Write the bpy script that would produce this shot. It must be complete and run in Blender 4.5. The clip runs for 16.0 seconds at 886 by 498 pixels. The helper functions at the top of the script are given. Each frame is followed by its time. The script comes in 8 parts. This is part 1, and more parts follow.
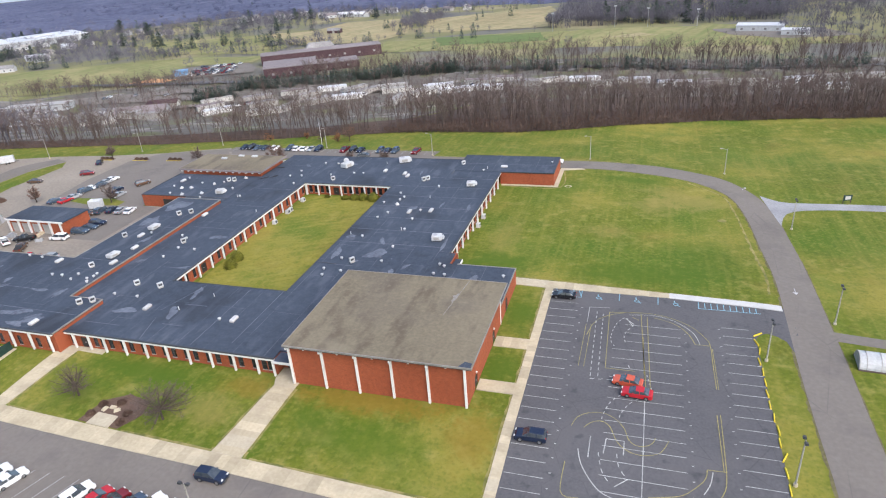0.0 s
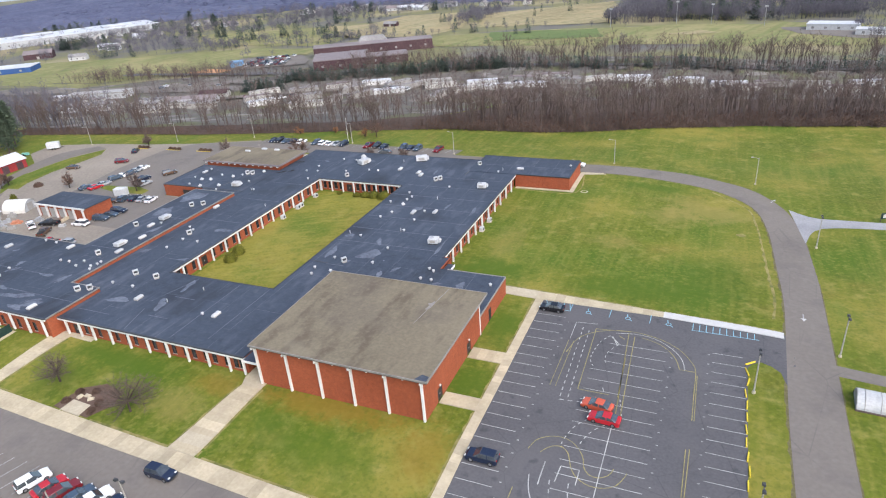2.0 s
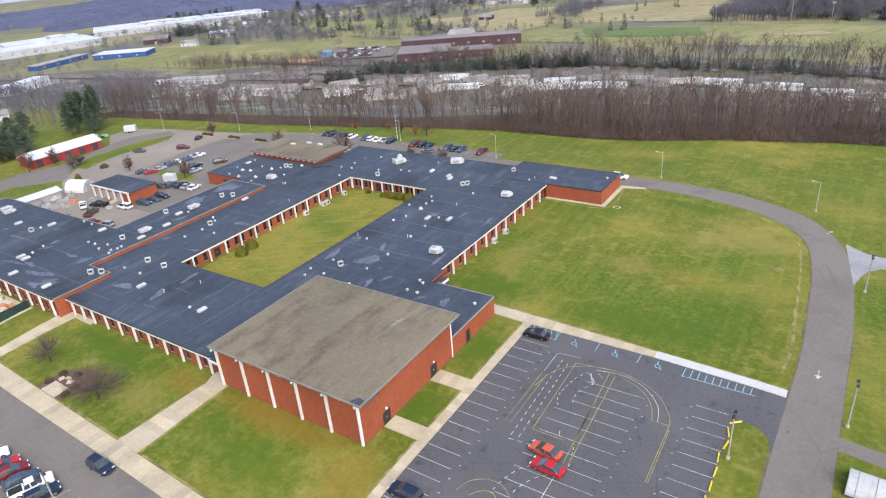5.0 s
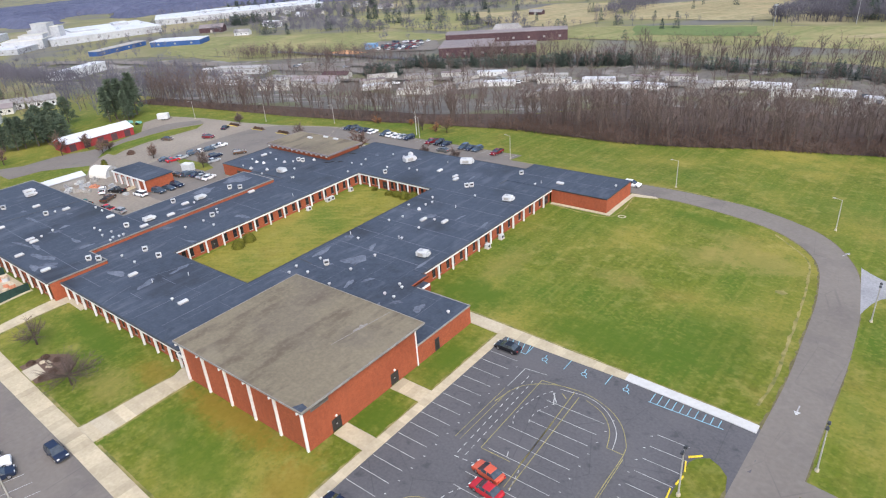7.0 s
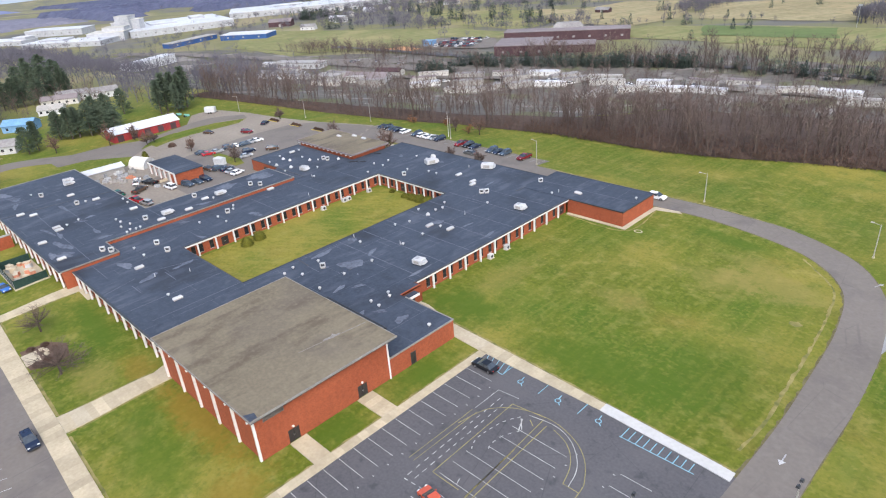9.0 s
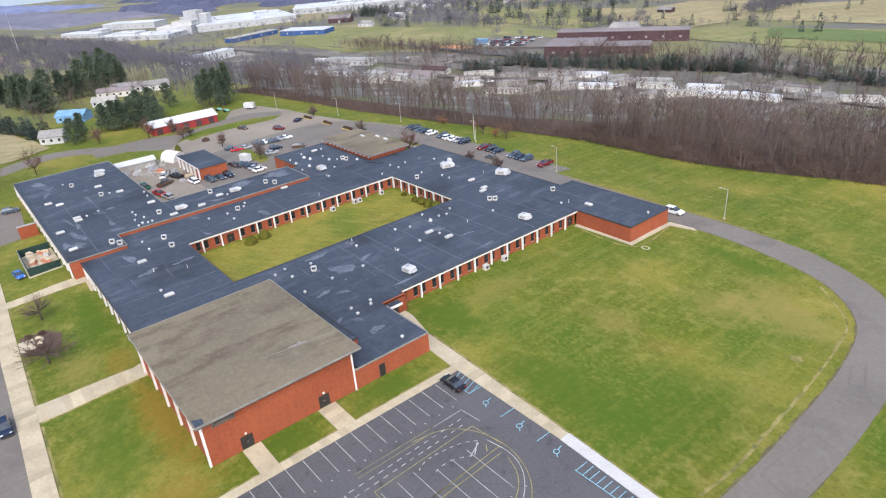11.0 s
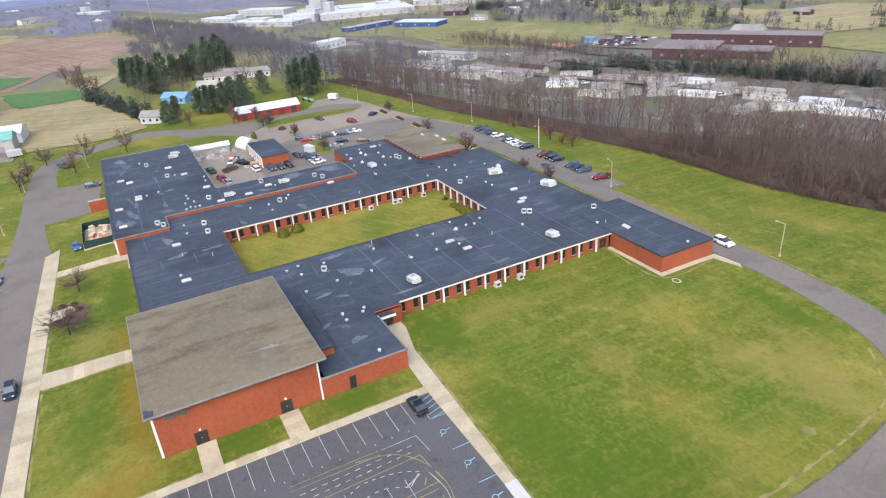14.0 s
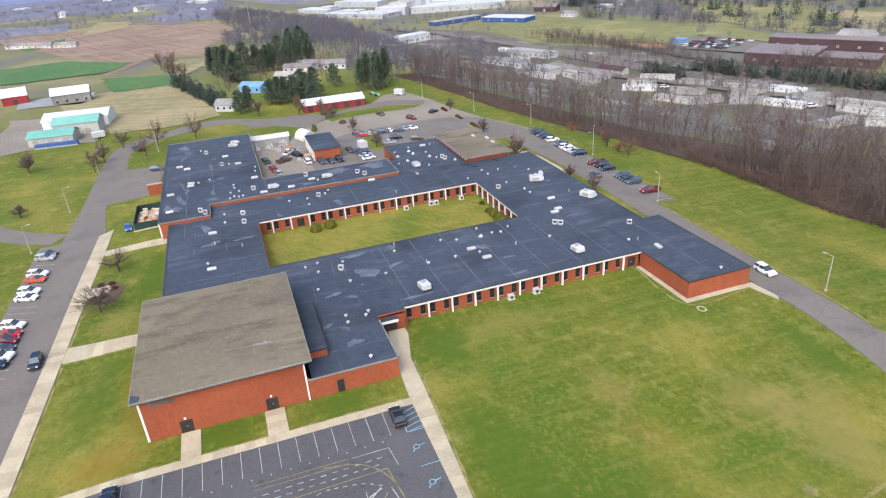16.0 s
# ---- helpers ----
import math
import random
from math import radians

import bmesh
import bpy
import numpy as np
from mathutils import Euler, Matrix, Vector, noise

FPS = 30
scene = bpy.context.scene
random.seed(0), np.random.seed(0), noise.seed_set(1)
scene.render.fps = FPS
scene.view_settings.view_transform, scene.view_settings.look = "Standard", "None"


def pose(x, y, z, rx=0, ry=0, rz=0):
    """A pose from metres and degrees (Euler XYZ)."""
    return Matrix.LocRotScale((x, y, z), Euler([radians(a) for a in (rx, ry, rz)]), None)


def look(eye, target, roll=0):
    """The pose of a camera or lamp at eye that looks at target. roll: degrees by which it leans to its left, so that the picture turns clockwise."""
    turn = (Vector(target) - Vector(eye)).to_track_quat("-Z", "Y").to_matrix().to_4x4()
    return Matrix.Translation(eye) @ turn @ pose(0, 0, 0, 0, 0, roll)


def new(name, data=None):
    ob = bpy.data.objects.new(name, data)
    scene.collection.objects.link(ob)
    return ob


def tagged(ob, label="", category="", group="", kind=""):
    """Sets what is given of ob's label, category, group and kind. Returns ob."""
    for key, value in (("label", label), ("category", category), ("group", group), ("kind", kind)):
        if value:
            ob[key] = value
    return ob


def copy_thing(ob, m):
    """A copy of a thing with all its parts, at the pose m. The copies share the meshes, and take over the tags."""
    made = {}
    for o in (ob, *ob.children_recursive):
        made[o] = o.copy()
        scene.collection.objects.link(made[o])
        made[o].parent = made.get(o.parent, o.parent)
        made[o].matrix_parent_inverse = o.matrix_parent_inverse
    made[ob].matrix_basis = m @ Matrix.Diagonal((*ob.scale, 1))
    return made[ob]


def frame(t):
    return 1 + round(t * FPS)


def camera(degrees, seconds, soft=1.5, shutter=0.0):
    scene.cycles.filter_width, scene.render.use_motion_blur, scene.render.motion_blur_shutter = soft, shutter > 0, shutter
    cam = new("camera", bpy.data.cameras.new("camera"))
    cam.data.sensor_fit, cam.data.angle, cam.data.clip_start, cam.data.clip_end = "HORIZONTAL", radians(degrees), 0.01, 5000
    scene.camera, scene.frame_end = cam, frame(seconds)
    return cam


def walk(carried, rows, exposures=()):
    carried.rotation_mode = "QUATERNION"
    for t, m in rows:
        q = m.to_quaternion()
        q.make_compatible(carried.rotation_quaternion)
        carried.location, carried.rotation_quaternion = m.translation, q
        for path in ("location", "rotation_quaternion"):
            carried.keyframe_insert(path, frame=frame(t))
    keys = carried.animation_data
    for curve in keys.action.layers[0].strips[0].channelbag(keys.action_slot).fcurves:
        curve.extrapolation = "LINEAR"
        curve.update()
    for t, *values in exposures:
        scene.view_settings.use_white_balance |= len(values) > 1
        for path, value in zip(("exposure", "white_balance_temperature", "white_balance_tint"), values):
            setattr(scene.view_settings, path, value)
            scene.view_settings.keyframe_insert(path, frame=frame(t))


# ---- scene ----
cam = camera(69.4, 16.0, 1.15)
PATH = [
    (0, (23.421, -75.267, 66.237), (22.844, -73.565, 65.36), -4.5),
    (0.5, (26.781, -73.334, 66.091), (26.157, -71.648, 65.213), -4.5),
    (1, (29.952, -71.226, 65.984), (29.293, -69.555, 65.105), -4.6),
    (1.5, (32.881, -69.038, 65.804), (32.181, -67.385, 64.924), -4.7),
    (2, (35.721, -66.638, 65.711), (34.969, -65.007, 64.83), -4.6),
    (2.5, (38.571, -64.157, 65.727), (37.762, -62.553, 64.846), -4.6),
    (3, (41.263, -61.732, 65.656), (40.42, -60.147, 64.775), -4.6),
    (3.5, (43.924, -59.045, 65.415), (43.037, -57.484, 64.535), -4.6),
    (4, (46.444, -56.271, 65.363), (45.509, -54.737, 64.484), -4.7),
    (6.5, (58.837, -42.765, 65.201), (57.716, -41.365, 64.316), -4.4),
    (7, (60.87, -40.115, 65.192), (59.722, -38.738, 64.305), -4.3),
    (7.5, (62.801, -37.114, 65.148), (61.62, -35.767, 64.259), -4.4),
    (8, (64.745, -33.886, 65.128), (63.522, -32.575, 64.24), -4.3),
    (8.5, (66.763, -30.725, 65.115), (65.497, -29.455, 64.23), -4.5),
    (9, (68.977, -27.408, 65.131), (67.677, -26.171, 64.246), -4.5),
    (11.5, (77.217, -11.144, 65.039), (75.767, -10.084, 64.159), -4.5),
    (12, (78.581, -7.846, 65.055), (77.105, -6.825, 64.175), -4.4),
    (12.5, (79.782, -4.384, 65.06), (78.268, -3.417, 64.181), -4.4),
    (13, (80.858, -0.811, 65.128), (79.304, 0.092, 64.251), -4.3),
    (13.5, (81.987, 2.645, 65.198), (80.403, 3.495, 64.321), -4.2),
    (14, (82.963, 6.185, 65.222), (81.353, 6.985, 64.346), -4.2),
    (14.5, (83.881, 9.665, 65.297), (82.25, 10.422, 64.421), -4.2),
    (15, (84.642, 13.253, 65.505), (82.984, 13.946, 64.628), -4.1),
    (15.5, (85.208, 16.965, 65.6), (83.518, 17.581, 64.725), -4.0),
    (16, (85.92, 20.509, 65.768), (84.209, 21.063, 64.892), -3.9),
]
walk(cam, [(t, look(eye, target, roll)) for t, eye, target, roll in PATH])

# ---- world, sun, exposure ----
world = bpy.data.worlds.new("overcast_sky")
scene.world = world
world.use_nodes = True
wt = world.node_tree
sky = wt.nodes.new("ShaderNodeTexSky")
sky.sky_type = "NISHITA"
sky.sun_disc = False
SUN_EL, SUN_AZ = 47.0, 124.0
sky.sun_elevation = radians(SUN_EL)
sky.sun_rotation = radians(SUN_AZ)
sky.air_density, sky.dust_density, sky.ozone_density = 1.0, 3.0, 1.0
wt.nodes["Background"].inputs["Strength"].default_value = 0.15
wt.links.new(sky.outputs["Color"], wt.nodes["Background"].inputs["Color"])
sun_data = bpy.data.lights.new("sun", "SUN")
sun_data.energy, sun_data.angle, sun_data.color = 1.3, radians(70), (0.93, 0.943, 1.0)
sun = new("sun", sun_data)
to_sun = Vector((math.sin(radians(SUN_AZ)) * math.cos(radians(SUN_EL)), math.cos(radians(SUN_AZ)) * math.cos(radians(SUN_EL)), math.sin(radians(SUN_EL))))
sun.matrix_world = look(to_sun * 300, (0, 0, 0))
scene.view_settings.exposure = 0.97


# ---- materials ----
def surface(name, dark, light, big=0.05, small=1.5, rough=0.9, bump=0.2, metal=0.0, extra=None, space="world", random=0.0, detail=6.0, spec=0.3):
    """Two-scale mottled surface. extra(nodes, links, vector, colour_socket) may add marks to the colour."""
    m = bpy.data.materials.new(name)
    m.use_nodes = True
    n, l = m.node_tree.nodes, m.node_tree.links
    p = n["Principled BSDF"]
    p.inputs["Roughness"].default_value, p.inputs["Metallic"].default_value = rough, metal
    p.inputs["Specular IOR Level"].default_value = spec
    if space == "world":
        vec = n.new("ShaderNodeNewGeometry").outputs["Position"]
    else:
        vec = n.new("ShaderNodeTexCoord").outputs["Object"]
    a, b = n.new("ShaderNodeTexNoise"), n.new("ShaderNodeTexNoise")
    for node, scale in ((a, big), (b, small)):
        node.inputs["Scale"].default_value, node.inputs["Detail"].default_value = scale, detail
        l.new(vec, node.inputs["Vector"])
    add = n.new("ShaderNodeMath")
    add.operation = "MULTIPLY_ADD"
    l.new(b.outputs["Fac"], add.inputs[0])
    add.inputs[1].default_value = 0.5
    half = n.new("ShaderNodeMath")
    half.operation = "MULTIPLY"
    half.inputs[1].default_value = 0.5
    l.new(a.outputs["Fac"], half.inputs[0])
    l.new(half.outputs[0], add.inputs[2])
    ramp = n.new("ShaderNodeValToRGB")
    ramp.color_ramp.elements[0].position, ramp.color_ramp.elements[1].position = 0.33, 0.67
    ramp.color_ramp.elements[0].color, ramp.color_ramp.elements[1].color = (*dark, 1), (*light, 1)
    l.new(add.outputs[0], ramp.inputs["Fac"])
    colour = ramp.outputs["Color"]
    if random:
        info = n.new("ShaderNodeObjectInfo")
        hsv = n.new("ShaderNodeHueSaturation")
        mr = n.new("ShaderNodeMapRange")
        mr.inputs["To Min"].default_value, mr.inputs["To Max"].default_value = 1 - random, 1 + random
        l.new(info.outputs["Random"], mr.inputs["Value"])
        l.new(mr.outputs["Result"], hsv.inputs["Value"])
        l.new(colour, hsv.inputs["Color"])
        colour = hsv.outputs["Color"]
    if extra:
        colour = extra(n, l, vec, colour)
    l.new(colour, p.inputs["Base Color"])
    if bump:
        bn = n.new("ShaderNodeBump")
        bn.inputs["Strength"].default_value, bn.inputs["Distance"].default_value = bump, 0.05
        l.new(b.outputs["Fac"], bn.inputs["Height"])
        l.new(bn.outputs["Normal"], p.inputs["Normal"])
    return m


def blend(n, l, fac, a, b):
    mx = n.new("ShaderNodeMix")
    mx.data_type = "RGBA"
    l.new(fac, mx.inputs["Factor"])
    l.new(a, mx.inputs["A"])
    if isinstance(b, tuple):
        mx.inputs["B"].default_value = (*b, 1)
    else:
        l.new(b, mx.inputs["B"])
    return mx.outputs["Result"]


def threshold(n, l, vec, scale, lo, hi, top=1.0, detail=4.0, stretch=None, offset=0.0):
    """A soft-edged patch mask from noise."""
    v = vec
    if stretch or offset:
        mp = n.new("ShaderNodeMapping")
        mp.inputs["Scale"].default_value = stretch or (1, 1, 1)
        mp.inputs["Location"].default_value = (offset, offset * 0.7, 0)
        l.new(v, mp.inputs["Vector"])
        v = mp.outputs["Vector"]
    t = n.new("ShaderNodeTexNoise")
    t.inputs["Scale"].default_value, t.inputs["Detail"].default_value = scale, detail
    l.new(v, t.inputs["Vector"])
    r = n.new("ShaderNodeMapRange")
    r.inputs["From Min"].default_value, r.inputs["From Max"].default_value = lo, hi
    r.inputs["To Max"].default_value = top
    l.new(t.outputs["Fac"], r.inputs["Value"])
    return r.outputs["Result"]


def spot(n, l, vec, cx, cy, rx, ry, top, scale=0.35):
    """A soft oval area with a broken edge."""
    mp = n.new("ShaderNodeMapping")
    mp.vector_type = "TEXTURE"
    mp.inputs["Location"].default_value, mp.inputs["Scale"].default_value = (cx, cy, 0), (rx, ry, 1e6)
    l.new(vec, mp.inputs["Vector"])
    ln = n.new("ShaderNodeVectorMath")
    ln.operation = "LENGTH"
    l.new(mp.outputs["Vector"], ln.inputs[0])
    t = n.new("ShaderNodeTexNoise")
    t.inputs["Scale"].default_value, t.inputs["Detail"].default_value, t.inputs["Roughness"].default_value = scale, 9.0, 0.74
    l.new(vec, t.inputs["Vector"])
    a = n.new("ShaderNodeMath")
    a.operation = "MULTIPLY_ADD"
    l.new(t.outputs["Fac"], a.inputs[0])
    a.inputs[1].default_value = 2.4
    l.new(ln.outputs["Value"], a.inputs[2])
    r = n.new("ShaderNodeMapRange")
    r.interpolation_type = "SMOOTHSTEP"
    r.inputs["From Min"].default_value, r.inputs["From Max"].default_value = 2.2, 1.45
    r.inputs["To Max"].default_value = top
    l.new(a.outputs[0], r.inputs["Value"])
    return r.outputs["Result"]


STRAW, LUSH, RUSTY = (0.235, 0.19, 0.055), (0.06, 0.106, 0.005), (0.19, 0.125, 0.014)
TURF = [(36, 93, 12, 8, 0.55, STRAW), (27, 88, 10, 8, 0.4, STRAW), (16, 69, 8, 5, 0.35, STRAW), (30, 99, 10, 5, 0.35, STRAW), (-7, 62, 5, 14, 0.3, STRAW), (-42, -9, 8, 5.5, 0.42, STRAW), (-22, -10, 5, 3, 0.3, STRAW),
        (-6, 49, 13, 7, 0.85, LUSH), (24, 48, 20, 7, 0.75, LUSH), (38, 57, 9, 12, 0.5, LUSH), (22, 106, 14, 4, 0.7, LUSH), (-60, -2.5, 20, 4.5, 0.85, LUSH), (-68, -9, 8, 6, 0.6, LUSH), (3, 10.5, 5, 6, 0.8, LUSH), (3, 28, 5, 9, 0.8, LUSH), (-14, -10, 16, 6, 0.6, LUSH), (-24, -7, 6, 5, 0.6, LUSH),
        (-16, -2.0, 19, 4, 0.75, RUSTY), (2.5, -6, 5, 9, 0.55, RUSTY), (-38, -2.6, 7, 3.5, 0.5, RUSTY)]


def lawn_marks(n, l, vec, colour):
    """Thin straw, lush and rusty areas of the school lawns."""
    colour = grass_marks(n, l, vec, colour)
    for cx, cy, rx, ry, top, tint in TURF:
        colour = blend(n, l, spot(n, l, vec, cx, cy, rx, ry, top), colour, tint)
    return colour


def grass_marks(n, l, vec, colour):
    colour = blend(n, l, threshold(n, l, vec, 0.032, 0.47, 0.64, 0.75, 8), colour, (0.25, 0.21, 0.04))
    colour = blend(n, l, threshold(n, l, vec, 0.09, 0.56, 0.72, 0.5, 8, offset=53), colour, (0.165, 0.12, 0.024))
    colour = blend(n, l, threshold(n, l, vec, 0.3, 0.53, 0.73, 0.6, 8, offset=31), colour, (0.29, 0.245, 0.07))
    colour = blend(n, l, threshold(n, l, vec, 0.05, 0.47, 0.66, 0.85, 6, offset=77), colour, (0.064, 0.115, 0.006))
    colour = blend(n, l, threshold(n, l, vec, 0.22, 0.54, 0.7, 0.5, 6, offset=101), colour, (0.066, 0.102, 0.008))
    colour = blend(n, l, threshold(n, l, vec, 0.7, 0.48, 0.7, 0.4, 4, stretch=(1.0, 0.03, 1.0), offset=12), colour, (0.21, 0.185, 0.035))
    colour = blend(n, l, threshold(n, l, vec, 1.2, 0.5, 0.72, 0.45, 7, offset=63), colour, (0.25, 0.215, 0.05))
    colour = blend(n, l, threshold(n, l, vec, 1.7, 0.48, 0.74, 0.4, 7, offset=5), colour, (0.042, 0.07, 0.006))
    # the plain beyond the grounds: dull scrub, stubble and bare copses, cooled by painted-in haze
    far = n.new("ShaderNodeVectorMath")
    far.operation = "DISTANCE"
    far.inputs[1].default_value = (-40, 40, 0)
    l.new(vec, far.inputs[0])
    mask = n.new("ShaderNodeMapRange")
    mask.inputs["From Min"].default_value, mask.inputs["From Max"].default_value = 205, 330
    l.new(far.outputs["Value"], mask.inputs["Value"])
    plain = n.new("ShaderNodeTexNoise")
    plain.inputs["Scale"].default_value, plain.inputs["Detail"].default_value = 0.012, 9.0
    l.new(vec, plain.inputs["Vector"])
    ramp = n.new("ShaderNodeValToRGB")
    e = ramp.color_ramp.elements
    e[0].position, e[0].color = 0.3, (0.1, 0.094, 0.094, 1)
    e[1].position, e[1].color = 0.63, (0.25, 0.215, 0.125, 1)
    q = e.new(0.42)
    q.color = (0.142, 0.134, 0.112, 1)
    q = e.new(0.51)
    q.color = (0.165, 0.162, 0.072, 1)
    l.new(plain.outputs["Fac"], ramp.inputs["Fac"])
    return blend(n, l, mask.outputs["Result"], colour, ramp.outputs["Color"])


def court_marks(n, l, vec, colour):
    """Yellowing turf with slanting mower streaks."""
    colour = grass_marks(n, l, vec, colour)
    mp = n.new("ShaderNodeMapping")
    mp.inputs["Rotation"].default_value = (0, 0, radians(62))
    l.new(vec, mp.inputs["Vector"])
    v = mp.outputs["Vector"]
    colour = blend(n, l, threshold(n, l, v, 0.7, 0.45, 0.68, 0.34, 8, stretch=(1, 0.2, 1), offset=44), colour, (0.3, 0.25, 0.055))
    return blend(n, l, threshold(n, l, v, 0.8, 0.5, 0.72, 0.25, 8, stretch=(1, 0.22, 1), offset=71), colour, (0.105, 0.135, 0.014))


def roof_marks(n, l, vec, colour):
    brick = n.new("ShaderNodeTexBrick")
    brick.inputs["Scale"].default_value = 1.0
    brick.inputs["Brick Width"].default_value, brick.inputs["Row Height"].default_value = 15.0, 6.1
    brick.inputs["Mortar Size"].default_value, brick.inputs["Mortar Smooth"].default_value = 0.06, 0.3
    mp = n.new("ShaderNodeMapping")
    mp.inputs["Rotation"].default_value = (0, 0, radians(90))
    l.new(vec, mp.inputs["Vector"])
    l.new(mp.outputs["Vector"], brick.inputs["Vector"])
    seam = n.new("ShaderNodeMath")
    seam.operation = "MULTIPLY"
    l.new(brick.outputs["Fac"], seam.inputs[0])
    l.new(threshold(n, l, vec, 0.2, 0.35, 0.6, 0.6), seam.inputs[1])
    colour = blend(n, l, seam.outputs[0], colour, (0.16, 0.17, 0.2))
    colour = blend(n, l, threshold(n, l, vec, 0.35, 0.55, 0.68, 0.4, 6, stretch=(1, 0.3, 1), offset=67), colour, (0.12, 0.135, 0.17))
    colour = blend(n, l, threshold(n, l, vec, 2.0, 0.45, 0.75, 0.3, 5, offset=3), colour, (0.1, 0.108, 0.13))
    colour = blend(n, l, threshold(n, l, vec, 0.5, 0.62, 0.72, 0.35, 5, stretch=(1, 0.35, 1), offset=9), colour, (0.12, 0.13, 0.155))
    colour = blend(n, l, threshold(n, l, vec, 0.06, 0.55, 0.7, 0.6, 3, offset=41), colour, (0.02, 0.022, 0.028))
    return colour


def gravel_marks(n, l, vec, colour):
    # long dark drifts where the gravel has thinned, along the roof's fall
    colour = blend(n, l, threshold(n, l, vec, 0.3, 0.52, 0.68, 0.75, 7, stretch=(1, 0.28, 1)), colour, (0.092, 0.073, 0.052))
    colour = blend(n, l, threshold(n, l, vec, 0.09, 0.5, 0.68, 0.45, 6, offset=83), colour, (0.115, 0.097, 0.078))
    colour = blend(n, l, threshold(n, l, vec, 1.1, 0.5, 0.72, 0.35, 6, offset=37), colour, (0.235, 0.2, 0.14))
    return blend(n, l, threshold(n, l, vec, 0.12, 0.6, 0.75, 0.4, 5, offset=19), colour, (0.25, 0.215, 0.155))


def asphalt_marks(n, l, vec, colour):
    colour = blend(n, l, threshold(n, l, vec, 0.09, 0.5, 0.7, 0.6, 6), colour, (0.115, 0.11, 0.113))
    colour = blend(n, l, threshold(n, l, vec, 0.5, 0.6, 0.72, 0.6, 6, offset=8), colour, (0.045, 0.045, 0.052))
    v = n.new("ShaderNodeTexVoronoi")
    v.feature = "DISTANCE_TO_EDGE"
    v.inputs["Scale"].default_value = 0.11
    l.new(vec, v.inputs["Vector"])
    r = n.new("ShaderNodeMapRange")
    r.inputs["From Min"].default_value, r.inputs["From Max"].default_value = 0.006, 0.0
    r.inputs["To Max"].default_value = 0.35
    l.new(v.outputs["Distance"], r.inputs["Value"])
    return blend(n, l, r.outputs["Result"], colour, (0.03, 0.03, 0.034))


def road_marks(n, l, vec, colour):
    colour = blend(n, l, threshold(n, l, vec, 0.12, 0.52, 0.7, 0.45, 6), colour, (0.108, 0.096, 0.092))
    colour = blend(n, l, threshold(n, l, vec, 0.9, 0.52, 0.72, 0.4, 7, offset=15), colour, (0.195, 0.178, 0.16))
    v = n.new("ShaderNodeTexVoronoi")
    v.feature = "DISTANCE_TO_EDGE"
    v.inputs["Scale"].default_value = 0.16
    mp = n.new("ShaderNodeMapping")
    mp.inputs["Scale"].default_value = (1.0, 0.45, 1.0)
    l.new(vec, mp.inputs["Vector"])
    l.new(mp.outputs["Vector"], v.inputs["Vector"])
    r = n.new("ShaderNodeMapRange")
    r.inputs["From Min"].default_value, r.inputs["From Max"].default_value = 0.014, 0.004
    l.new(v.outputs["Distance"], r.inputs["Value"])
    gap = n.new("ShaderNodeMath")
    gap.operation = "MULTIPLY"
    l.new(r.outputs["Result"], gap.inputs[0])
    l.new(threshold(n, l, vec, 0.07, 0.45, 0.6, 0.22, 4, offset=90), gap.inputs[1])
    return blend(n, l, gap.outputs[0], colour, (0.06, 0.055, 0.056))


def brick_marks(n, l, vec, colour):
    brick = n.new("ShaderNodeTexBrick")
    brick.inputs["Scale"].default_value = 1.0
    brick.inputs["Brick Width"].default_value, brick.inputs["Row Height"].default_value = 0.21, 0.075
    brick.inputs["Mortar Size"].default_value = 0.008
    brick.inputs["Color1"].default_value, brick.inputs["Color2"].default_value = (0.75, 0.75, 0.75, 1), (1.15, 1.1, 1.05, 1)
    brick.inputs["Mortar"].default_value = (1.1, 1.25, 1.4, 1)
    sep = n.new("ShaderNodeSeparateXYZ")
    l.new(vec, sep.inputs[0])
    s = n.new("ShaderNodeMath")
    l.new(sep.outputs["X"], s.inputs[0])
    l.new(sep.outputs["Y"], s.inputs[1])
    c = n.new("ShaderNodeCombineXYZ")
    l.new(s.outputs[0], c.inputs["X"])
    l.new(sep.outputs["Z"], c.inputs["Y"])
    l.new(c.outputs[0], brick.inputs["Vector"])
    mul = n.new("ShaderNodeMix")
    mul.data_type, mul.blend_type = "RGBA", "MULTIPLY"
    mul.inputs["Factor"].default_value = 0.8
    l.new(colour, mul.inputs["A"])
    l.new(brick.outputs["Color"], mul.inputs["B"])
    colour = mul.outputs["Result"]
    return blend(n, l, threshold(n, l, vec, 0.8, 0.55, 0.75, 0.25, 5, stretch=(1, 1, 0.25)), colour, (0.17, 0.052, 0.03))


def slab_marks(n, l, vec, colour):
    brick = n.new("ShaderNodeTexBrick")
    brick.offset = 0.0
    brick.inputs["Scale"].default_value = 1.0
    brick.inputs["Brick Width"].default_value, brick.inputs["Row Height"].default_value = 1.6, 1.6
    brick.inputs["Mortar Size"].default_value = 0.02
    l.new(vec, brick.inputs["Vector"])
    half = n.new("ShaderNodeMath")
    half.operation = "MULTIPLY"
    half.inputs[1].default_value = 0.2
    l.new(brick.outputs["Fac"], half.inputs[0])
    colour = blend(n, l, half.outputs[0], colour, (0.2, 0.17, 0.13))
    return blend(n, l, threshold(n, l, vec, 0.35, 0.5, 0.75, 0.5, 6), colour, (0.3, 0.25, 0.18))


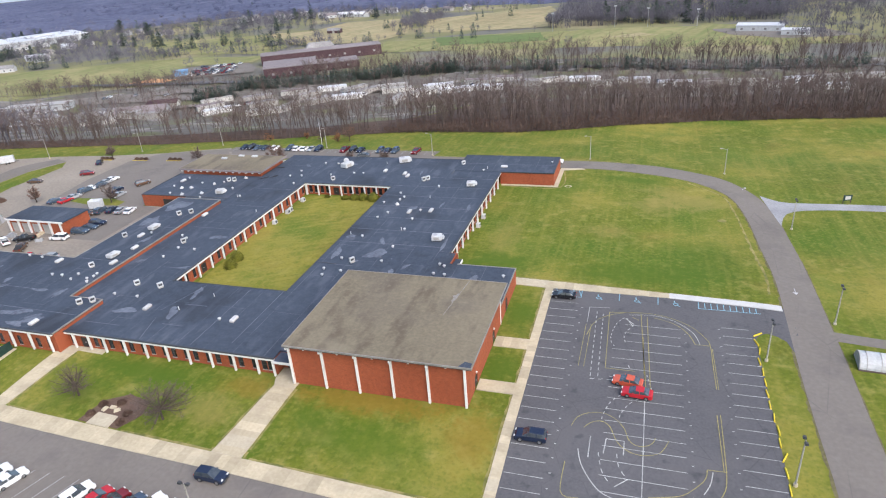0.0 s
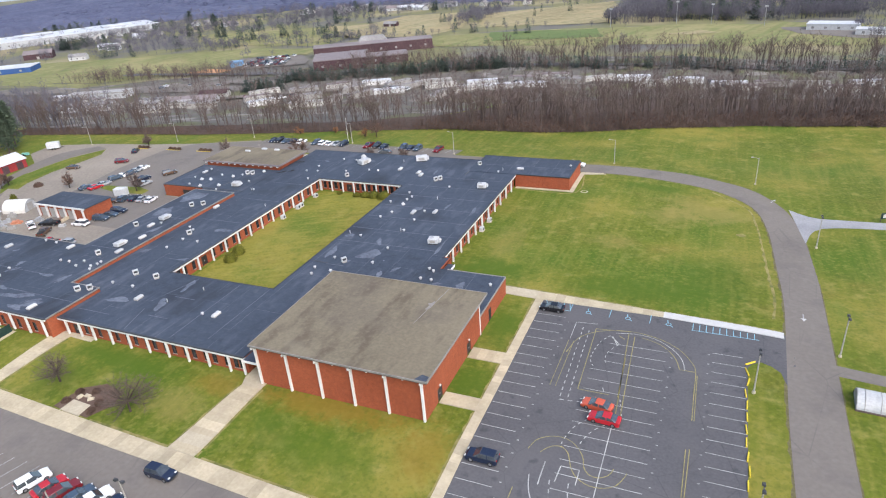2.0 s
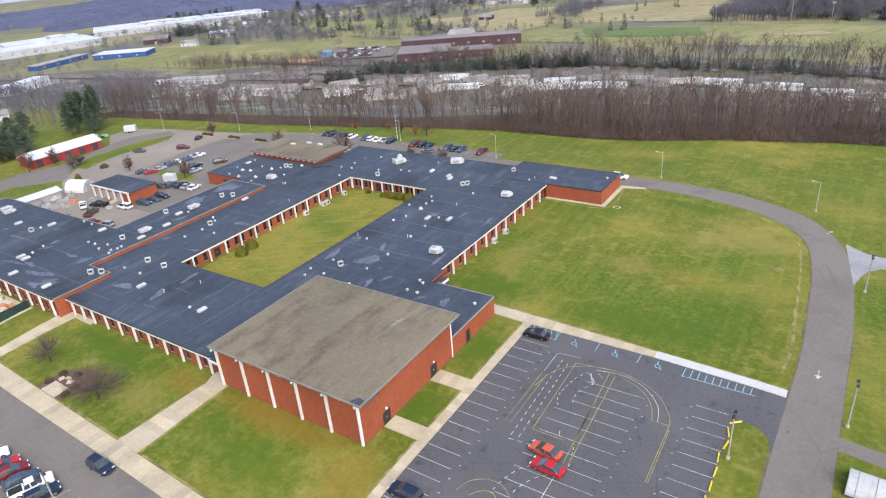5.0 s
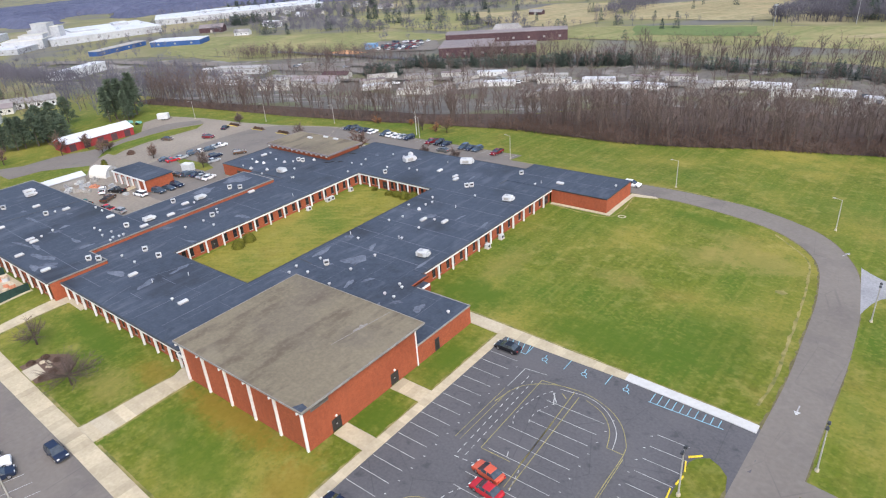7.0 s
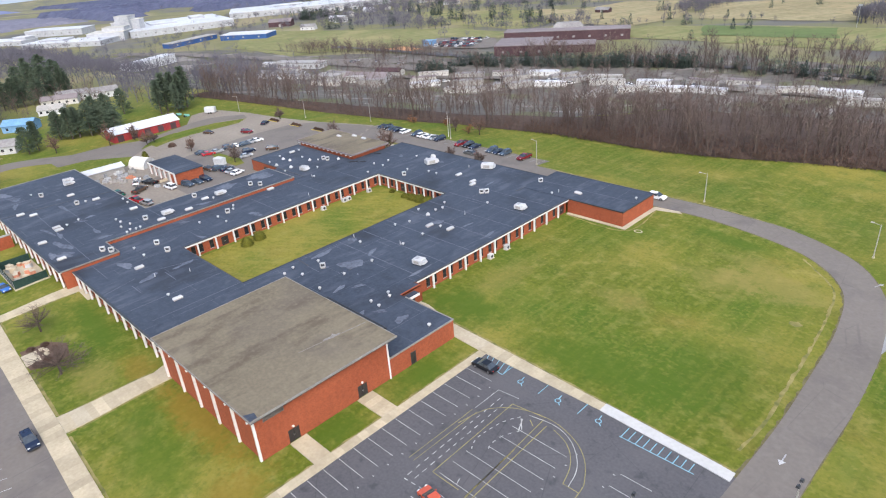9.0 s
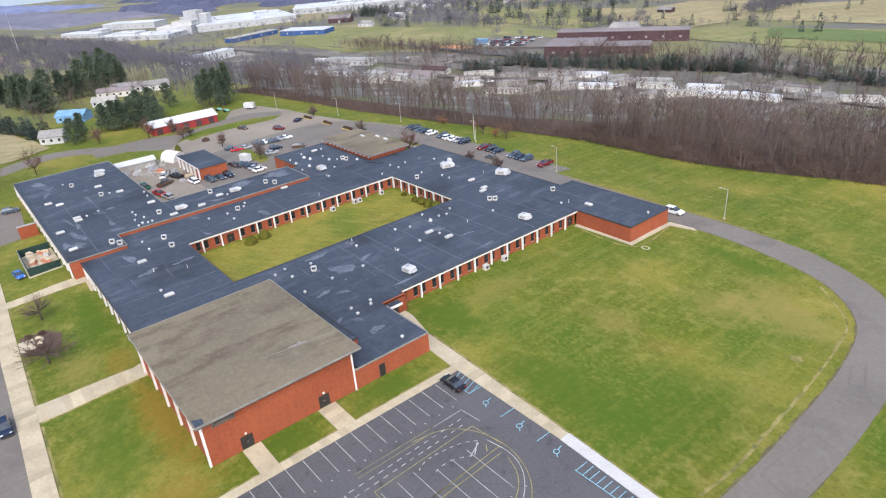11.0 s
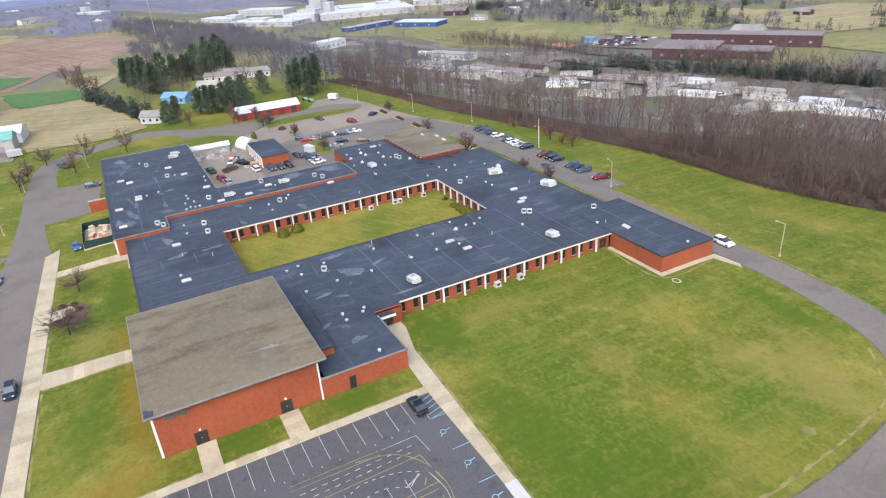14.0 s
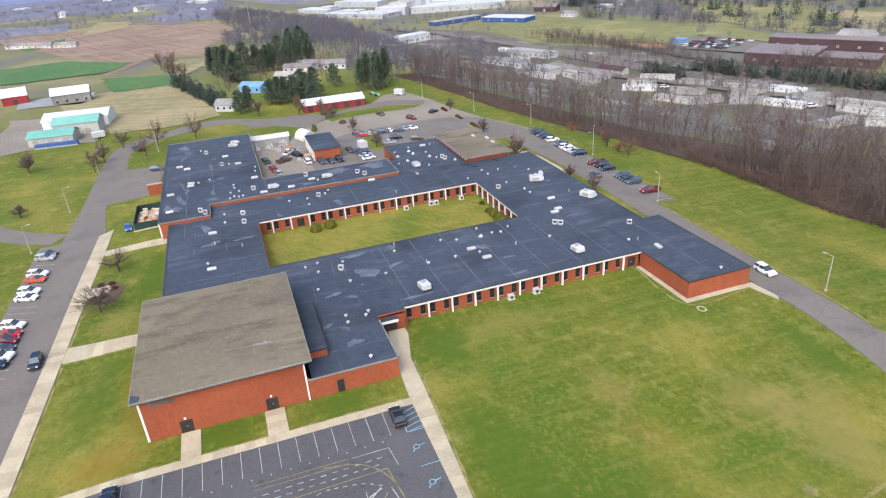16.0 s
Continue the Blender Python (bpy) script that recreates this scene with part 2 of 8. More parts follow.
M = {}
M["grass"] = surface("grass", (0.066, 0.097, 0.005), (0.132, 0.15, 0.012), 0.03, 0.9, 0.95, 0.5, extra=lawn_marks)
M["court_grass"] = surface("court_grass", (0.128, 0.13, 0.012), (0.245, 0.213, 0.032), 0.05, 0.9, 0.95, 0.5, extra=court_marks)
M["asphalt"] = surface("old_asphalt", (0.073, 0.071, 0.076), (0.115, 0.112, 0.117), 0.06, 2.5, 0.92, 0.25, extra=asphalt_marks)
M["road"] = surface("road_asphalt", (0.15, 0.132, 0.115), (0.185, 0.164, 0.144), 0.05, 1.5, 0.93, 0.2, extra=road_marks)
M["tan_asphalt"] = surface("gravelly_asphalt", (0.185, 0.158, 0.13), (0.285, 0.247, 0.2), 0.05, 1.2, 0.95, 0.3)
M["concrete"] = surface("pavement_concrete", (0.375, 0.323, 0.23), (0.49, 0.428, 0.315), 0.2, 2.0, 0.9, 0.15, extra=slab_marks)
M["new_concrete"] = surface("fresh_concrete", (0.43, 0.425, 0.41), (0.53, 0.525, 0.51), 0.3, 2.0, 0.85, 0.1)
M["gravel"] = surface("gravel_path", (0.2, 0.2, 0.21), (0.34, 0.34, 0.35), 0.2, 3.0, 0.95, 0.4)
M["mulch"] = surface("mulch", (0.07, 0.04, 0.03), (0.15, 0.1, 0.075), 0.5, 4.0, 0.95, 0.6)
M["brick"] = surface("red_brick", (0.235, 0.057, 0.025), (0.34, 0.09, 0.04), 0.12, 1.5, 0.85, 0.2, extra=brick_marks)
M["membrane"] = surface("roof_membrane", (0.033, 0.043, 0.061), (0.056, 0.07, 0.096), 0.04, 0.6, 0.75, 0.1, extra=roof_marks, spec=0.25)
M["taupe_roof"] = surface("gravel_roof", (0.14, 0.117, 0.08), (0.205, 0.173, 0.12), 0.08, 2.2, 0.95, 0.4, extra=gravel_marks)
M["white"] = surface("white_paint", (0.6, 0.59, 0.565), (0.76, 0.75, 0.73), 0.4, 3.0, 0.55, 0.05)
M["trim"] = surface("dark_metal_trim", (0.03, 0.032, 0.036), (0.06, 0.062, 0.068), 0.3, 3.0, 0.5, 0.05)
M["grey_trim"] = surface("grey_metal_trim", (0.25, 0.24, 0.22), (0.4, 0.38, 0.35), 0.3, 3.0, 0.55, 0.05)
M["edge_metal"] = surface("weathered_edge_metal", (0.16, 0.15, 0.135), (0.3, 0.285, 0.26), 0.5, 3.0, 0.6, 0.05)
M["glass"] = surface("dark_glass", (0.012, 0.013, 0.016), (0.03, 0.032, 0.038), 0.3, 1.0, 0.12, 0.0, spec=0.5)
M["grille"] = surface("dull_grille_metal", (0.1, 0.085, 0.075), (0.19, 0.165, 0.145), 0.5, 3.0, 0.6, 0.05)
M["door"] = surface("dark_door", (0.02, 0.018, 0.018), (0.05, 0.045, 0.042), 0.5, 3.0, 0.5, 0.05)
M["unit"] = surface("white_enamel", (0.38, 0.385, 0.39), (0.57, 0.575, 0.575), 0.6, 3.0, 0.5, 0.05, space="object", random=0.12)
M["steel"] = surface("galvanised_steel", (0.3, 0.31, 0.32), (0.5, 0.51, 0.52), 1.0, 5.0, 0.45, 0.05, metal=0.4, space="object")
M["pole"] = surface("weathered_pole", (0.25, 0.235, 0.21), (0.4, 0.38, 0.34), 1.0, 5.0, 0.7, 0.1, space="object")
M["paint_white"] = surface("worn_white_line", (0.2, 0.2, 0.2), (0.56, 0.56, 0.54), 0.4, 3.5, 0.8, 0.0)
M["paint_yellow"] = surface("worn_yellow_line", (0.15, 0.135, 0.075), (0.4, 0.34, 0.12), 0.4, 3.5, 0.8, 0.0)
M["paint_blue"] = surface("worn_blue_line", (0.12, 0.3, 0.4), (0.3, 0.52, 0.62), 0.3, 2.5, 0.8, 0.0)
M["yellow"] = surface("yellow_kerb_paint", (0.55, 0.4, 0.02), (0.75, 0.58, 0.06), 1.0, 4.0, 0.7, 0.1)
# darkened, so shade among the lower trunks is partly in this colour
M["bark"] = surface("grey_bark", (0.07, 0.053, 0.045), (0.142, 0.112, 0.096), 0.6, 6.0, 0.95, 0.4)
# Distance haze is put into this base colour as a blue-violet tint.
M["far_twig"] = surface("haze_tinted_twigs", (0.088, 0.083, 0.1), (0.16, 0.151, 0.176), 0.02, 0.5, 0.95, 0.0)
M["twig"] = surface("bare_twigs", (0.102, 0.072, 0.063), (0.192, 0.143, 0.125), 0.02, 0.5, 0.95, 0.0)
# Darker than red_twig: part of the shade low in the wood is painted in.
M["brush_twig"] = surface("russet_undergrowth", (0.085, 0.05, 0.038), (0.15, 0.094, 0.07), 0.2, 1.0, 0.95, 0.0)
M["dark_bark"] = surface("dark_brown_bark", (0.045, 0.033, 0.026), (0.095, 0.072, 0.056), 0.6, 6.0, 0.95, 0.4)
M["pale_twig"] = surface("pale_twigs", (0.095, 0.068, 0.058), (0.18, 0.135, 0.118), 0.2, 1.0, 0.95, 0.0)
M["red_twig"] = surface("budding_twigs", (0.13, 0.077, 0.06), (0.215, 0.14, 0.108), 0.2, 1.0, 0.95, 0.0)
M["needles"] = surface("conifer_needles", (0.045, 0.068, 0.047), (0.11, 0.14, 0.09), 0.15, 1.5, 0.9, 0.0)
M["shrub"] = surface("evergreen_shrub", (0.06, 0.068, 0.008), (0.155, 0.148, 0.018), 0.6, 4.0, 0.9, 0.0)
M["tyre"] = surface("tyre_rubber", (0.012, 0.012, 0.012), (0.03, 0.03, 0.03), 2.0, 9.0, 0.9, 0.1, space="object")
M["rim"] = surface("wheel_rim", (0.25, 0.25, 0.26), (0.45, 0.45, 0.46), 2.0, 9.0, 0.35, 0.0, metal=0.8, space="object")
# Base lifted to blue-grey: part of the sky's reflection is painted in.
M["car_glass"] = surface("car_glass", (0.03, 0.038, 0.046), (0.06, 0.072, 0.084), 1.0, 3.0, 0.08, 0.0, space="object", spec=1.0)
M["lamp_glass"] = surface("headlight_glass", (0.55, 0.55, 0.53), (0.75, 0.75, 0.72), 2.0, 5.0, 0.15, 0.0, space="object")
M["lamp_red"] = surface("tail_light", (0.25, 0.01, 0.01), (0.4, 0.03, 0.02), 2.0, 5.0, 0.2, 0.0, space="object")
M["red_siding"] = surface("red_siding", (0.22, 0.022, 0.026), (0.34, 0.045, 0.045), 0.3, 2.0, 0.7, 0.1)
M["white_metal"] = surface("white_metal_roof", (0.42, 0.435, 0.46), (0.62, 0.63, 0.65), 0.05, 0.5, 0.5, 0.05)
M["grey_roof"] = surface("grey_shingles", (0.16, 0.15, 0.15), (0.3, 0.29, 0.28), 0.1, 1.0, 0.9, 0.1)
M["maroon"] = surface("maroon_brick", (0.058, 0.033, 0.038), (0.095, 0.055, 0.06), 0.05, 0.5, 0.9, 0.1)
M["brown_roof"] = surface("brown_flat_roof", (0.17, 0.145, 0.145), (0.25, 0.215, 0.215), 0.02, 0.3, 0.9, 0.1)
M["teal"] = surface("teal_metal_roof", (0.12, 0.32, 0.27), (0.2, 0.43, 0.37), 0.1, 1.0, 0.5, 0.05)
M["blue"] = surface("blue_siding", (0.02, 0.06, 0.19), (0.045, 0.11, 0.29), 0.1, 1.0, 0.6, 0.05)
M["cream"] = surface("cream_siding", (0.4, 0.385, 0.35), (0.56, 0.545, 0.5), 0.1, 1.0, 0.7, 0.05, random=0.2)
# far factory walls, with a little blue haze mixed into the colour
M["pale_block"] = surface("pale_block_wall", (0.3, 0.31, 0.325), (0.45, 0.46, 0.48), 0.05, 0.4, 0.8, 0.05)
M["green_canvas"] = surface("dark_green_screen", (0.01, 0.03, 0.025), (0.025, 0.055, 0.045), 0.5, 2.0, 0.8, 0.1)
def field_marks(dark, light, turn=0.0, rows=0.25):
    """Tractor rows and blotches across a field."""
    def marks(n, l, vec, colour):
        mp = n.new("ShaderNodeMapping")
        mp.inputs["Rotation"].default_value = (0, 0, turn)
        l.new(vec, mp.inputs["Vector"])
        v = mp.outputs["Vector"]
        colour = blend(n, l, threshold(n, l, v, rows, 0.46, 0.62, 0.55, 3, stretch=(1, 0.03, 1)), colour, dark)
        colour = blend(n, l, threshold(n, l, v, 0.03, 0.5, 0.66, 0.7, 7, offset=21), colour, light)
        return blend(n, l, threshold(n, l, v, 0.1, 0.54, 0.7, 0.6, 6, offset=55), colour, dark)
    return marks


M["tan_field"] = surface("dry_field", (0.22, 0.18, 0.095), (0.36, 0.305, 0.17), 0.02, 0.25, 0.95, 0.0, extra=field_marks((0.17, 0.16, 0.075), (0.33, 0.26, 0.14), 0.5))
M["brown_field"] = surface("ploughed_field", (0.2, 0.13, 0.095), (0.31, 0.22, 0.16), 0.015, 0.2, 0.95, 0.0, extra=field_marks((0.155, 0.105, 0.08), (0.3, 0.22, 0.15), 1.2))
M["green_field"] = surface("winter_crop", (0.045, 0.12, 0.035), (0.085, 0.175, 0.06), 0.02, 0.3, 0.95, 0.0, extra=field_marks((0.07, 0.12, 0.045), (0.1, 0.17, 0.06), 1.3))
M["lawn_field"] = surface("distant_lawn", (0.165, 0.16, 0.06), (0.26, 0.235, 0.11), 0.015, 0.2, 0.95, 0.0, extra=field_marks((0.12, 0.16, 0.045), (0.29, 0.25, 0.12), 0.3))
M["straw"] = surface("worn_verge", (0.19, 0.165, 0.055), (0.3, 0.255, 0.1), 0.3, 2.0, 0.95, 0.3, extra=lambda n, l, v, c: blend(n, l, threshold(n, l, v, 0.5, 0.45, 0.65, 0.9, 5), c, (0.1, 0.11, 0.03)))
M["soil"] = surface("verge_soil", (0.085, 0.075, 0.035), (0.17, 0.15, 0.07), 0.3, 2.0, 0.95, 0.3)
M["pale_patch"] = surface("pale_membrane_patch", (0.06, 0.069, 0.094), (0.165, 0.182, 0.22), 0.35, 1.6, 0.8, 0.1)
M["seam"] = surface("membrane_seam", (0.075, 0.085, 0.113), (0.15, 0.165, 0.2), 0.25, 1.5, 0.8, 0.0)
M["pale_stain"] = surface("pale_roof_stain", (0.17, 0.155, 0.13), (0.3, 0.29, 0.28), 0.4, 2.0, 0.9, 0.2)
M["blue_awning"] = surface("pale_blue_metal", (0.12, 0.25, 0.42), (0.2, 0.36, 0.55), 0.2, 1.0, 0.6, 0.0)
M["clay"] = surface("ball_field_clay", (0.42, 0.2, 0.09), (0.58, 0.32, 0.16), 0.05, 0.5, 0.95, 0.0)
M["scrub"] = surface("scrubby_ground", (0.08, 0.07, 0.062), (0.16, 0.145, 0.125), 0.03, 0.3, 0.95, 0.1, extra=lambda n, l, v, c: blend(n, l, threshold(n, l, v, 0.05, 0.55, 0.64, 0.8, 4, offset=17), blend(n, l, threshold(n, l, v, 0.045, 0.52, 0.62, 0.8, 5), c, (0.115, 0.12, 0.05)), (0.25, 0.23, 0.21)))
M["wood_floor"] = surface("woodland_floor", (0.052, 0.033, 0.025), (0.11, 0.072, 0.054), 0.03, 0.4, 0.95, 0.3)
# The next three carry painted haze: bluer the farther off the woods stand.
M["far_wood"] = surface("haze_tinted_woods", (0.048, 0.055, 0.098), (0.098, 0.108, 0.168), 0.01, 0.12, 0.95, 0.3)
M["haze_blue_wood"] = surface("haze_blue_woods", (0.1, 0.12, 0.225), (0.22, 0.25, 0.38), 0.003, 0.03, 0.95, 0.0)
M["hazy_wood"] = surface("haze_tinted_plain_woods", (0.112, 0.112, 0.148), (0.182, 0.18, 0.225), 0.006, 0.12, 0.95, 0.2)
M["play_green"] = surface("dull_playing_grass", (0.085, 0.13, 0.04), (0.14, 0.18, 0.06), 0.03, 0.3, 0.95, 0.0, extra=field_marks((0.1, 0.125, 0.045), (0.15, 0.17, 0.06), 1.3))
M["mud_river"] = surface("shaded_river", (0.06, 0.055, 0.055), (0.11, 0.1, 0.095), 0.02, 0.3, 0.6, 0.0)
M["fir"] = surface("far_evergreen", (0.04, 0.058, 0.05), (0.09, 0.112, 0.085), 0.05, 0.6, 0.95, 0.0)
M["rust_twig"] = surface("rusty_leaves", (0.2, 0.09, 0.04), (0.32, 0.16, 0.08), 0.4, 2.0, 0.95, 0.0)
M["clutter_a"] = surface("orange_crates", (0.4, 0.12, 0.05), (0.6, 0.3, 0.2), 2.0, 6.0, 0.8, 0.1)
M["clutter_b"] = surface("pale_boards", (0.4, 0.33, 0.22), (0.6, 0.52, 0.4), 2.0, 6.0, 0.8, 0.1)
PAINTS = {"black": (0.012, 0.013, 0.016), "navy": (0.02, 0.03, 0.06), "grey": (0.16, 0.165, 0.17), "silver": (0.42, 0.43, 0.44), "white": (0.78, 0.78, 0.77),
          "red": (0.42, 0.02, 0.028), "orange": (0.5, 0.095, 0.05), "maroon": (0.16, 0.015, 0.02), "blue": (0.04, 0.13, 0.4), "slate": (0.07, 0.1, 0.14), "brown": (0.1, 0.06, 0.04), "green": (0.02, 0.12, 0.08), "teal_green": (0.1, 0.25, 0.2)}
CAR_PAINT = {k: surface(k + "_car_paint", tuple(v * 0.9 for v in c), tuple(min(0.85, v * 1.1 + 0.002) for v in c), 0.5, 3.0, 0.22, 0.0, metal=0.25 if k in ("grey", "silver", "slate", "navy") else 0.0, space="object", spec=0.5) for k, c in PAINTS.items()}


# ---- building blocks ----
def sm(t, a, b):
    u = min(1.0, max(0.0, (t - a) / (b - a)))
    return u * u * (3 - 2 * u)


def gz(x, y):
    """Height of the ground."""
    z = -1.75 * sm(x, 7, 42) * sm(y, 40, 78) - 0.6 * sm(x, 44, 60) * sm(y, 20, 45) - 0.7 * sm(-y, 2, 16)
    d = min(y - 98, 68)
    if d > 0:
        z -= 0.042 * d * sm(d, 0, 45)
    z -= 14 * sm(y - 0.22 * max(x, -600), 172, 285)
    z += 26 * sm(y, 950, 1900) * sm(-x, -700, 300)
    r = math.hypot(x + 60, y - 40)
    if r > 900:
        z -= 0.03 * (r - 900) * sm(r, 900, 1500) * sm(-x, -600, 300)
    return z


class Shape:
    """Collects vertices and faces of one mesh."""

    def __init__(self):
        self.v, self.f = [], []

    def face(self, *pts):
        i = len(self.v)
        self.v += [tuple(p) for p in pts]
        self.f.append(tuple(range(i, i + len(pts))))
        return self

    def box(self, x0, y0, z0, x1, y1, z1):
        i = len(self.v)
        self.v += [(x0, y0, z0), (x1, y0, z0), (x1, y1, z0), (x0, y1, z0), (x0, y0, z1), (x1, y0, z1), (x1, y1, z1), (x0, y1, z1)]
        self.f += [tuple(i + k for k in q) for q in ((3, 2, 1, 0), (4, 5, 6, 7), (0, 1, 5, 4), (1, 2, 6, 5), (2, 3, 7, 6), (3, 0, 4, 7))]
        return self

    def frustum(self, x0, y0, z0, x1, y1, z1, inset):
        i = len(self.v)
        a = inset
        self.v += [(x0, y0, z0), (x1, y0, z0), (x1, y1, z0), (x0, y1, z0), (x0 + a, y0 + a, z1), (x1 - a, y0 + a, z1), (x1 - a, y1 - a, z1), (x0 + a, y1 - a, z1)]
        self.f += [tuple(i + k for k in q) for q in ((3, 2, 1, 0), (4, 5, 6, 7), (0, 1, 5, 4), (1, 2, 6, 5), (2, 3, 7, 6), (3, 0, 4, 7))]
        return self

    def tube(self, p0, p1, r0, r1, n=8, cap=True):
        p0, p1 = Vector(p0), Vector(p1)
        d = (p1 - p0).normalized()
        u = d.orthogonal().normalized()
        w = d.cross(u)
        i = len(self.v)
        for p, r in ((p0, r0), (p1, r1)):
            for k in range(n):
                a = 2 * math.pi * k / n
                self.v.append(tuple(p + (u * math.cos(a) + w * math.sin(a)) * r))
        for k in range(n):
            self.f.append((i + k, i + (k + 1) % n, i + n + (k + 1) % n, i + n + k))
        if cap:
            self.f.append(tuple(i + n + k for k in range(n)))
            self.f.append(tuple(i + n - 1 - k for k in range(n)))
        return self

    def prism(self, pts, z0, z1):
        """Upright prism over a counter-clockwise outline."""
        i, n = len(self.v), len(pts)
        self.v += [(x, y, z0) for x, y in pts] + [(x, y, z1) for x, y in pts]
        self.f.append(tuple(i + n + k for k in range(n)))
        self.f.append(tuple(i + n - 1 - k for k in range(n)))
        for k in range(n):
            self.f.append((i + k, i + (k + 1) % n, i + n + (k + 1) % n, i + n + k))
        return self

    def dome(self, c, r, h, n=10, rings=3):
        """A cap, flat below."""
        i = len(self.v)
        for j in range(rings):
            a = math.pi / 2 * j / rings
            for k in range(n):
                t = 2 * math.pi * k / n
                self.v.append((c[0] + r * math.cos(a) * math.cos(t), c[1] + r * math.cos(a) * math.sin(t), c[2] + h * math.sin(a)))
        self.v.append((c[0], c[1], c[2] + h))
        for j in range(rings - 1):
            for k in range(n):
                self.f.append((i + j * n + k, i + j * n + (k + 1) % n, i + (j + 1) * n + (k + 1) % n, i + (j + 1) * n + k))
        for k in range(n):
            self.f.append((i + (rings - 1) * n + k, i + (rings - 1) * n + (k + 1) % n, i + rings * n))
        self.f.append(tuple(i + n - 1 - k for k in range(n)))
        return self

    def mesh(self, name, mat):
        me = bpy.data.meshes.new(name)
        me.from_pydata(self.v, [], self.f)
        if mat:
            me.materials.append(mat)
        return me


def part(name, shape, mat, parent, label="", at=None, smooth=False):
    me = shape if isinstance(shape, bpy.types.Mesh) else shape.mesh(name, mat)
    ob = new(name, me)
    if smooth:
        for p in me.polygons:
            p.use_smooth = True
    ob.parent = parent
    if at is not None:
        ob.matrix_basis = at
    if label:
        ob["label"] = label
    return ob


def thing(name, label, category, at=None, group="", kind=""):
    ob = new(name)
    ob.empty_display_size = 0.3
    if at is not None:
        ob.matrix_basis = at
    return tagged(ob, label, category, group, kind)


def solid(name, shape, mat, label, category="", kind="structure", group=""):
    return tagged(new(name, shape.mesh(name, mat)), label, category, group, kind)


def curve_points(pts, step=3.0):
    """A smooth line through the points."""
    out = []
    p = [Vector((*q, 0)) for q in pts]
    for i in range(len(p) - 1):
        a, b, c, d = p[max(i - 1, 0)], p[i], p[i + 1], p[min(i + 2, len(p) - 1)]
        n = max(1, int((c - b).length / step))
        for k in range(n):
            t = k / n
            q = 0.5 * ((2 * b) + (c - a) * t + (2 * a - 5 * b + 4 * c - d) * t * t + (3 * b - a - 3 * c + d) * t ** 3)
            out.append((q.x, q.y))
    return out + [pts[-1]]


def band(left, right, lift, thick=0.0, n=60, smooth=True):
    """A draped strip between two edge lines, with sides where it has thickness."""
    def even(line):
        line = curve_points(line, 2.0) if smooth else line
        d = [0.0]
        for a, b in zip(line, line[1:]):
            d.append(d[-1] + math.dist(a, b))
        res = []
        for k in range(n + 1):
            s = d[-1] * k / n
            j = min(max(int(np.searchsorted(d, s)) - 1, 0), len(line) - 2)
            u = (s - d[j]) / max(d[j + 1] - d[j], 1e-6)
            res.append((line[j][0] + (line[j + 1][0] - line[j][0]) * u, line[j][1] + (line[j + 1][1] - line[j][1]) * u))
        return res
    a, b = even(left), even(right)
    s = Shape()
    cross = max(1, int(max(math.dist(p, q) for p, q in zip(a, b)) / 4))
    for p, q in zip(a, b):
        for k in range(cross + 1):
            x, y = p[0] + (q[0] - p[0]) * k / cross, p[1] + (q[1] - p[1]) * k / cross
            s.v.append((x, y, gz(x, y) + lift))
    w = cross + 1
    for i in range(n):
        for k in range(cross):
            s.f.append((i * w + k, i * w + k + 1, (i + 1) * w + k + 1, (i + 1) * w + k))
    if thick:
        edge = [i * w for i in range(n + 1)], [i * w + cross for i in range(n + 1)]
        for side, line in enumerate(edge):
            j = len(s.v)
            s.v += [(s.v[i][0], s.v[i][1], s.v[i][2] - thick) for i in line]
            for i in range(n):
                q = (line[i], line[i + 1], j + i + 1, j + i)
                s.f.append(q if side else q[::-1])
        for row in (0, n):
            idx = [row * w + k for k in range(w)]
            j = len(s.v)
            s.v += [(s.v[i][0], s.v[i][1], s.v[i][2] - thick) for i in idx]
            for k in range(cross):
                s.f.append((idx[k], idx[k + 1], j + k + 1, j + k))
    return s


def ribbon(line, width, lift, thick=0.0, step=2.0, smooth=True):
    pts = curve_points(line, step) if smooth else line
    left, right = [], []
    for i, p in enumerate(pts):
        a, b = pts[max(i - 1, 0)], pts[min(i + 1, len(pts) - 1)]
        d = Vector((b[0] - a[0], b[1] - a[1])).normalized()
        left.append((p[0] - d.y * width / 2, p[1] + d.x * width / 2))
        right.append((p[0] + d.y * width / 2, p[1] - d.x * width / 2))
    n = max(1, int(sum(math.dist(a, b) for a, b in zip(pts, pts[1:])) / step))
    return band(left, right, lift, thick, max(n, 2), smooth=False)


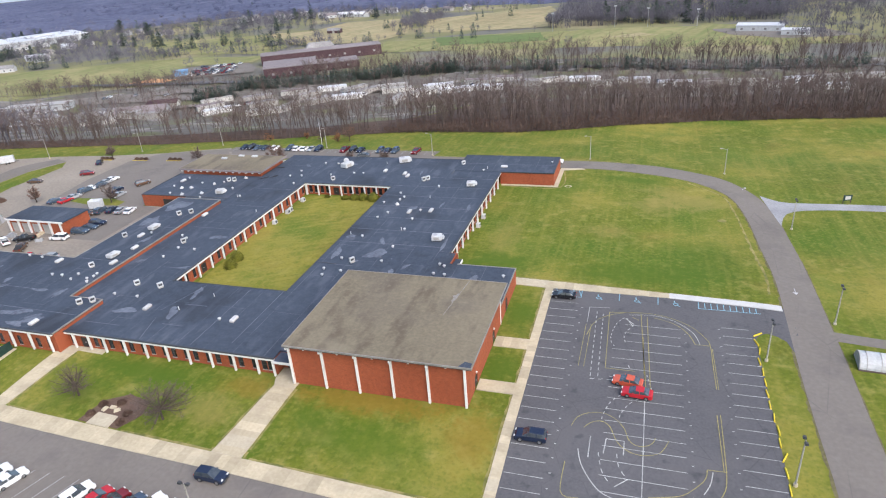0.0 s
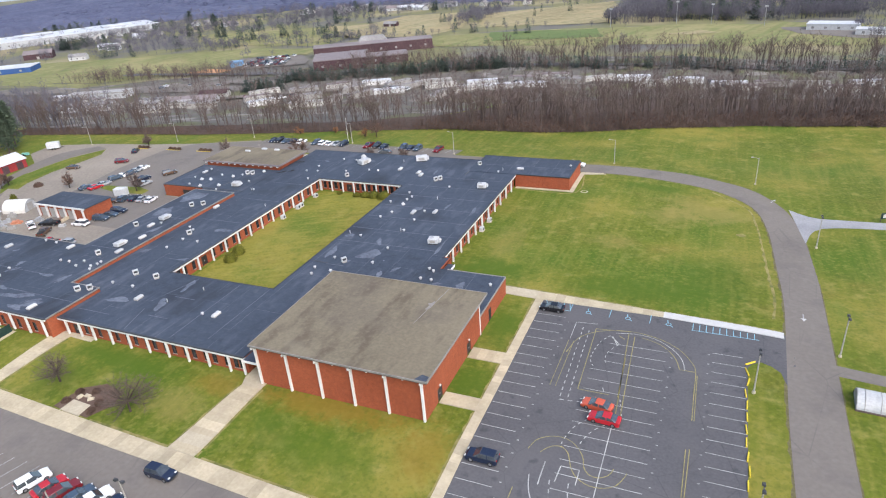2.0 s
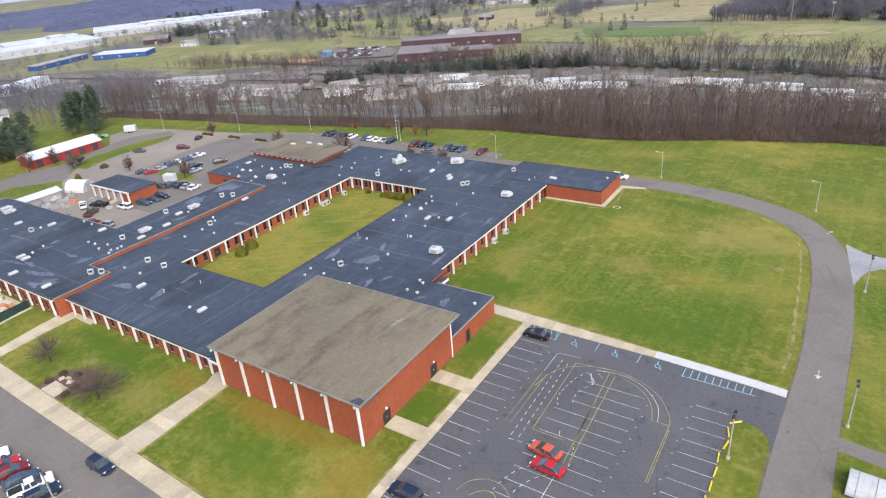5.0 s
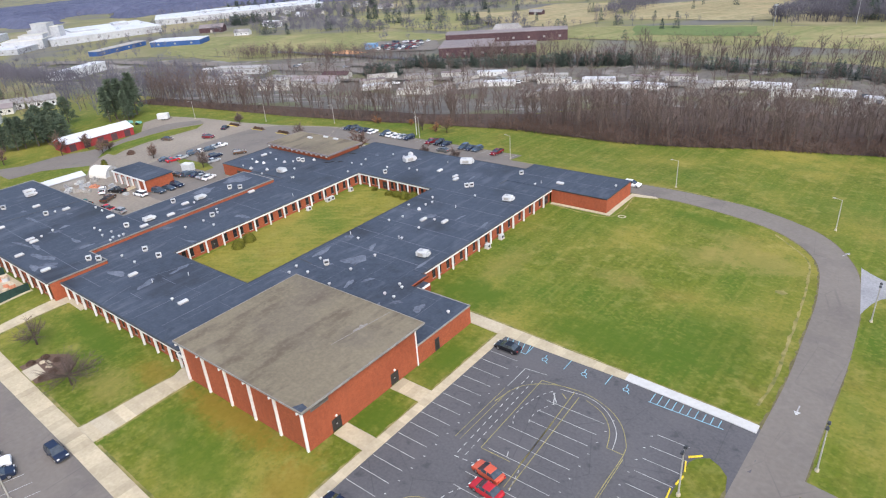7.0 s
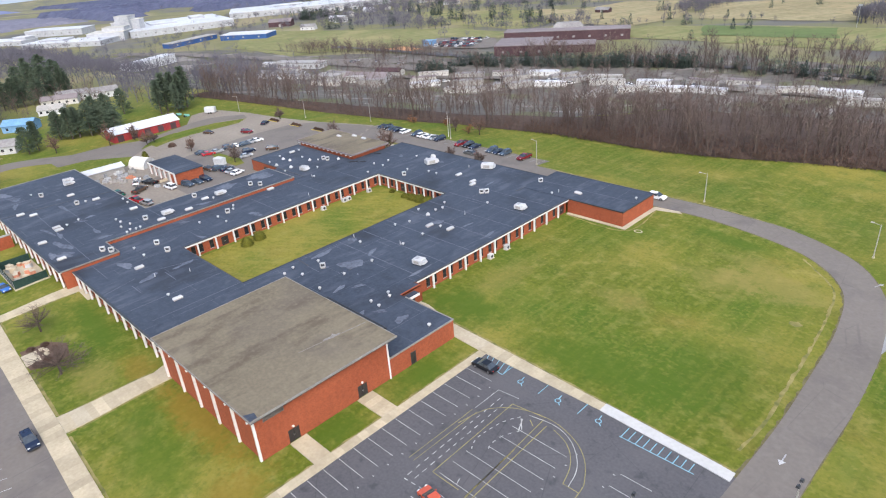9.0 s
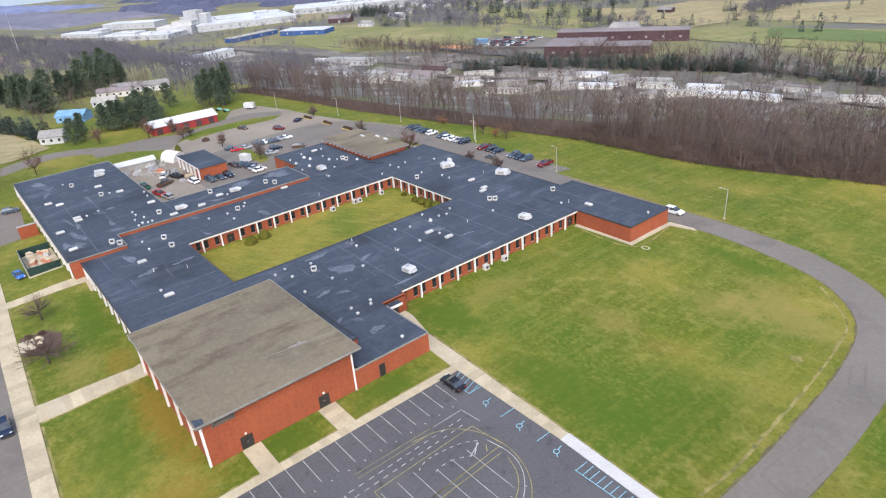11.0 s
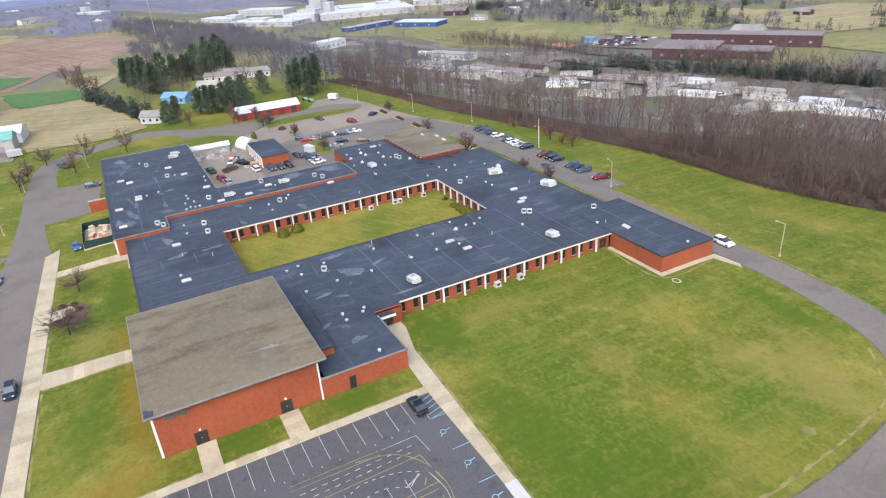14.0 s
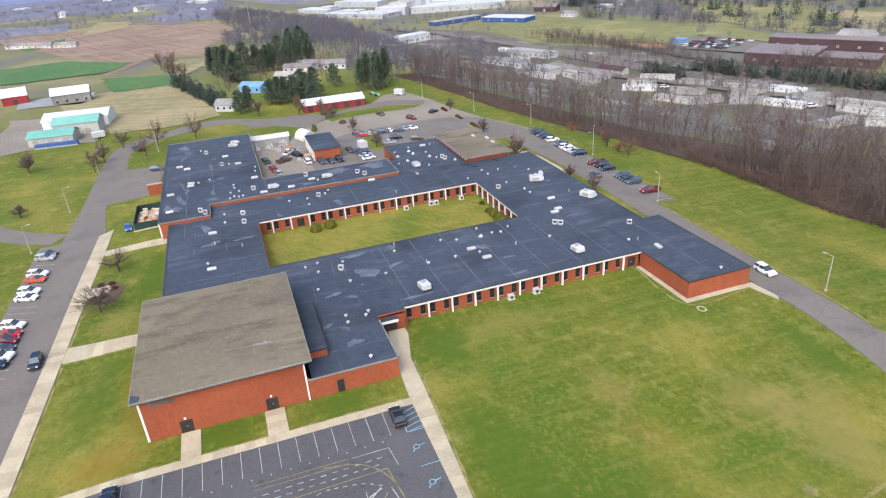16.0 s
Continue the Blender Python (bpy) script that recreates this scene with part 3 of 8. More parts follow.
def patch(outline, lift, cell=5.0, thick=0.0):
    """A draped area inside an outline, cut into cells that follow the ground."""
    bm = bmesh.new()
    bm.faces.new([bm.verts.new((x, y, 0)) for x, y in outline])
    bm.normal_update()
    bmesh.ops.triangulate(bm, faces=bm.faces[:])
    xs, ys = [p[0] for p in outline], [p[1] for p in outline]
    for axis, lo, hi in ((0, min(xs), max(xs)), (1, min(ys), max(ys))):
        k = math.ceil(lo / cell)
        while k * cell < hi:
            co, no = [0, 0, 0], [0, 0, 0]
            co[axis], no[axis] = k * cell, 1
            bmesh.ops.bisect_plane(bm, geom=bm.verts[:] + bm.edges[:] + bm.faces[:], plane_co=co, plane_no=no)
            k += 1
    for f in bm.faces:
        f.normal_update()
        if f.normal.z < 0:
            f.normal_flip()
    for v in bm.verts:
        v.co.z = gz(v.co.x, v.co.y) + lift
    if thick:
        rim = [e for e in bm.edges if e.is_boundary]
        made = bmesh.ops.extrude_edge_only(bm, edges=rim)
        for v in made["geom"]:
            if isinstance(v, bmesh.types.BMVert):
                v.co.z -= thick
    s = Shape()
    bm.verts.index_update()
    s.v = [tuple(v.co) for v in bm.verts]
    s.f = [tuple(v.index for v in f.verts) for f in bm.faces]
    bm.free()
    return s


# ---- ground ----
def spread(lo, hi, step, reach):
    mid = list(np.arange(lo, hi + 0.1, step))
    up, d = [hi], step
    while up[-1] < reach:
        d = min(d * 1.22, 24.0 if up[-1] < 1100 else 1e9)
        up.append(up[-1] + d)
    down, d = [lo], step
    while down[-1] > -reach:
        d = min(d * 1.22, 24.0 if down[-1] > -1100 else 1e9)
        down.append(down[-1] - d)
    return down[:0:-1] + mid + up[1:]


gx, gy = spread(-260, 140, 4.0, 4700), spread(-110, 340, 4.0, 4700)
g = Shape()
g.v = [(x, y, gz(x, y)) for y in gy for x in gx]
w = len(gx)
g.f = [(j * w + i, j * w + i + 1, (j + 1) * w + i + 1, (j + 1) * w + i) for j in range(len(gy) - 1) for i in range(w - 1)]
solid("ground", g, M["grass"], "patchy green and straw-coloured winter grass over gently falling ground")

# roads
inner = [(50, -60), (49.8, -20), (49.6, 0), (49.6, 18), (50.2, 39), (50.5, 52), (50.0, 67), (48.9, 86), (45.4, 100.2), (35, 110.2), (18, 113.2), (2, 113.2), (-15, 113.6), (-29, 114.4), (-60, 115.5), (-85, 115.5), (-105, 114), (-122, 112)]
outer = [(57.2, -60), (57.2, -20), (57, 2), (57, 15), (57.1, 32), (57.2, 49), (57.3, 66.6), (56.1, 86), (52.8, 101), (44.2, 113.6), (31, 120.6), (17.4, 121.0), (0, 121), (-15, 121.3), (-44, 122.3), (-70, 122.6), (-100, 122.6), (-124, 122)]
solid("road_loop", band(inner, outer, 0.05, n=150), M["road"], "worn grey asphalt drive curving round the lawn")
solid("road_front", patch([(-98, -16.6), (-98, -26.5), (-70, -27), (-30, -27), (57, -27), (57, -19), (7.5, -19.4), (-30, -18.6), (-60, -17.8)], 0.057), M["road"], "weathered grey asphalt road along the front walk")
solid("front_parking", patch([(-92, -25.5), (-92, -32), (10, -33), (10, -25.8)], 0.07), M["road"], "grey asphalt parking bays beside the front road")
solid("road_west", band([(-92, -16.5), (-104, -17.5), (-120, -18.6), (-154, -16), (-172, -16.5), (-184, -12), (-191, 0), (-198, 16), (-190, 30), (-172, 50)],
                        [(-92, -27), (-100, -26.6), (-121, -25.5), (-154, -25), (-178, -23.5), (-192, -18), (-200, -4), (-208, 16), (-197, 36), (-178, 57)], 0.06, n=70), M["road"], "grey asphalt service road")
solid("loading_apron", patch([(-118.5, -19.2), (-154, -16.6), (-148.5, -2.6), (-119.6, -4.6)], 0.05), M["road"], "grey asphalt loading apron beside the school")
solid("road_branch", ribbon([(-96, -28), (-102, -38), (-112, -48), (-130, -60), (-170, -78)], 7.0, 0.055), M["road"], "grey asphalt side road")
solid("parking_lot", patch([(7.8, -27), (44.2, -27), (44.2, 27.4), (44.8, 28.6), (46.2, 29.6), (47.7, 28.9), (49.0, 27.6), (49.7, 24.6), (51.2, 24), (51.2, 39.0), (30, 39.6), (7.8, 39.4)], 0.04), M["asphalt"], "dark patched asphalt car park with worn painted lines")
solid("parking_north", patch([(-126, 121.5), (-44.5, 121.8), (-44, 129), (-126, 128.5)], 0.06), M["road"], "grey asphalt parking strip beside the north drive")
solid("parking_west", patch([(-112, 28), (-112, 68), (-119, 68), (-120, 86), (-123, 104), (-118, 113), (-124, 122.5), (-127, 127), (-150, 117), (-170, 112), (-192, 109), (-214, 103), (-212, 92), (-196, 82), (-186, 70), (-176, 52), (-162, 44), (-160, 28)], 0.05, 6), M["tan_asphalt"], "pale gravelly asphalt car park behind the school")
solid("grass_island", patch([(-176, 60.6), (-178.6, 66), (-180.4, 76.5), (-179.6, 86), (-179.2, 97), (-183.3, 103), (-188.8, 91.3), (-189.6, 81.6), (-189, 72.2), (-186.4, 63.8), (-182, 60.4)], 0.09), M["grass"], "strip of yellowing grass dividing the car park")
solid("road_barn", band([(-196, 28), (-196.4, 44), (-195.6, 52), (-191.5, 60), (-192.5, 66), (-195, 74), (-198.6, 86), (-198.2, 96.6), (-190.4, 106)], [(-184, 28), (-182, 44), (-178, 54), (-185, 61.5), (-189, 70), (-189.8, 81), (-189.0, 91.6), (-188, 96), (-183.3, 103.4)], 0.08, n=40), M["road"], "grey asphalt drive past the red barn")
solid("gravel_path", band([(54, 101), (59, 97.5), (66, 97.5), (84, 98), (130, 97)], [(56.5, 82), (59, 90), (66, 93), (84, 94), (130, 93)], 0.06, n=30), M["gravel"], "pale grey gravel path across the grass")
solid("side_path", ribbon([(56.5, 31), (64, 30), (74, 29), (95, 27)], 3.0, 0.05), M["road"], "narrow grey asphalt side path")

# pavements, raised as slabs
CURB = 0.14
walks = [("pavement_east", [(6.2, -18.7), (7.8, -18.9), (7.8, 39.4), (6.2, 39.4)]),
         ("pavement_front", [(-96, -14.6), (-93, -17.9), (-60, -19.3), (-30, -20.2), (7.8, -21.8), (7.8, -18.9), (6.2, -18.7), (-29.6, -17.2), (-60, -16.0), (-86, -14.9)]),
         ("pavement_gym", [(-35.5, -16.95), (-30.2, -17.15), (-29.6, 0.2), (-30.5, 3.5), (-34.4, 3.5), (-34.4, 0.5), (-33.6, -1.5)]),
         ("pavement_west", [(-81.5, -15.05), (-78.4, -15.2), (-77.3, 0.4), (-71.5, 0.2), (-71.5, 1.6), (-79.9, 1.6), (-81.6, -0.8)]),
         ("pavement_north_lot", [(6.2, 39.05), (30.2, 38.95), (30.2, 40.65), (14, 41.6), (4, 42.1), (-4, 42.4), (-11.5, 44.2), (-13.8, 44.2), (-13.8, 41), (-10, 40.2), (0.2, 39.4)]),
         ("pavement_end", [(-15.4, 96.2), (1.0, 96.2), (1.0, 110.9), (7.0, 112.4), (6.0, 113.2), (-0.2, 112.6), (-0.2, 97.2), (-15.4, 97.2)])]
for name, line in walks:
    solid(name, patch(line, CURB, 4.0, 0.3), M["concrete"], "pale tan concrete pavement with stained slabs")
solid("pavement_new", patch([(30.2, 38.9), (49.9, 37.8), (49.9, 39.6), (30.2, 40.75)], CURB + 0.03, 4.0, 0.3), M["new_concrete"], "fresh white concrete slab at the car park's edge")
for i, (a, b) in enumerate(((4.4, 7.25), (16.9, 20.0))):
    solid("pavement_door", patch([(0.15, a), (6.2, a), (6.2, b), (0.15, b)], CURB, 4.0, 0.3), M["concrete"], "tan concrete path from a gym door to the pavement")
solid("mulch_bed", patch([(-62.2, -15.5), (-54.0, -15.9), (-52.0, -12.2), (-52.8, -9.4), (-57.4, -8.4), (-61.2, -10.6)], 0.1, 3, 0.1), M["mulch"], "brown mulch bed with stones at the front walk")
solid("pavement_bed", patch([(-60.2, -15.85), (-55.6, -16.05), (-55.8, -13.4), (-60.0, -13.2)], CURB, 3, 0.2), M["concrete"], "small pale concrete landing beside a mulch bed")
solid("pavement_yard", patch([(-106, -9), (-90.5, -9), (-90.5, -1.6), (-106, -1.6)], 0.08, 4, 0.1), M["concrete"], "pale concrete yard for the screened refuse")

solid("parking_inner", patch([(-153.5, 61.6), (-157.4, 86.3), (-156.4, 107), (-150, 116.5), (-127, 125), (-124, 121), (-118.5, 112.5), (-123, 104), (-120, 86), (-118.8, 68), (-113, 67), (-113, 44), (-140, 44)], 0.085, 6), M["road"], "grey asphalt bays beside the rear hall")
solid("pavement_rear", patch([(-104.3, 108.6), (-90.5, 109.0), (-70, 110.6), (-71, 113.0), (-80, 114.0), (-92, 113.8), (-104, 111.2)], 0.12, 5, 0.2), M["concrete"], "pale concrete path behind the rear hall")
solid("grass_bed", patch([(-146.5, 68.0), (-138, 66.2), (-127, 66.8), (-127.3, 70), (-133, 71.7), (-146, 70.6)], 0.13, 5), M["grass"], "small grass bed between the rear car park bays")
solid("courtyard_lawn", patch([(-70.9, 23.1), (-44.3, 23.1), (-44.3, 82.0), (-70.9, 82.0)], 0.03, 6), M["court_grass"], "yellowing mown grass enclosed by the school")
# worn verges along the walks, a mown line beside the drive
def fringe(name, line, width, seed, label, mat="straw"):
    """A ragged strip of thin turf."""
    r = random.Random(seed)
    pts = curve_points(line, 0.8)
    left, right = [], []
    for i, p in enumerate(pts):
        q, o = pts[max(i - 1, 0)], pts[min(i + 1, len(pts) - 1)]
        t = Vector((o[0] - q[0], o[1] - q[1])).normalized()
        u, v = width * r.uniform(0.15, 1.0), width * r.uniform(0.15, 0.5)
        left.append((p[0] - t.y * u, p[1] + t.x * u))
        right.append((p[0] + t.y * v, p[1] - t.x * v))
    solid(name, band(left, right, 0.02, n=len(pts), smooth=False), M[mat], label)


for k, (line, wd) in enumerate((([(48.6, 44), (49.0, 52), (48.4, 63), (47.6, 77), (46.4, 90), (44.3, 99), (36, 108.2)], 0.55), ([(49.6, 39.9), (30.2, 41.0)], 0.5), ([(30, 40.95), (14, 41.9), (4, 42.4), (-4, 42.8)], 0.7), ([(-29.9, -16.9), (-29.3, -1.5)], 0.5), ([(-33.95, -2.0), (-35.75, -16.6)], 0.7), ([(-35.8, -16.6), (-53, -15.9)], 0.6), ([(5.9, -18.3), (-29, -16.9)], 0.5), ([(6.0, -18.0), (6.0, 4.2)], 0.35), ([(6.0, 7.45), (6.0, 16.7)], 0.35), ([(6.0, 20.2), (6.0, 39)], 0.4), ([(1.2, 110.5), (1.2, 96), (-15, 96)], 0.4), ([(-78, -14.8), (-77, -0.3)], 0.5), ([(-61.8, -15.6), (-78, -14.95)], 0.4), ([(-60, 123.2), (-16, 121.9), (16, 121.6), (30, 121.2)], 0.5))):
    fringe("verge", line, wd, 300 + k, "ragged strip of worn straw-coloured turf")
fringe("verge", inner, 0.6, 340, "crumbling brown soil along the drive's edge", "soil")
fringe("verge", outer, 0.6, 341, "crumbling brown soil along the drive's edge", "soil")
ring = Shape()
for k in range(16):
    a0, a1 = 2 * math.pi * k / 16, 2 * math.pi * (k + 1) / 16
    ring.face(*[(3.8 + r * math.cos(t), 97.3 + r * math.sin(t) * 0.8, gz(3.8, 97.3) + 0.06) for r, t in ((0.7, a0), (1.05, a0), (1.05, a1), (0.7, a1))])
solid("manhole_ring", ring, M["concrete"], "pale concrete manhole ring in the lawn")
solid("worn_spot", patch([(42.2, 81.6), (43.6, 81.2), (44.4, 82.3), (43.5, 83.1), (42.1, 82.6)], 0.03, 3), M["straw"], "bare straw-coloured spot in the lawn")

# ---- school building ----
school = thing("school_building", "low red-brick school with white piers and dark flat roofs", "school")
H, HR = 3.62, 4.5


def wall(x0, y0, x1, y1, top, name="wall", mat=None, base=-0.6):
    return part(name, Shape().box(min(x0, x1), min(y0, y1), base, max(x0, x1), max(y0, y1), top), mat or M["brick"], school)


pier_mesh = Shape().box(-0.15, -0.3, -0.5, 0.15, 0.06, 3.12).mesh("pier", M["white"])
pane_mesh = Shape().box(-0.5, -0.03, 0.0, 0.5, 0.03, 1.96).mesh("pane", M["glass"])
fr = Shape()
for q in ((-0.55, -0.05, -0.05, 0.55, 0.05, 0.04), (-0.55, -0.05, 1.92, 0.55, 0.05, 2.0), (-0.55, -0.05, 0.04, -0.48, 0.05, 1.92), (0.48, -0.05, 0.04, 0.55, 0.05, 1.92), (-0.48, -0.05, 0.9, 0.48, 0.05, 0.95)):
    fr.box(*q)
frame_mesh = fr.mesh("window_frame", M["trim"])
sill_mesh = Shape().box(-0.55, -0.05, -0.13, 0.55, 0.17, -0.05).mesh("sill", M["grey_trim"])


def facade(x, y, turn, length, piers, top=H, doors=(), base=-0.6, windows=(-0.98, 0.98)):
    """A wall with piers in front of it. Along +x in its own frame, its outside towards -y."""
    m = pose(x, y, 0, 0, 0, turn)
    holes = []
    for s in piers:
        for o in windows:
            c = s + o
            if 0.7 < c < length - 0.7 and all(abs(c - d) > 1.5 for d in doors):
                holes.append((c - 0.55, c + 0.55, 0.6, 2.65, 0))
    holes += [(d - 0.95, d + 0.95, 0.02, 2.3, 1) for d in doors]
    holes.sort()
    s, at = Shape(), 0.0
    for a, b, lo, hi, _ in holes:
        if a > at:
            s.box(at, 0.55, base, a, 0.85, top - 0.3)
        s.box(a, 0.55, base, b, 0.85, lo)
        s.box(a, 0.55, hi, b, 0.85, top - 0.3)
        at = b
    s.box(at, 0.55, base, length, 0.85, top - 0.3)
    part("wall", s, M["brick"], school, at=m)
    part("fascia", Shape().box(-0.25, -0.12, top - 0.5, length + 0.1, 0.06, top - 0.07), M["white"], school, "white-painted fascia board", at=m)
    part("soffit", Shape().box(-0.2, 0.07, top - 0.48, length + 0.05, 0.54, top - 0.4), M["white"], school, at=m)
    part("roof_edge", Shape().box(-0.28, -0.2, top - 0.07, length + 0.12, 0.22, top + 0.09), M["trim"], school, "dark metal roof edge", at=m)
    for q in piers:
        part("pier", pier_mesh, None, school, at=m @ pose(q, 0.1, top - H))
    for a, b, lo, hi, door in holes:
        c = (a + b) / 2
        if door:
            d = part("door", Shape().box(-0.92, -0.03, 0.0, -0.02, 0.03, 2.2).box(0.02, -0.03, 0.0, 0.92, 0.03, 2.2), M["door"], school, "dark double door", at=m @ pose(c, 0.72, 0.05))
            part("handle", Shape().box(-0.12, -0.1, 0.95, -0.08, -0.03, 1.2), M["steel"], d)
            part("handle", Shape().box(0.08, -0.1, 0.95, 0.12, -0.03, 1.2), M["steel"], d)
        else:
            wd = part("window", pane_mesh, None, school, at=m @ pose(c, 0.68, 0.65))
            part("window_frame", frame_mesh, None, wd)
            part("sill", sill_mesh, None, wd, at=pose(0, -0.15, 0))


EAST = [0.3 + 4.82 * k for k in range(11)]
facade(-15.6, 44.6, 90, 52.6, EAST, doors=(50.9,))
COURT_W = [3.4 + 4.72 * k for k in range(13)]
facade(-71.5, 22.7, 90, 60.0, COURT_W, doors=(10.6,))
facade(-71.5, 82.7, 0, 27.2, [0.35 + 3.72 * k for k in range(8)], doors=(9.6,))
facade(-80.2, 1.1, 0, 45.7, [2.0, 5.6, 9.2] + [13.9 + 4.72 * k for k in range(7)] + [45.4], doors=(3.8,))
facade(-158.9, -1.3, 0, 78.4, [1.5 + 4.75 * k for k in range(17)], top=HR)
# plain brick walls
for q in ((-71.8, 22.7, -44.2, 23.0, H - 0.3), (-44.2, 23.0, -43.9, 82.7, H - 0.3),
          (-34.9, 1.6, -34.6, 22.6, H - 0.3), (-34.6, 3.6, -30.6, 3.9, H - 0.3),
          (-0.3, 24.3, 0.0, 39.3, 3.72), (-12.4, 39.0, -0.3, 39.3, 3.72), (-14.2, 39.3, -13.9, 44.6, 3.72), (-15.8, 44.5, -13.9, 44.8, 3.62),
          (-15.75, 97.3, -0.3, 97.6, 3.62), (-0.6, 97.6, -0.3, 111.5, 3.62), (-29.5, 111.5, -0.3, 111.8, 3.62), (-29.5, 107.6, -29.2, 111.5, 3.62),
          (-88.7, 107.2, -29.5, 107.5, H - 0.1), (-118.2, 86.7, -88.7, 87.0, H - 0.1), (-118.5, 68.4, -118.2, 87, H - 0.1), (-118.2, 68.2, -88.7, 68.5, H - 0.1),
          (-80.5, -1.0, -80.2, 11.5, HR - 0.1), (-88.7, 11.2, -80.5, 11.5, HR - 0.1), (-88.8, 11.5, -88.5, 65.0, HR - 0.1), (-102.5, 64.7, -88.8, 65.0, HR - 0.1),
          (-102.7, 27.0, -102.4, 65.0, HR - 0.1), (-159.0, 26.7, -102.7, 27.0, HR - 0.1), (-159.1, -0.6, -158.8, 27.0, HR - 0.1)):
    wall(*q)
wall(-5.9, 25.4, -5.6, 28.6, 5.2)
wall(-22.3, 28.3, -5.9, 28.6, 5.2)
wall(-22.3, 25.4, -22.0, 28.3, 5.2)

# flat roofs, butted
ROOFS = [(-80.2, 1.15, -34.6, 22.65, H), (-88.5, 11.5, -80.2, 22.65, H), (-34.6, 3.6, -30.6, 25.0, H), (-44.2, 22.65, -34.6, 44.6, H), (-34.6, 25.0, 0.0, 39.3, 3.84), (-34.6, 39.3, -13.9, 44.6, H),
         (-88.5, 22.65, -71.45, 82.7, H), (-102.6, 65.0, -88.7, 68.5, H), (-88.7, 82.75, -44.2, 107.5, H), (-44.2, 44.6, -15.6, 97.3, H), (-44.2, 97.3, -29.5, 107.5, H), (-29.5, 97.3, -0.3, 111.8, 3.74), (-118.2, 68.5, -88.7, 86.6, H),
         (-159.0, -1.2, -80.2, 11.5, HR), (-159.0, 11.5, -88.5, 27.0, HR), (-102.6, 27.0, -88.5, 65.0, HR), (-22.3, 25.0, -5.6, 28.6, 5.3)]
for x0, y0, x1, y1, top in ROOFS:
    part("roof", Shape().box(x0, y0, top - 0.28, x1, y1, top), M["membrane"], school, "dark grey membrane roof with pale patches")
# edge strips where a roof meets the open air or steps up
for x0, y0, x1, y1, top in ((-0.1, 24.3, 0.1, 39.4, 3.92), (-12.5, 39.2, 0.1, 39.42, 3.92), (-44.0, 22.4, -43.85, 82.7, H + 0.08), (-71.4, 22.55, -44.0, 22.75, H + 0.08), (-0.4, 97.2, -0.2, 111.9, 3.82), (-29.6, 111.7, -0.4, 111.9, 3.82), (-15.6, 97.2, -0.4, 97.4, 3.82),
                          (-88.8, 107.4, -29.6, 107.6, H + 0.08), (-80.3, -1.2, -80.1, 11.6, HR + 0.12), (-88.6, 11.42, -80.3, 11.6, HR + 0.12), (-88.6, 11.6, -88.4, 65.1, HR + 0.12), (-102.6, 64.9, -88.6, 65.1, HR + 0.1), (-102.7, 27.0, -102.5, 64.9, HR + 0.1), (-159.0, 26.9, -102.7, 27.1, HR + 0.1), (-159.1, -1.2, -158.9, 26.9, HR + 0.1), (-118.4, 68.2, -88.8, 68.5, H + 0.12), (-118.4, 68.5, -118.2, 86.6, H + 0.1), (-22.4, 28.5, -5.5, 28.7, 5.4), (-5.7, 25.2, -5.5, 28.5, 5.4)):
    part("roof_edge", Shape().box(x0, y0, top - 0.25, x1, y1, top), M["edge_metal"] if (top > HR and top != 5.4) or x1 > 0 else M["trim"], school)
part("canopy", Shape().box(-13.9, 39.3, 2.95, -12.4, 42.8, 3.2), M["membrane"], school)
part("fascia", Shape().box(-12.4, 39.3, 2.75, -12.28, 42.8, 3.25), M["white"], school, "white canopy fascia")

d = part("door", Shape().box(-13.88, 39.7, 0.02, -13.82, 41.2, 2.6).box(-13.88, 41.25, 0.02, -13.82, 42.75, 2.6), M["door"], school, "dark glazed doors under the canopy")
part("handle", Shape().box(-13.82, 41.1, 0.95, -13.74, 41.14, 1.25), M["steel"], d)
part("door", Shape().box(-111.0, 68.12, 0.0, -107.2, 68.19, 2.5), M["door"], school, "dark recessed service entrance")

# seams, joints and pale repairs on the membrane
def seam(x0, y0, x1, y1, z, width=0.14, mat="seam", name="seam"):
    d = Vector((x1 - x0, y1 - y0, 0)).normalized()
    u, v = -d.y * width / 2, d.x * width / 2
    part(name, Shape().prism([(x0 - u, y0 - v), (x1 - u, y1 - v), (x1 + u, y1 + v), (x0 + u, y0 + v)], z - 0.02, z + 0.012), M[mat], school)


for k in range(7):
    seam(-43.6, 46.9 + 7.35 * k, -16.4, 46.9 + 7.35 * k, H, 0.16)
for x0, y0, x1, y1 in ((-39.4, 35.4, -30.4, 35.3), (-79.0, 5.0, -70.4, 5.0), (-63.0, 1.8, -65.0, 8.8), (-62.4, 14.4, -57.2, 14.4), (-66.0, 11.4, -62.6, 22.0), (-62.2, 7.1, -57.4, 7.1), (-85.9, 49.1, -74.0, 49.1), (-78.4, 28.0, -72.0, 28.0), (-52.0, 2.0, -52.0, 22.0), (-44.6, 4.0, -44.6, 22.4), (-85.0, 64.0, -72.4, 64.0), (-85.0, 77.0, -72.4, 77.0), (-60.0, 84.0, -60.0, 106.5), (-74.0, 84.0, -74.0, 106.5), (-29.0, 104.0, -1.2, 104.0)):
    seam(x0, y0, x1, y1, H if x0 != -29.0 else 3.74)
for x0, y0, x1, y1 in ((-126.0, 13.0, -96.5, 12.8), (-128.5, 6.2, -81.0, 5.4), (-101.0, 27.2, -89.0, 27.2), (-101.8, 46.0, -89.2, 46.0), (-140.0, 0.0, -140.0, 26.0)):
    seam(x0, y0, x1, y1, HR)
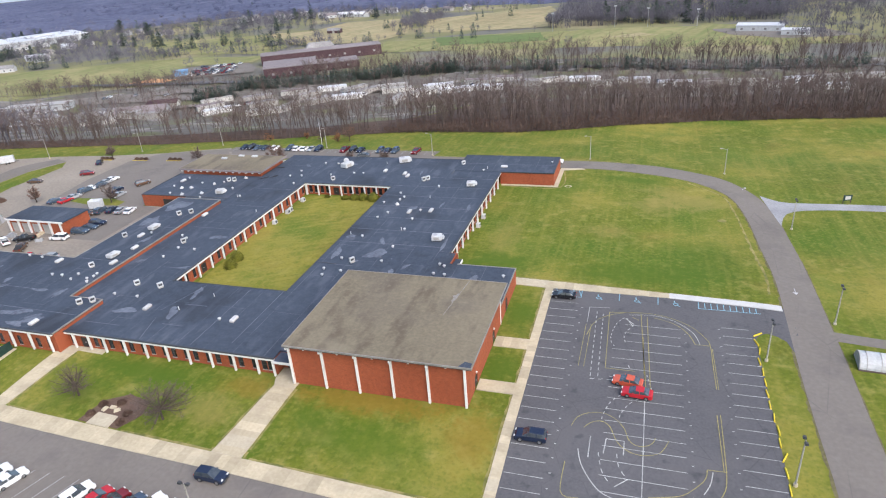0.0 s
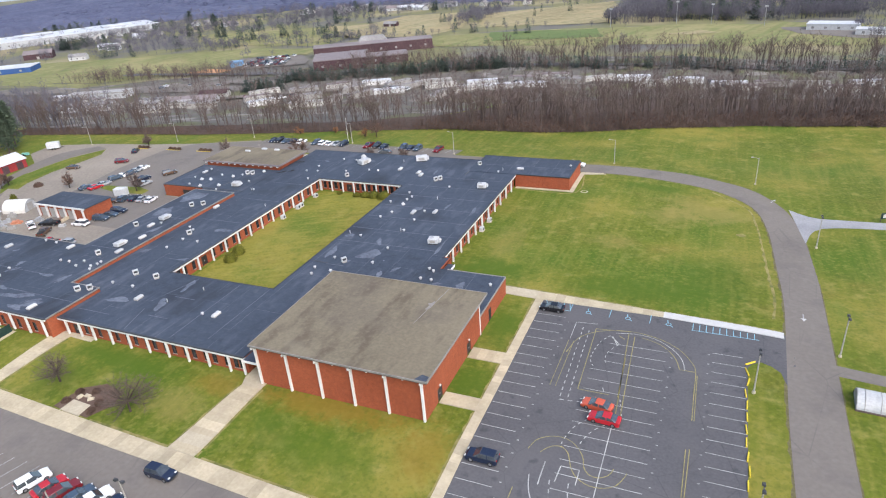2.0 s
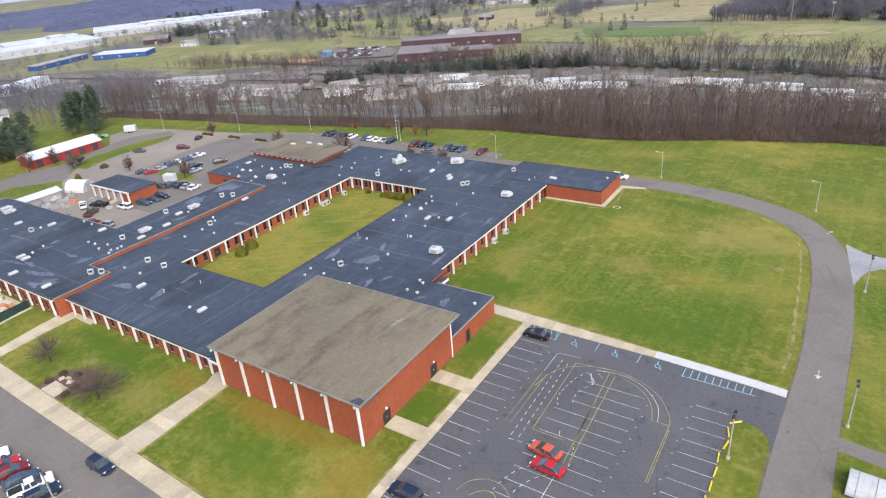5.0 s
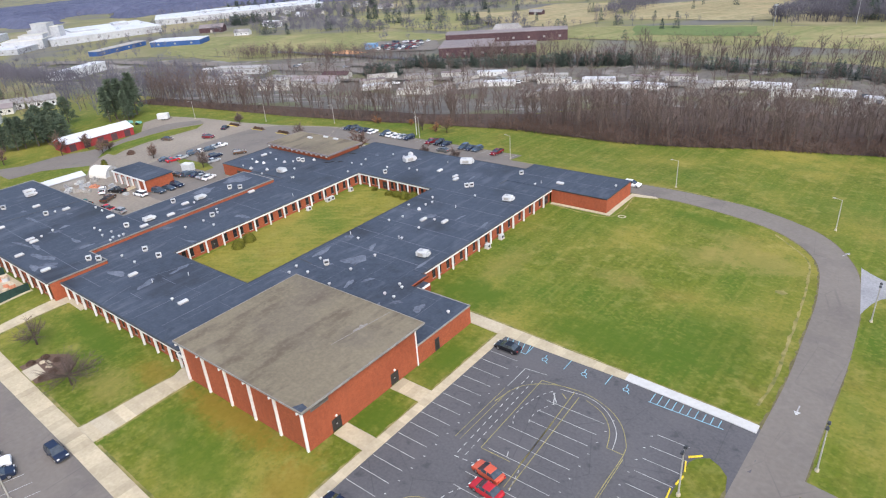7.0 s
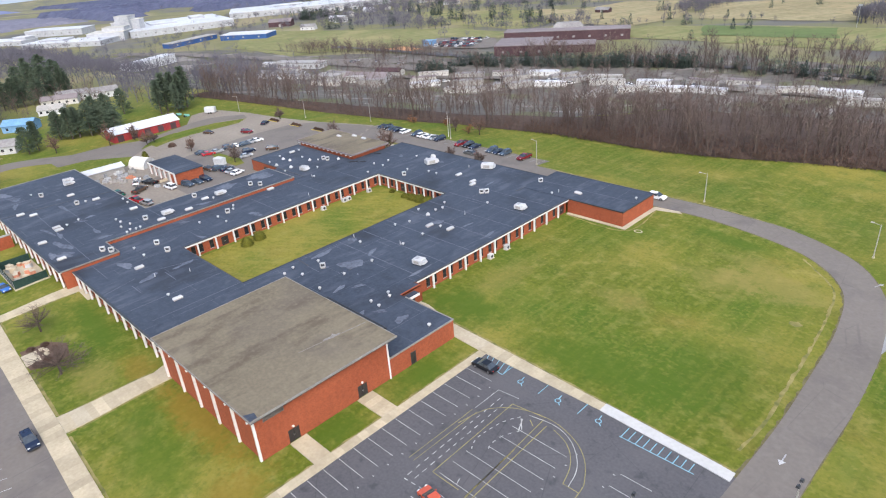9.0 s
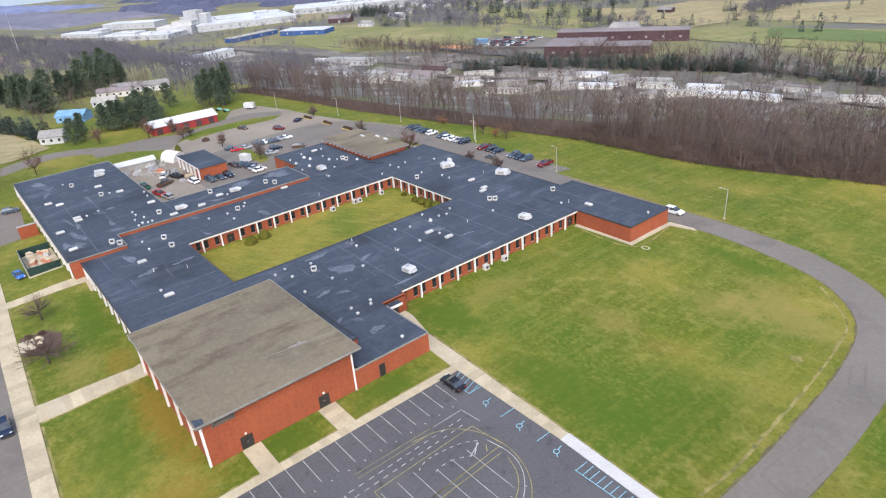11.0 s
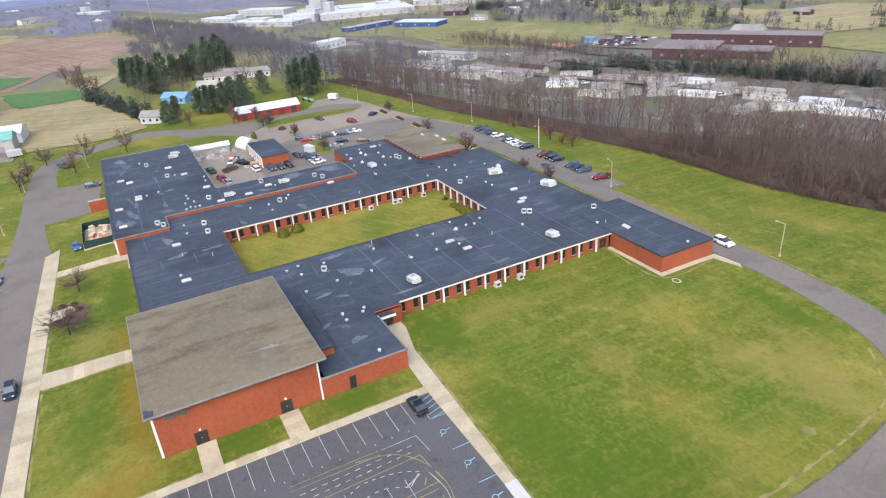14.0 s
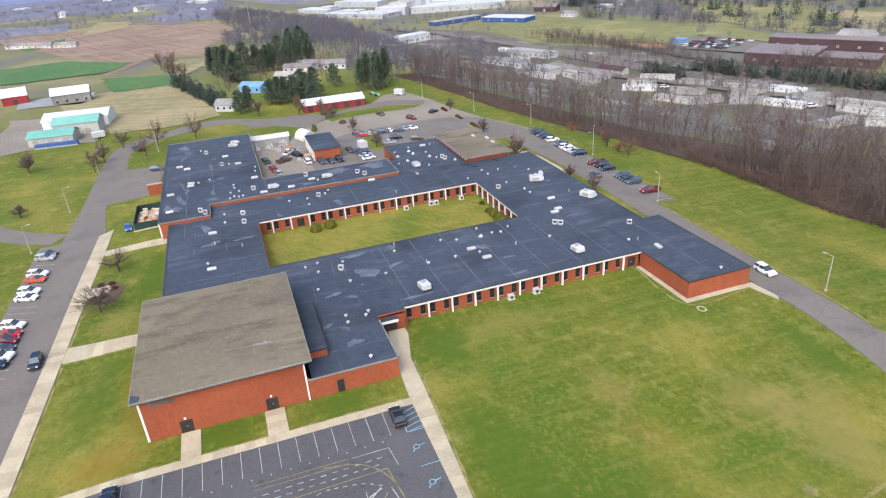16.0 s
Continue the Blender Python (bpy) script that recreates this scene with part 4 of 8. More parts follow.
for x0, y0, x1, y1, z in ((-30.2, 27.0, -30.2, 40.2, H + 0.09), (-29.5, 94.0, -29.5, 97.3, H + 0.1), (-129.6, -0.8, -127.8, 16.6, HR + 0.06), (-127.8, 16.6, -125.0, 26.6, HR + 0.06), (-98.4, 68.6, -97.6, 73.7, H + 0.1), (-44.0, 35.9, -39.0, 35.6, H + 0.06)):
    seam(x0, y0, x1, y1, z, 0.3, "trim", "expansion_joint")


def roof_repair(x, y, w, h, turn, z, seed):
    """An irregular pale patch of coating."""
    r = random.Random(seed)
    n, c, sn = 26, math.cos(radians(turn)), math.sin(radians(turn))
    pts, ph = [], [r.uniform(0, 6.28) for _ in range(3)]
    for k in range(n):
        a = 2 * math.pi * k / n
        q = 0.8 + 0.16 * math.sin(2 * a + ph[0]) + 0.13 * math.sin(3 * a + ph[1]) + 0.1 * math.sin(5 * a + ph[2]) + r.uniform(-0.06, 0.06)
        u, v = w * q * math.cos(a) / 2, h * q * math.sin(a) / 2
        pts.append((x + u * c - v * sn, y + u * sn + v * c))
    part("roof_patch", Shape().prism(pts, z - 0.02, z + 0.016 + 0.0004 * (seed % 20)), M["pale_patch"], school, "pale irregular repair coat")


for k, (x, y, w, h, a) in enumerate(((-150.9, 4.4, 9, 3.2, 10), (-144.2, 5.6, 7, 2.4, 25), (-137, 4.2, 6, 1.6, -15), (-108.2, 4.3, 8, 1.2, 8), (-103.0, 5.6, 5, 1.4, 0), (-95.5, 4.0, 9, 2.4, 12), (-89.2, 2.6, 6, 3.2, 30), (-91.4, 0.4, 5, 1.8, 0), (-108.6, 12.4, 4, 1.6, 60), (-97.8, 12.6, 6, 1.1, 5), (-92.3, 12.2, 5, 1.6, 90), (-123.4, 12.6, 7, 1.4, 0), (-109.8, 15.2, 2.6, 1.8, 80), (-98.4, 59.6, 7, 8.5, 0), (-98.7, 48.6, 5, 9, 10), (-91.9, 38.6, 4, 2.2, 70), (-118.0, 20.0, 2.4, 1.0, 40), (-132.0, 14.0, 2.6, 1.2, 0))):
    roof_repair(x, y, w, h, a, HR, 500 + k)
for k, (x, y, w, h, a) in enumerate(((-73.4, 10.0, 7, 2.2, 20), (-75.2, 44.2, 5, 2.4, 15), (-62.9, 11.0, 2.0, 6.0, 15), (-62.8, 18.8, 1.6, 5.5, 10), (-86.2, 29.8, 3.2, 1.4, 60), (-73.5, 28.4, 3.0, 1.3, 20), (-41.3, 40.8, 2.0, 6.5, 10), (-32.1, 41.6, 6.5, 4.6, 30), (-33.2, 37.6, 5.4, 2.2, -10), (-26.2, 38.0, 1.2, 6.0, 40), (-41.7, 49.6, 3.2, 2.0, 0), (-33.1, 48.2, 1.4, 4.6, 20), (-32.7, 67.9, 2.8, 4.2, 0), (-18.2, 48.4, 0.9, 8.0, 0), (-18.1, 69.6, 1.2, 6.0, 0), (-66.0, 98.0, 2.0, 5.0, 40), (-63.0, 100.4, 2.4, 1.4, 0), (-39.0, 94.6, 0.8, 4.6, 10), (-78.0, 97.6, 1.4, 3.0, 60), (-25.6, 71.0, 0.9, 4.5, 0))):
    roof_repair(x, y, w, h, a, H, 540 + k)
for k, (x, y, w, h, a) in enumerate(((-25.4, 33.4, 1.2, 4.6, 20), (-23.2, 36.4, 1.0, 3.6, -20), (-12.4, 33.0, 3.0, 1.4, 30), (-7.4, 33.6, 2.4, 3.2, 0), (-14.5, 30.2, 1.0, 3.2, 30))):
    roof_repair(x, y, w, h, a, 3.84, 570 + k)

# gym
wall(-30.4, 0.0, -0.0, 0.35, 7.75, base=-0.8)
wall(-30.4, 23.9, 0.0, 24.25, 7.75)
wall(-30.4, 0.35, -30.05, 23.9, 7.75)
s, at = Shape(), 0.35
for lo, hi in ((4.55, 6.45), (17.4, 19.3)):
    s.box(-0.35, at, -0.6, 0.0, lo, 7.75)
    s.box(-0.35, lo, 2.3, 0.0, hi, 7.75)
    at = hi
    d = part("door", Shape().box(-0.03, 0, 0, 0.03, 0.93, 2.25).box(-0.03, 0.97, 0, 0.03, 1.9, 2.25), M["door"], school, "dark steel double door", at=pose(-0.12, lo, 0.03))
    part("handle", Shape().box(0.03, 0.84, 0.95, 0.1, 0.88, 1.2), M["steel"], d)
    part("handle", Shape().box(0.03, 1.02, 0.95, 0.1, 1.06, 1.2), M["steel"], d)
    part("door_lamp", Shape().box(0.0, lo + 0.8, 2.6, 0.22, lo + 1.1, 2.85), M["white"], school)
s.box(-0.35, at, -0.6, 0.0, 23.9, 7.75)
part("wall", s, M["brick"], school)
d = part("door", Shape().box(-0.02, 0, 0, 0.05, 0.95, 2.3), M["door"], school, "single dark steel door", at=pose(0.0, 28.9, 0.05))
part("door_frame", Shape().box(-0.01, -0.1, 0, 0.08, 0.0, 2.4).box(-0.01, 0.95, 0, 0.08, 1.05, 2.4).box(-0.01, 0, 2.3, 0.08, 0.95, 2.4), M["trim"], d)
gr = Shape()
for k in range(8):
    gr.box(0.0, 1.4, 6.22 + k * 0.09, 0.06, 4.6, 6.27 + k * 0.09)
part("vent_grille", gr.box(0.0, 1.3, 6.15, 0.05, 1.4, 6.98).box(0, 4.6, 6.15, 0.05, 4.7, 6.98).box(0, 2.95, 6.15, 0.05, 3.05, 6.98).box(0.0, 1.4, 6.2, 0.02, 4.6, 6.95), M["grille"], school, "grey louvred vent grille")
part("roof", Shape().box(-30.7, -0.95, 8.0, 1.15, 25.3, 8.3), M["taupe_roof"], school, "taupe gravel-covered flat gym roof")
for q in ((-30.8, -1.05, 8.02, 1.25, -0.95, 8.35), (-30.8, 25.3, 8.02, 1.25, 25.4, 8.35), (-30.8, -0.95, 8.02, -30.7, 25.3, 8.35), (1.15, -0.95, 8.02, 1.25, 25.3, 8.35)):
    part("roof_edge", Shape().box(*q), M["edge_metal"], school, "thin weathered metal roof edge")
part("roof_patch", Shape().prism([(-0.9, -0.85), (1.0, -0.85), (1.0, 0.3), (-0.2, 0.5)], 8.3, 8.315), M["membrane"], school, "dark blue-grey repair patch")
part("stain", Shape().prism([(-7.3, 17.4), (-7.0, 17.0), (-6.5, 18.1), (-6.4, 19.4), (-6.7, 20.3), (-7.0, 19.4), (-7.5, 19.2), (-7.1, 18.5)], 8.3, 8.306), M["pale_stain"], school, "pale bluish stain on the gym roof")
part("stain", Shape().prism([(-5.9, 24.8), (-5.78, 24.8), (-7.3, 12.5), (-7.4, 12.5)], 8.3, 8.309), M["pale_stain"], school)
part("soffit", Shape().box(-30.6, -0.85, 7.76, 1.05, 25.2, 7.94), M["trim"], school, "dark eaves under the gym roof")
gp = Shape().box(-0.17, -0.34, -0.8, 0.17, 0.0, 7.75).mesh("pier", M["white"])
bracket = Shape().box(-0.12, -0.6, 7.42, 0.12, 0.0, 7.75).mesh("bracket", M["white"])
for k in range(6):
    part("pier", gp, None, school, at=pose(-30.3 + 6.022 * k, -0.002, 0))
for k in range(11):
    part("bracket", bracket, None, school, at=pose(-30.3 + 3.03 * k, -0.42 if k % 2 == 0 else 0.0, 0))
part("fascia", Shape().box(-30.6, -0.1, 7.45, 0.25, -0.004, 7.72), M["white"], school, "white beam under the gym's eaves")
part("pier", Shape().box(0.0, 23.97, -0.6, 0.1, 24.23, 7.6), M["white"], school)
part("flashing", Shape().box(-0.3, 24.3, 3.92, 0.02, 24.5, 4.05), M["grey_trim"], school)
# entrance between wing and gym
part("canopy", Shape().box(-34.5, 0.75, 3.0, -30.5, 3.58, 3.3), M["membrane"], school)
part("fascia", Shape().box(-34.5, 0.62, 2.95, -30.5, 0.74, 3.4), M["white"], school, "white entrance fascia beside the gym")
d = part("door", Shape().box(-33.6, 3.5, 0, -31.6, 3.58, 2.3), M["door"], school, "dark entrance doors")
part("handle", Shape().box(-32.68, 3.42, 0.9, -32.62, 3.5, 1.3), M["steel"], d)
# hall with a gravel roof at the back
wall(-117.3, 87.0, -88.9, 87.4, 4.9)
wall(-117.3, 99.9, -88.9, 100.3, 4.9, base=-1.5)
wall(-117.3, 87.4, -116.9, 99.9, 4.9, base=-1.5)
wall(-89.3, 87.4, -88.9, 99.9, 4.9)
part("roof", Shape().box(-118.2, 86.1, 4.95, -88.0, 101.2, 5.4), M["taupe_roof"], school, "brown gravel-covered roof of the rear hall")
for q in ((-118.3, 86.0, 4.9, -87.9, 86.12, 5.46), (-118.3, 101.18, 4.9, -87.9, 101.3, 5.46), (-118.3, 86.12, 4.9, -118.18, 101.18, 5.46), (-88.02, 86.12, 4.9, -87.9, 101.18, 5.46)):
    part("roof_edge", Shape().box(*q), M["brown_roof"], school)
tip = Shape().box(-0.2, -0.42, 4.55, 0.2, 0.5, 4.92).mesh("bracket", M["white"])
for k in range(13):
    part("bracket", tip, None, school, at=pose(-117.2 + 2.35 * k, 86.5, 0))
for k in range(7):
    part("bracket", tip, None, school, at=pose(-117.7, 87.8 + 2.0 * k, 0, 0, 0, -90))


# ---- things on the roofs ----
def roof_vent():
    t = thing("roof_vent", "small white round vent cap on the dark roof", "roof vent", group="roof vents")
    part("curb", Shape().box(-0.24, -0.24, 0, 0.24, 0.24, 0.12), M["membrane"], t)
    part("drum", Shape().tube((0, 0, 0.12), (0, 0, 0.5), 0.22, 0.2, 10), M["steel"], t)
    part("cap", Shape().tube((0, 0, 0.45), (0, 0, 0.58), 0.36, 0.36, 12).dome((0, 0, 0.58), 0.36, 0.18, 12, 3), M["unit"], t, "white domed cap")
    return t


def pipe_vent():
    t = thing("vent_pipe", "thin pale vent pipe standing on the roof", "vent pipe", group="vent pipes")
    part("pipe", Shape().tube((0, 0, 0), (0, 0, 0.9), 0.09, 0.09, 8), M["unit"], t)
    part("collar", Shape().tube((0, 0, 0), (0, 0, 0.12), 0.2, 0.12, 8), M["trim"], t)
    return t


def skylight_box():
    t = thing("roof_hatch", "long low white curb box on the roof", "roof hatch", group="roof hatches")
    part("curb", Shape().box(-0.95, -0.4, 0, 0.95, 0.4, 0.28), M["grey_trim"], t)
    part("lid", Shape().frustum(-1.0, -0.45, 0.28, 1.0, 0.45, 0.55, 0.16), M["unit"], t, "white bevelled lid")
    return t


def hood_vent():
    t = thing("hood_vent", "white hooded exhaust with a dark mouth", "exhaust hood", group="exhaust hoods")
    part("base", Shape().box(-0.5, -0.6, 0, 0.5, 0.6, 0.3), M["grey_trim"], t)
    part("hood", Shape().box(-0.35, -0.72, 0.3, 0.35, -0.52, 1.45).box(-0.35, 0.52, 0.3, 0.35, 0.72, 1.45).box(-0.35, -0.52, 1.22, 0.35, 0.52, 1.45).box(-0.35, -0.52, 0.3, 0.35, 0.52, 0.5), M["unit"], t)
    # Added dark block stands in for the shade of the open mouth.
    part("screen", Shape().box(-0.2, -0.51, 0.51, 0.2, 0.51, 1.21), M["trim"], t, "dark block for the shade inside the hood")
    return t


def rooftop_unit(sx=2.3, sy=1.9, sz=1.25):
    t = thing("rooftop_unit", "large white air-handling unit on a roof curb", "rooftop unit", group="rooftop units")
    a, b = sx / 2, sy / 2
    part("curb", Shape().box(-a * 0.9, -b * 0.9, 0, a * 0.9, b * 0.9, 0.3), M["trim"], t)
    part("body", Shape().box(-a, -b, 0.3, a, b, sz).frustum(-a, -b, sz, a, b, sz + 0.12, 0.15), M["unit"], t)
    part("intake_hood", Shape().frustum(a, -b * 0.8, 0.5, a + 0.55, b * 0.8, sz * 0.85, 0.12), M["unit"], t)
    part("fan_guard", Shape().tube((-a * 0.35, 0, sz + 0.12), (-a * 0.35, 0, sz + 0.22), b * 0.55, b * 0.55, 14), M["steel"], t, "round grey fan guard")
    part("service_panel", Shape().box(-a * 0.6, -b - 0.03, 0.45, a * 0.5, -b - 0.003, sz * 0.85), M["grey_trim"], t)
    return t


def scatter(made, spots, z, turn=None):
    first = True
    for k, (x, y) in enumerate(spots):
        m = pose(x, y, z, 0, 0, turn if turn is not None else (k * 67) % 360)
        if first:
            made.matrix_basis = m @ Matrix.Diagonal((*made.scale, 1))
            first = False
        else:
            copy_thing(made, m)


rv, pv = roof_vent(), pipe_vent()
rv.scale = (0.9, 0.9, 0.9)
cowl = thing("vent_cowl", "large white conical vent cowl on the roof", "vent cowl", group="vent cowls")
cowl.scale = (0.66, 0.66, 0.66)
part("curb", Shape().box(-0.55, -0.55, 0, 0.55, 0.55, 0.3), M["grey_trim"], cowl)
part("cowl", Shape().frustum(-0.7, -0.7, 0.3, 0.7, 0.7, 0.75, 0.25).tube((0, 0, 0.75), (0, 0, 1.1), 0.42, 0.3, 10), M["unit"], cowl)
scatter(cowl, [(-108.3, 74.0), (-105.3, 74.5), (-99.8, 78.3), (-104.7, 69.2), (-99.0, 70.8), (-92.6, 84.2), (-37.4, 69.7)], H)
for k, pts in enumerate(([(-88.6, 84.0), (-87.2, 84.3), (-85.6, 86.4), (-86.2, 86.9), (-87.4, 85.4)], [(-85.3, 85.8), (-83.9, 86.9), (-83.4, 88.2), (-84.4, 88.0)], [(-88.2, 94.3), (-85.4, 95.1), (-85.5, 95.9), (-87.8, 95.2)])):
    part("roof_patch", Shape().prism(pts, H, H + 0.02 + 0.003 * k), M["tyre"], school, "black tar patch")
# round caps on the wings, on the link beside the gym, on the rear wing and on the taller west block
scatter(rv, [(-80.3, 14.9), (-74.4, 14.8), (-51.4, 10.2), (-84.8, 43.2), (-82.6, 42.0), (-81.1, 36.8), (-76.4, 36.6), (-38.7, 49.5), (-29.3, 45.1), (-38.7, 37.9), (-40.5, 32.7), (-36.3, 32.2), (-39.6, 30.0), (-39.3, 60.6), (-37.8, 63.9), (-41.4, 70.3), (-37.7, 72.6), (-37.2, 74.6), (-39.2, 77.3), (-29.8, 66.3), (-30.1, 60.8), (-29.9, 54.6), (-30.1, 83.4)], H)
scatter(copy_thing(rv, pose(-16, 34, 3.84)), [(-29.0, 37.5), (-28.2, 30.8), (-16.1, 33.9), (-13.7, 33.8), (-16.0, 38.1), (-14.8, 37.4), (-1.7, 35.1)], 3.84)
scatter(copy_thing(rv, pose(-76, 87, H)), [(-111.6, 82.2), (-104.2, 78.5), (-97.4, 79.8), (-91.4, 75.3), (-109.0, 69.4), (-97.1, 67.4), (-85.4, 69.8), (-111.7, 74.9), (-78.9, 87.3), (-75.2, 87.7), (-74.4, 81.2), (-77.4, 91.8), (-72.8, 99.4), (-68.3, 99.4), (-66.2, 89.4), (-59.5, 91.6), (-56.5, 91.7), (-81.6, 32.0), (-20.8, 97.7)], H)
scatter(copy_thing(rv, pose(-110, 7, HR)), [(-142.9, 9.9), (-122.3, 18.3), (-109.2, 12.1), (-107.9, 8.9), (-100.4, 18.5), (-97.7, 18.6), (-94.1, 17.4), (-94.2, 19.7), (-90.4, 18.2), (-89.3, 17.0), (-89.7, 19.4), (-89.8, 20.5), (-114.8, 25.8), (-110.7, 25.5), (-92.7, 41.8)], HR)
scatter(pv, [(-30.0, 75.0), (-44.1 + 2, 50.4), (-30.6, 54.4), (-86.0, 69.5), (-52.4, 101.0), (-20.0, 99.5), (-62.0, 12.0), (-58.0, 30.0 - 12.0), (-74.0, 60.0)], H)
hb = skylight_box()
scatter(hb, [(-69.3, 11.6), (-48.7, 10.9), (-50.6, 94.8), (-43.7, 93.0), (-42.2, 91.3), (-32.5, 65.4), (-27.2, 66.9), (-87.6, 56.4), (-112.3, 80.0)], H, 90)
scatter(copy_thing(hb, pose(-88.2, 0.6, HR)), [(-124.4, 5.5), (-127.9, 3.2), (-109.0, 6.7), (-106.7, 6.6), (-101.3, 1.2), (-87.3, 1.3), (-104.9, 24.8), (-132.4, 17.5), (-122.0, 21.0), (-90.5, 26.2), (-91.1, 33.9), (-94.7, 40.3)], HR, 90)
for x, y in ((-98.4, 99.4), (-103.6, 99.6), (-108.2, 96.6)):
    copy_thing(hb, pose(x, y, 5.4))
copy_thing(hb, pose(-15.4, 101.4, 3.74, 0, 0, 0))
copy_thing(rv, pose(-1.9, 106.0, 3.74))
hv = hood_vent()
hv.scale = (0.8, 0.8, 0.8)
scatter(hv, [(-78.5, 19.6), (-72.4, 19.5), (-82.1, 40.1), (-35.8, 37.0), (-63.8, 85.9), (-36.1, 88.0), (-35.2, 89.0), (-28.3, 103.0), (-96.8, 81.5), (-95.1, 81.8)], H, -35)
scatter(copy_thing(hv, pose(-86.0, 8.7, HR)), [(-139.3, 11.7), (-122.8, 16.2), (-94.3, 23.7), (-83.7, 9.2), (-81.5, 10.4), (-98.6, 39.2), (-93.5, 53.7), (-90.9, 55.3)], HR, -35)
ru = rooftop_unit()
scatter(ru, [(-20.5, 50.6), (-21.4, 85.4), (-93.2, 71.8)], H, 10)
big = rooftop_unit(3.4, 2.2, 1.5)
big.matrix_basis = pose(-47.5, 103.6, H, 0, 0, 25)
copy_thing(big, pose(-64.4, 97.4, H, 0, 0, 70))
sp = rooftop_unit(2.6, 1.6, 1.0)
scatter(sp, [(-93.0, 28.9), (-94.2, 44.6), (-143.4, 20.4), (-147.0, 21.3)], HR, 85)
dish = thing("satellite_dish", "white satellite dish on a short mast", "satellite dish", at=pose(-65.5, 99.4, H, 0, 0, 30) @ Matrix.Diagonal((0.75, 0.75, 0.75, 1)))
s = Shape()
for j in range(4):
    for k in range(16):
        r0, r1 = j * 0.28, (j + 1) * 0.28
        a0, a1 = 2 * math.pi * k / 16, 2 * math.pi * (k + 1) / 16
        s.face(*[(r * math.cos(a), 0.25 * r * r, 1.9 + r * math.sin(a)) for r, a in ((r0, a0), (r0, a1), (r1, a1), (r1, a0))])
        s.face(*[(r * math.cos(a), 0.25 * r * r + 0.04, 1.9 + r * math.sin(a)) for r, a in ((r0, a0), (r1, a0), (r1, a1), (r0, a1))])
part("reflector", s, M["unit"], dish)
part("mast", Shape().tube((0, 0.1, 0), (0, 0.1, 1.9), 0.06, 0.06, 8), M["steel"], dish)
part("feed_arm", Shape().tube((0, 0, 1.0), (0, -0.8, 1.9), 0.03, 0.03, 6), M["steel"], dish)


def wall_unit():
    t = thing("air_conditioner", "white condenser unit standing by the brick wall", "air conditioner", group="wall air conditioners")
    part("case", Shape().box(-0.6, -0.45, 0.12, 0.6, 0.45, 1.05), M["unit"], t)
    part("fan_grille", Shape().tube((0, -0.45, 0.6), (0, -0.5, 0.6), 0.36, 0.36, 14), M["trim"], t)
    part("pad", Shape().box(-0.75, -0.6, -0.2, 0.75, 0.6, 0.12), M["concrete"], t)
    return t


wu = wall_unit()
wu.matrix_basis = pose(-14.9, 66.7, 0, 0, 0, 90)
for x, y in ((-14.9, 72.3), (-69.9, 61.3), (-69.9, 68.4), (-69.9, 69.9), (-69.9, 77.3)):
    copy_thing(wu, pose(x, y, gz(x, y), 0, 0, 90))


# ---- vehicles ----
def loft(profile, half, tumble, base, edge=0.07):
    """A body from a side outline (length, height), narrower towards the top, with chamfered flanks."""
    s, n = Shape(), len(profile)
    cx = sum(p[0] for p in profile) / n
    cz = sum(p[1] for p in profile) / n
    for side, shrink in ((-1.0, 0.94), (-1.0, 1.0), (1.0, 1.0), (1.0, 0.94)):
        for x, z in profile:
            w = half - tumble * max(0.0, z - base) - (0.0 if shrink < 1 else edge)
            s.v.append((cx + (x - cx) * shrink, side * w, cz + (z - cz) * shrink))
    for k in range(3):
        for i in range(n):
            j = (i + 1) % n
            s.f.append((k * n + i, k * n + j, (k + 1) * n + j, (k + 1) * n + i))
    s.f.append(tuple(range(n))[::-1])
    s.f.append(tuple(3 * n + i for i in range(n)))
    return s


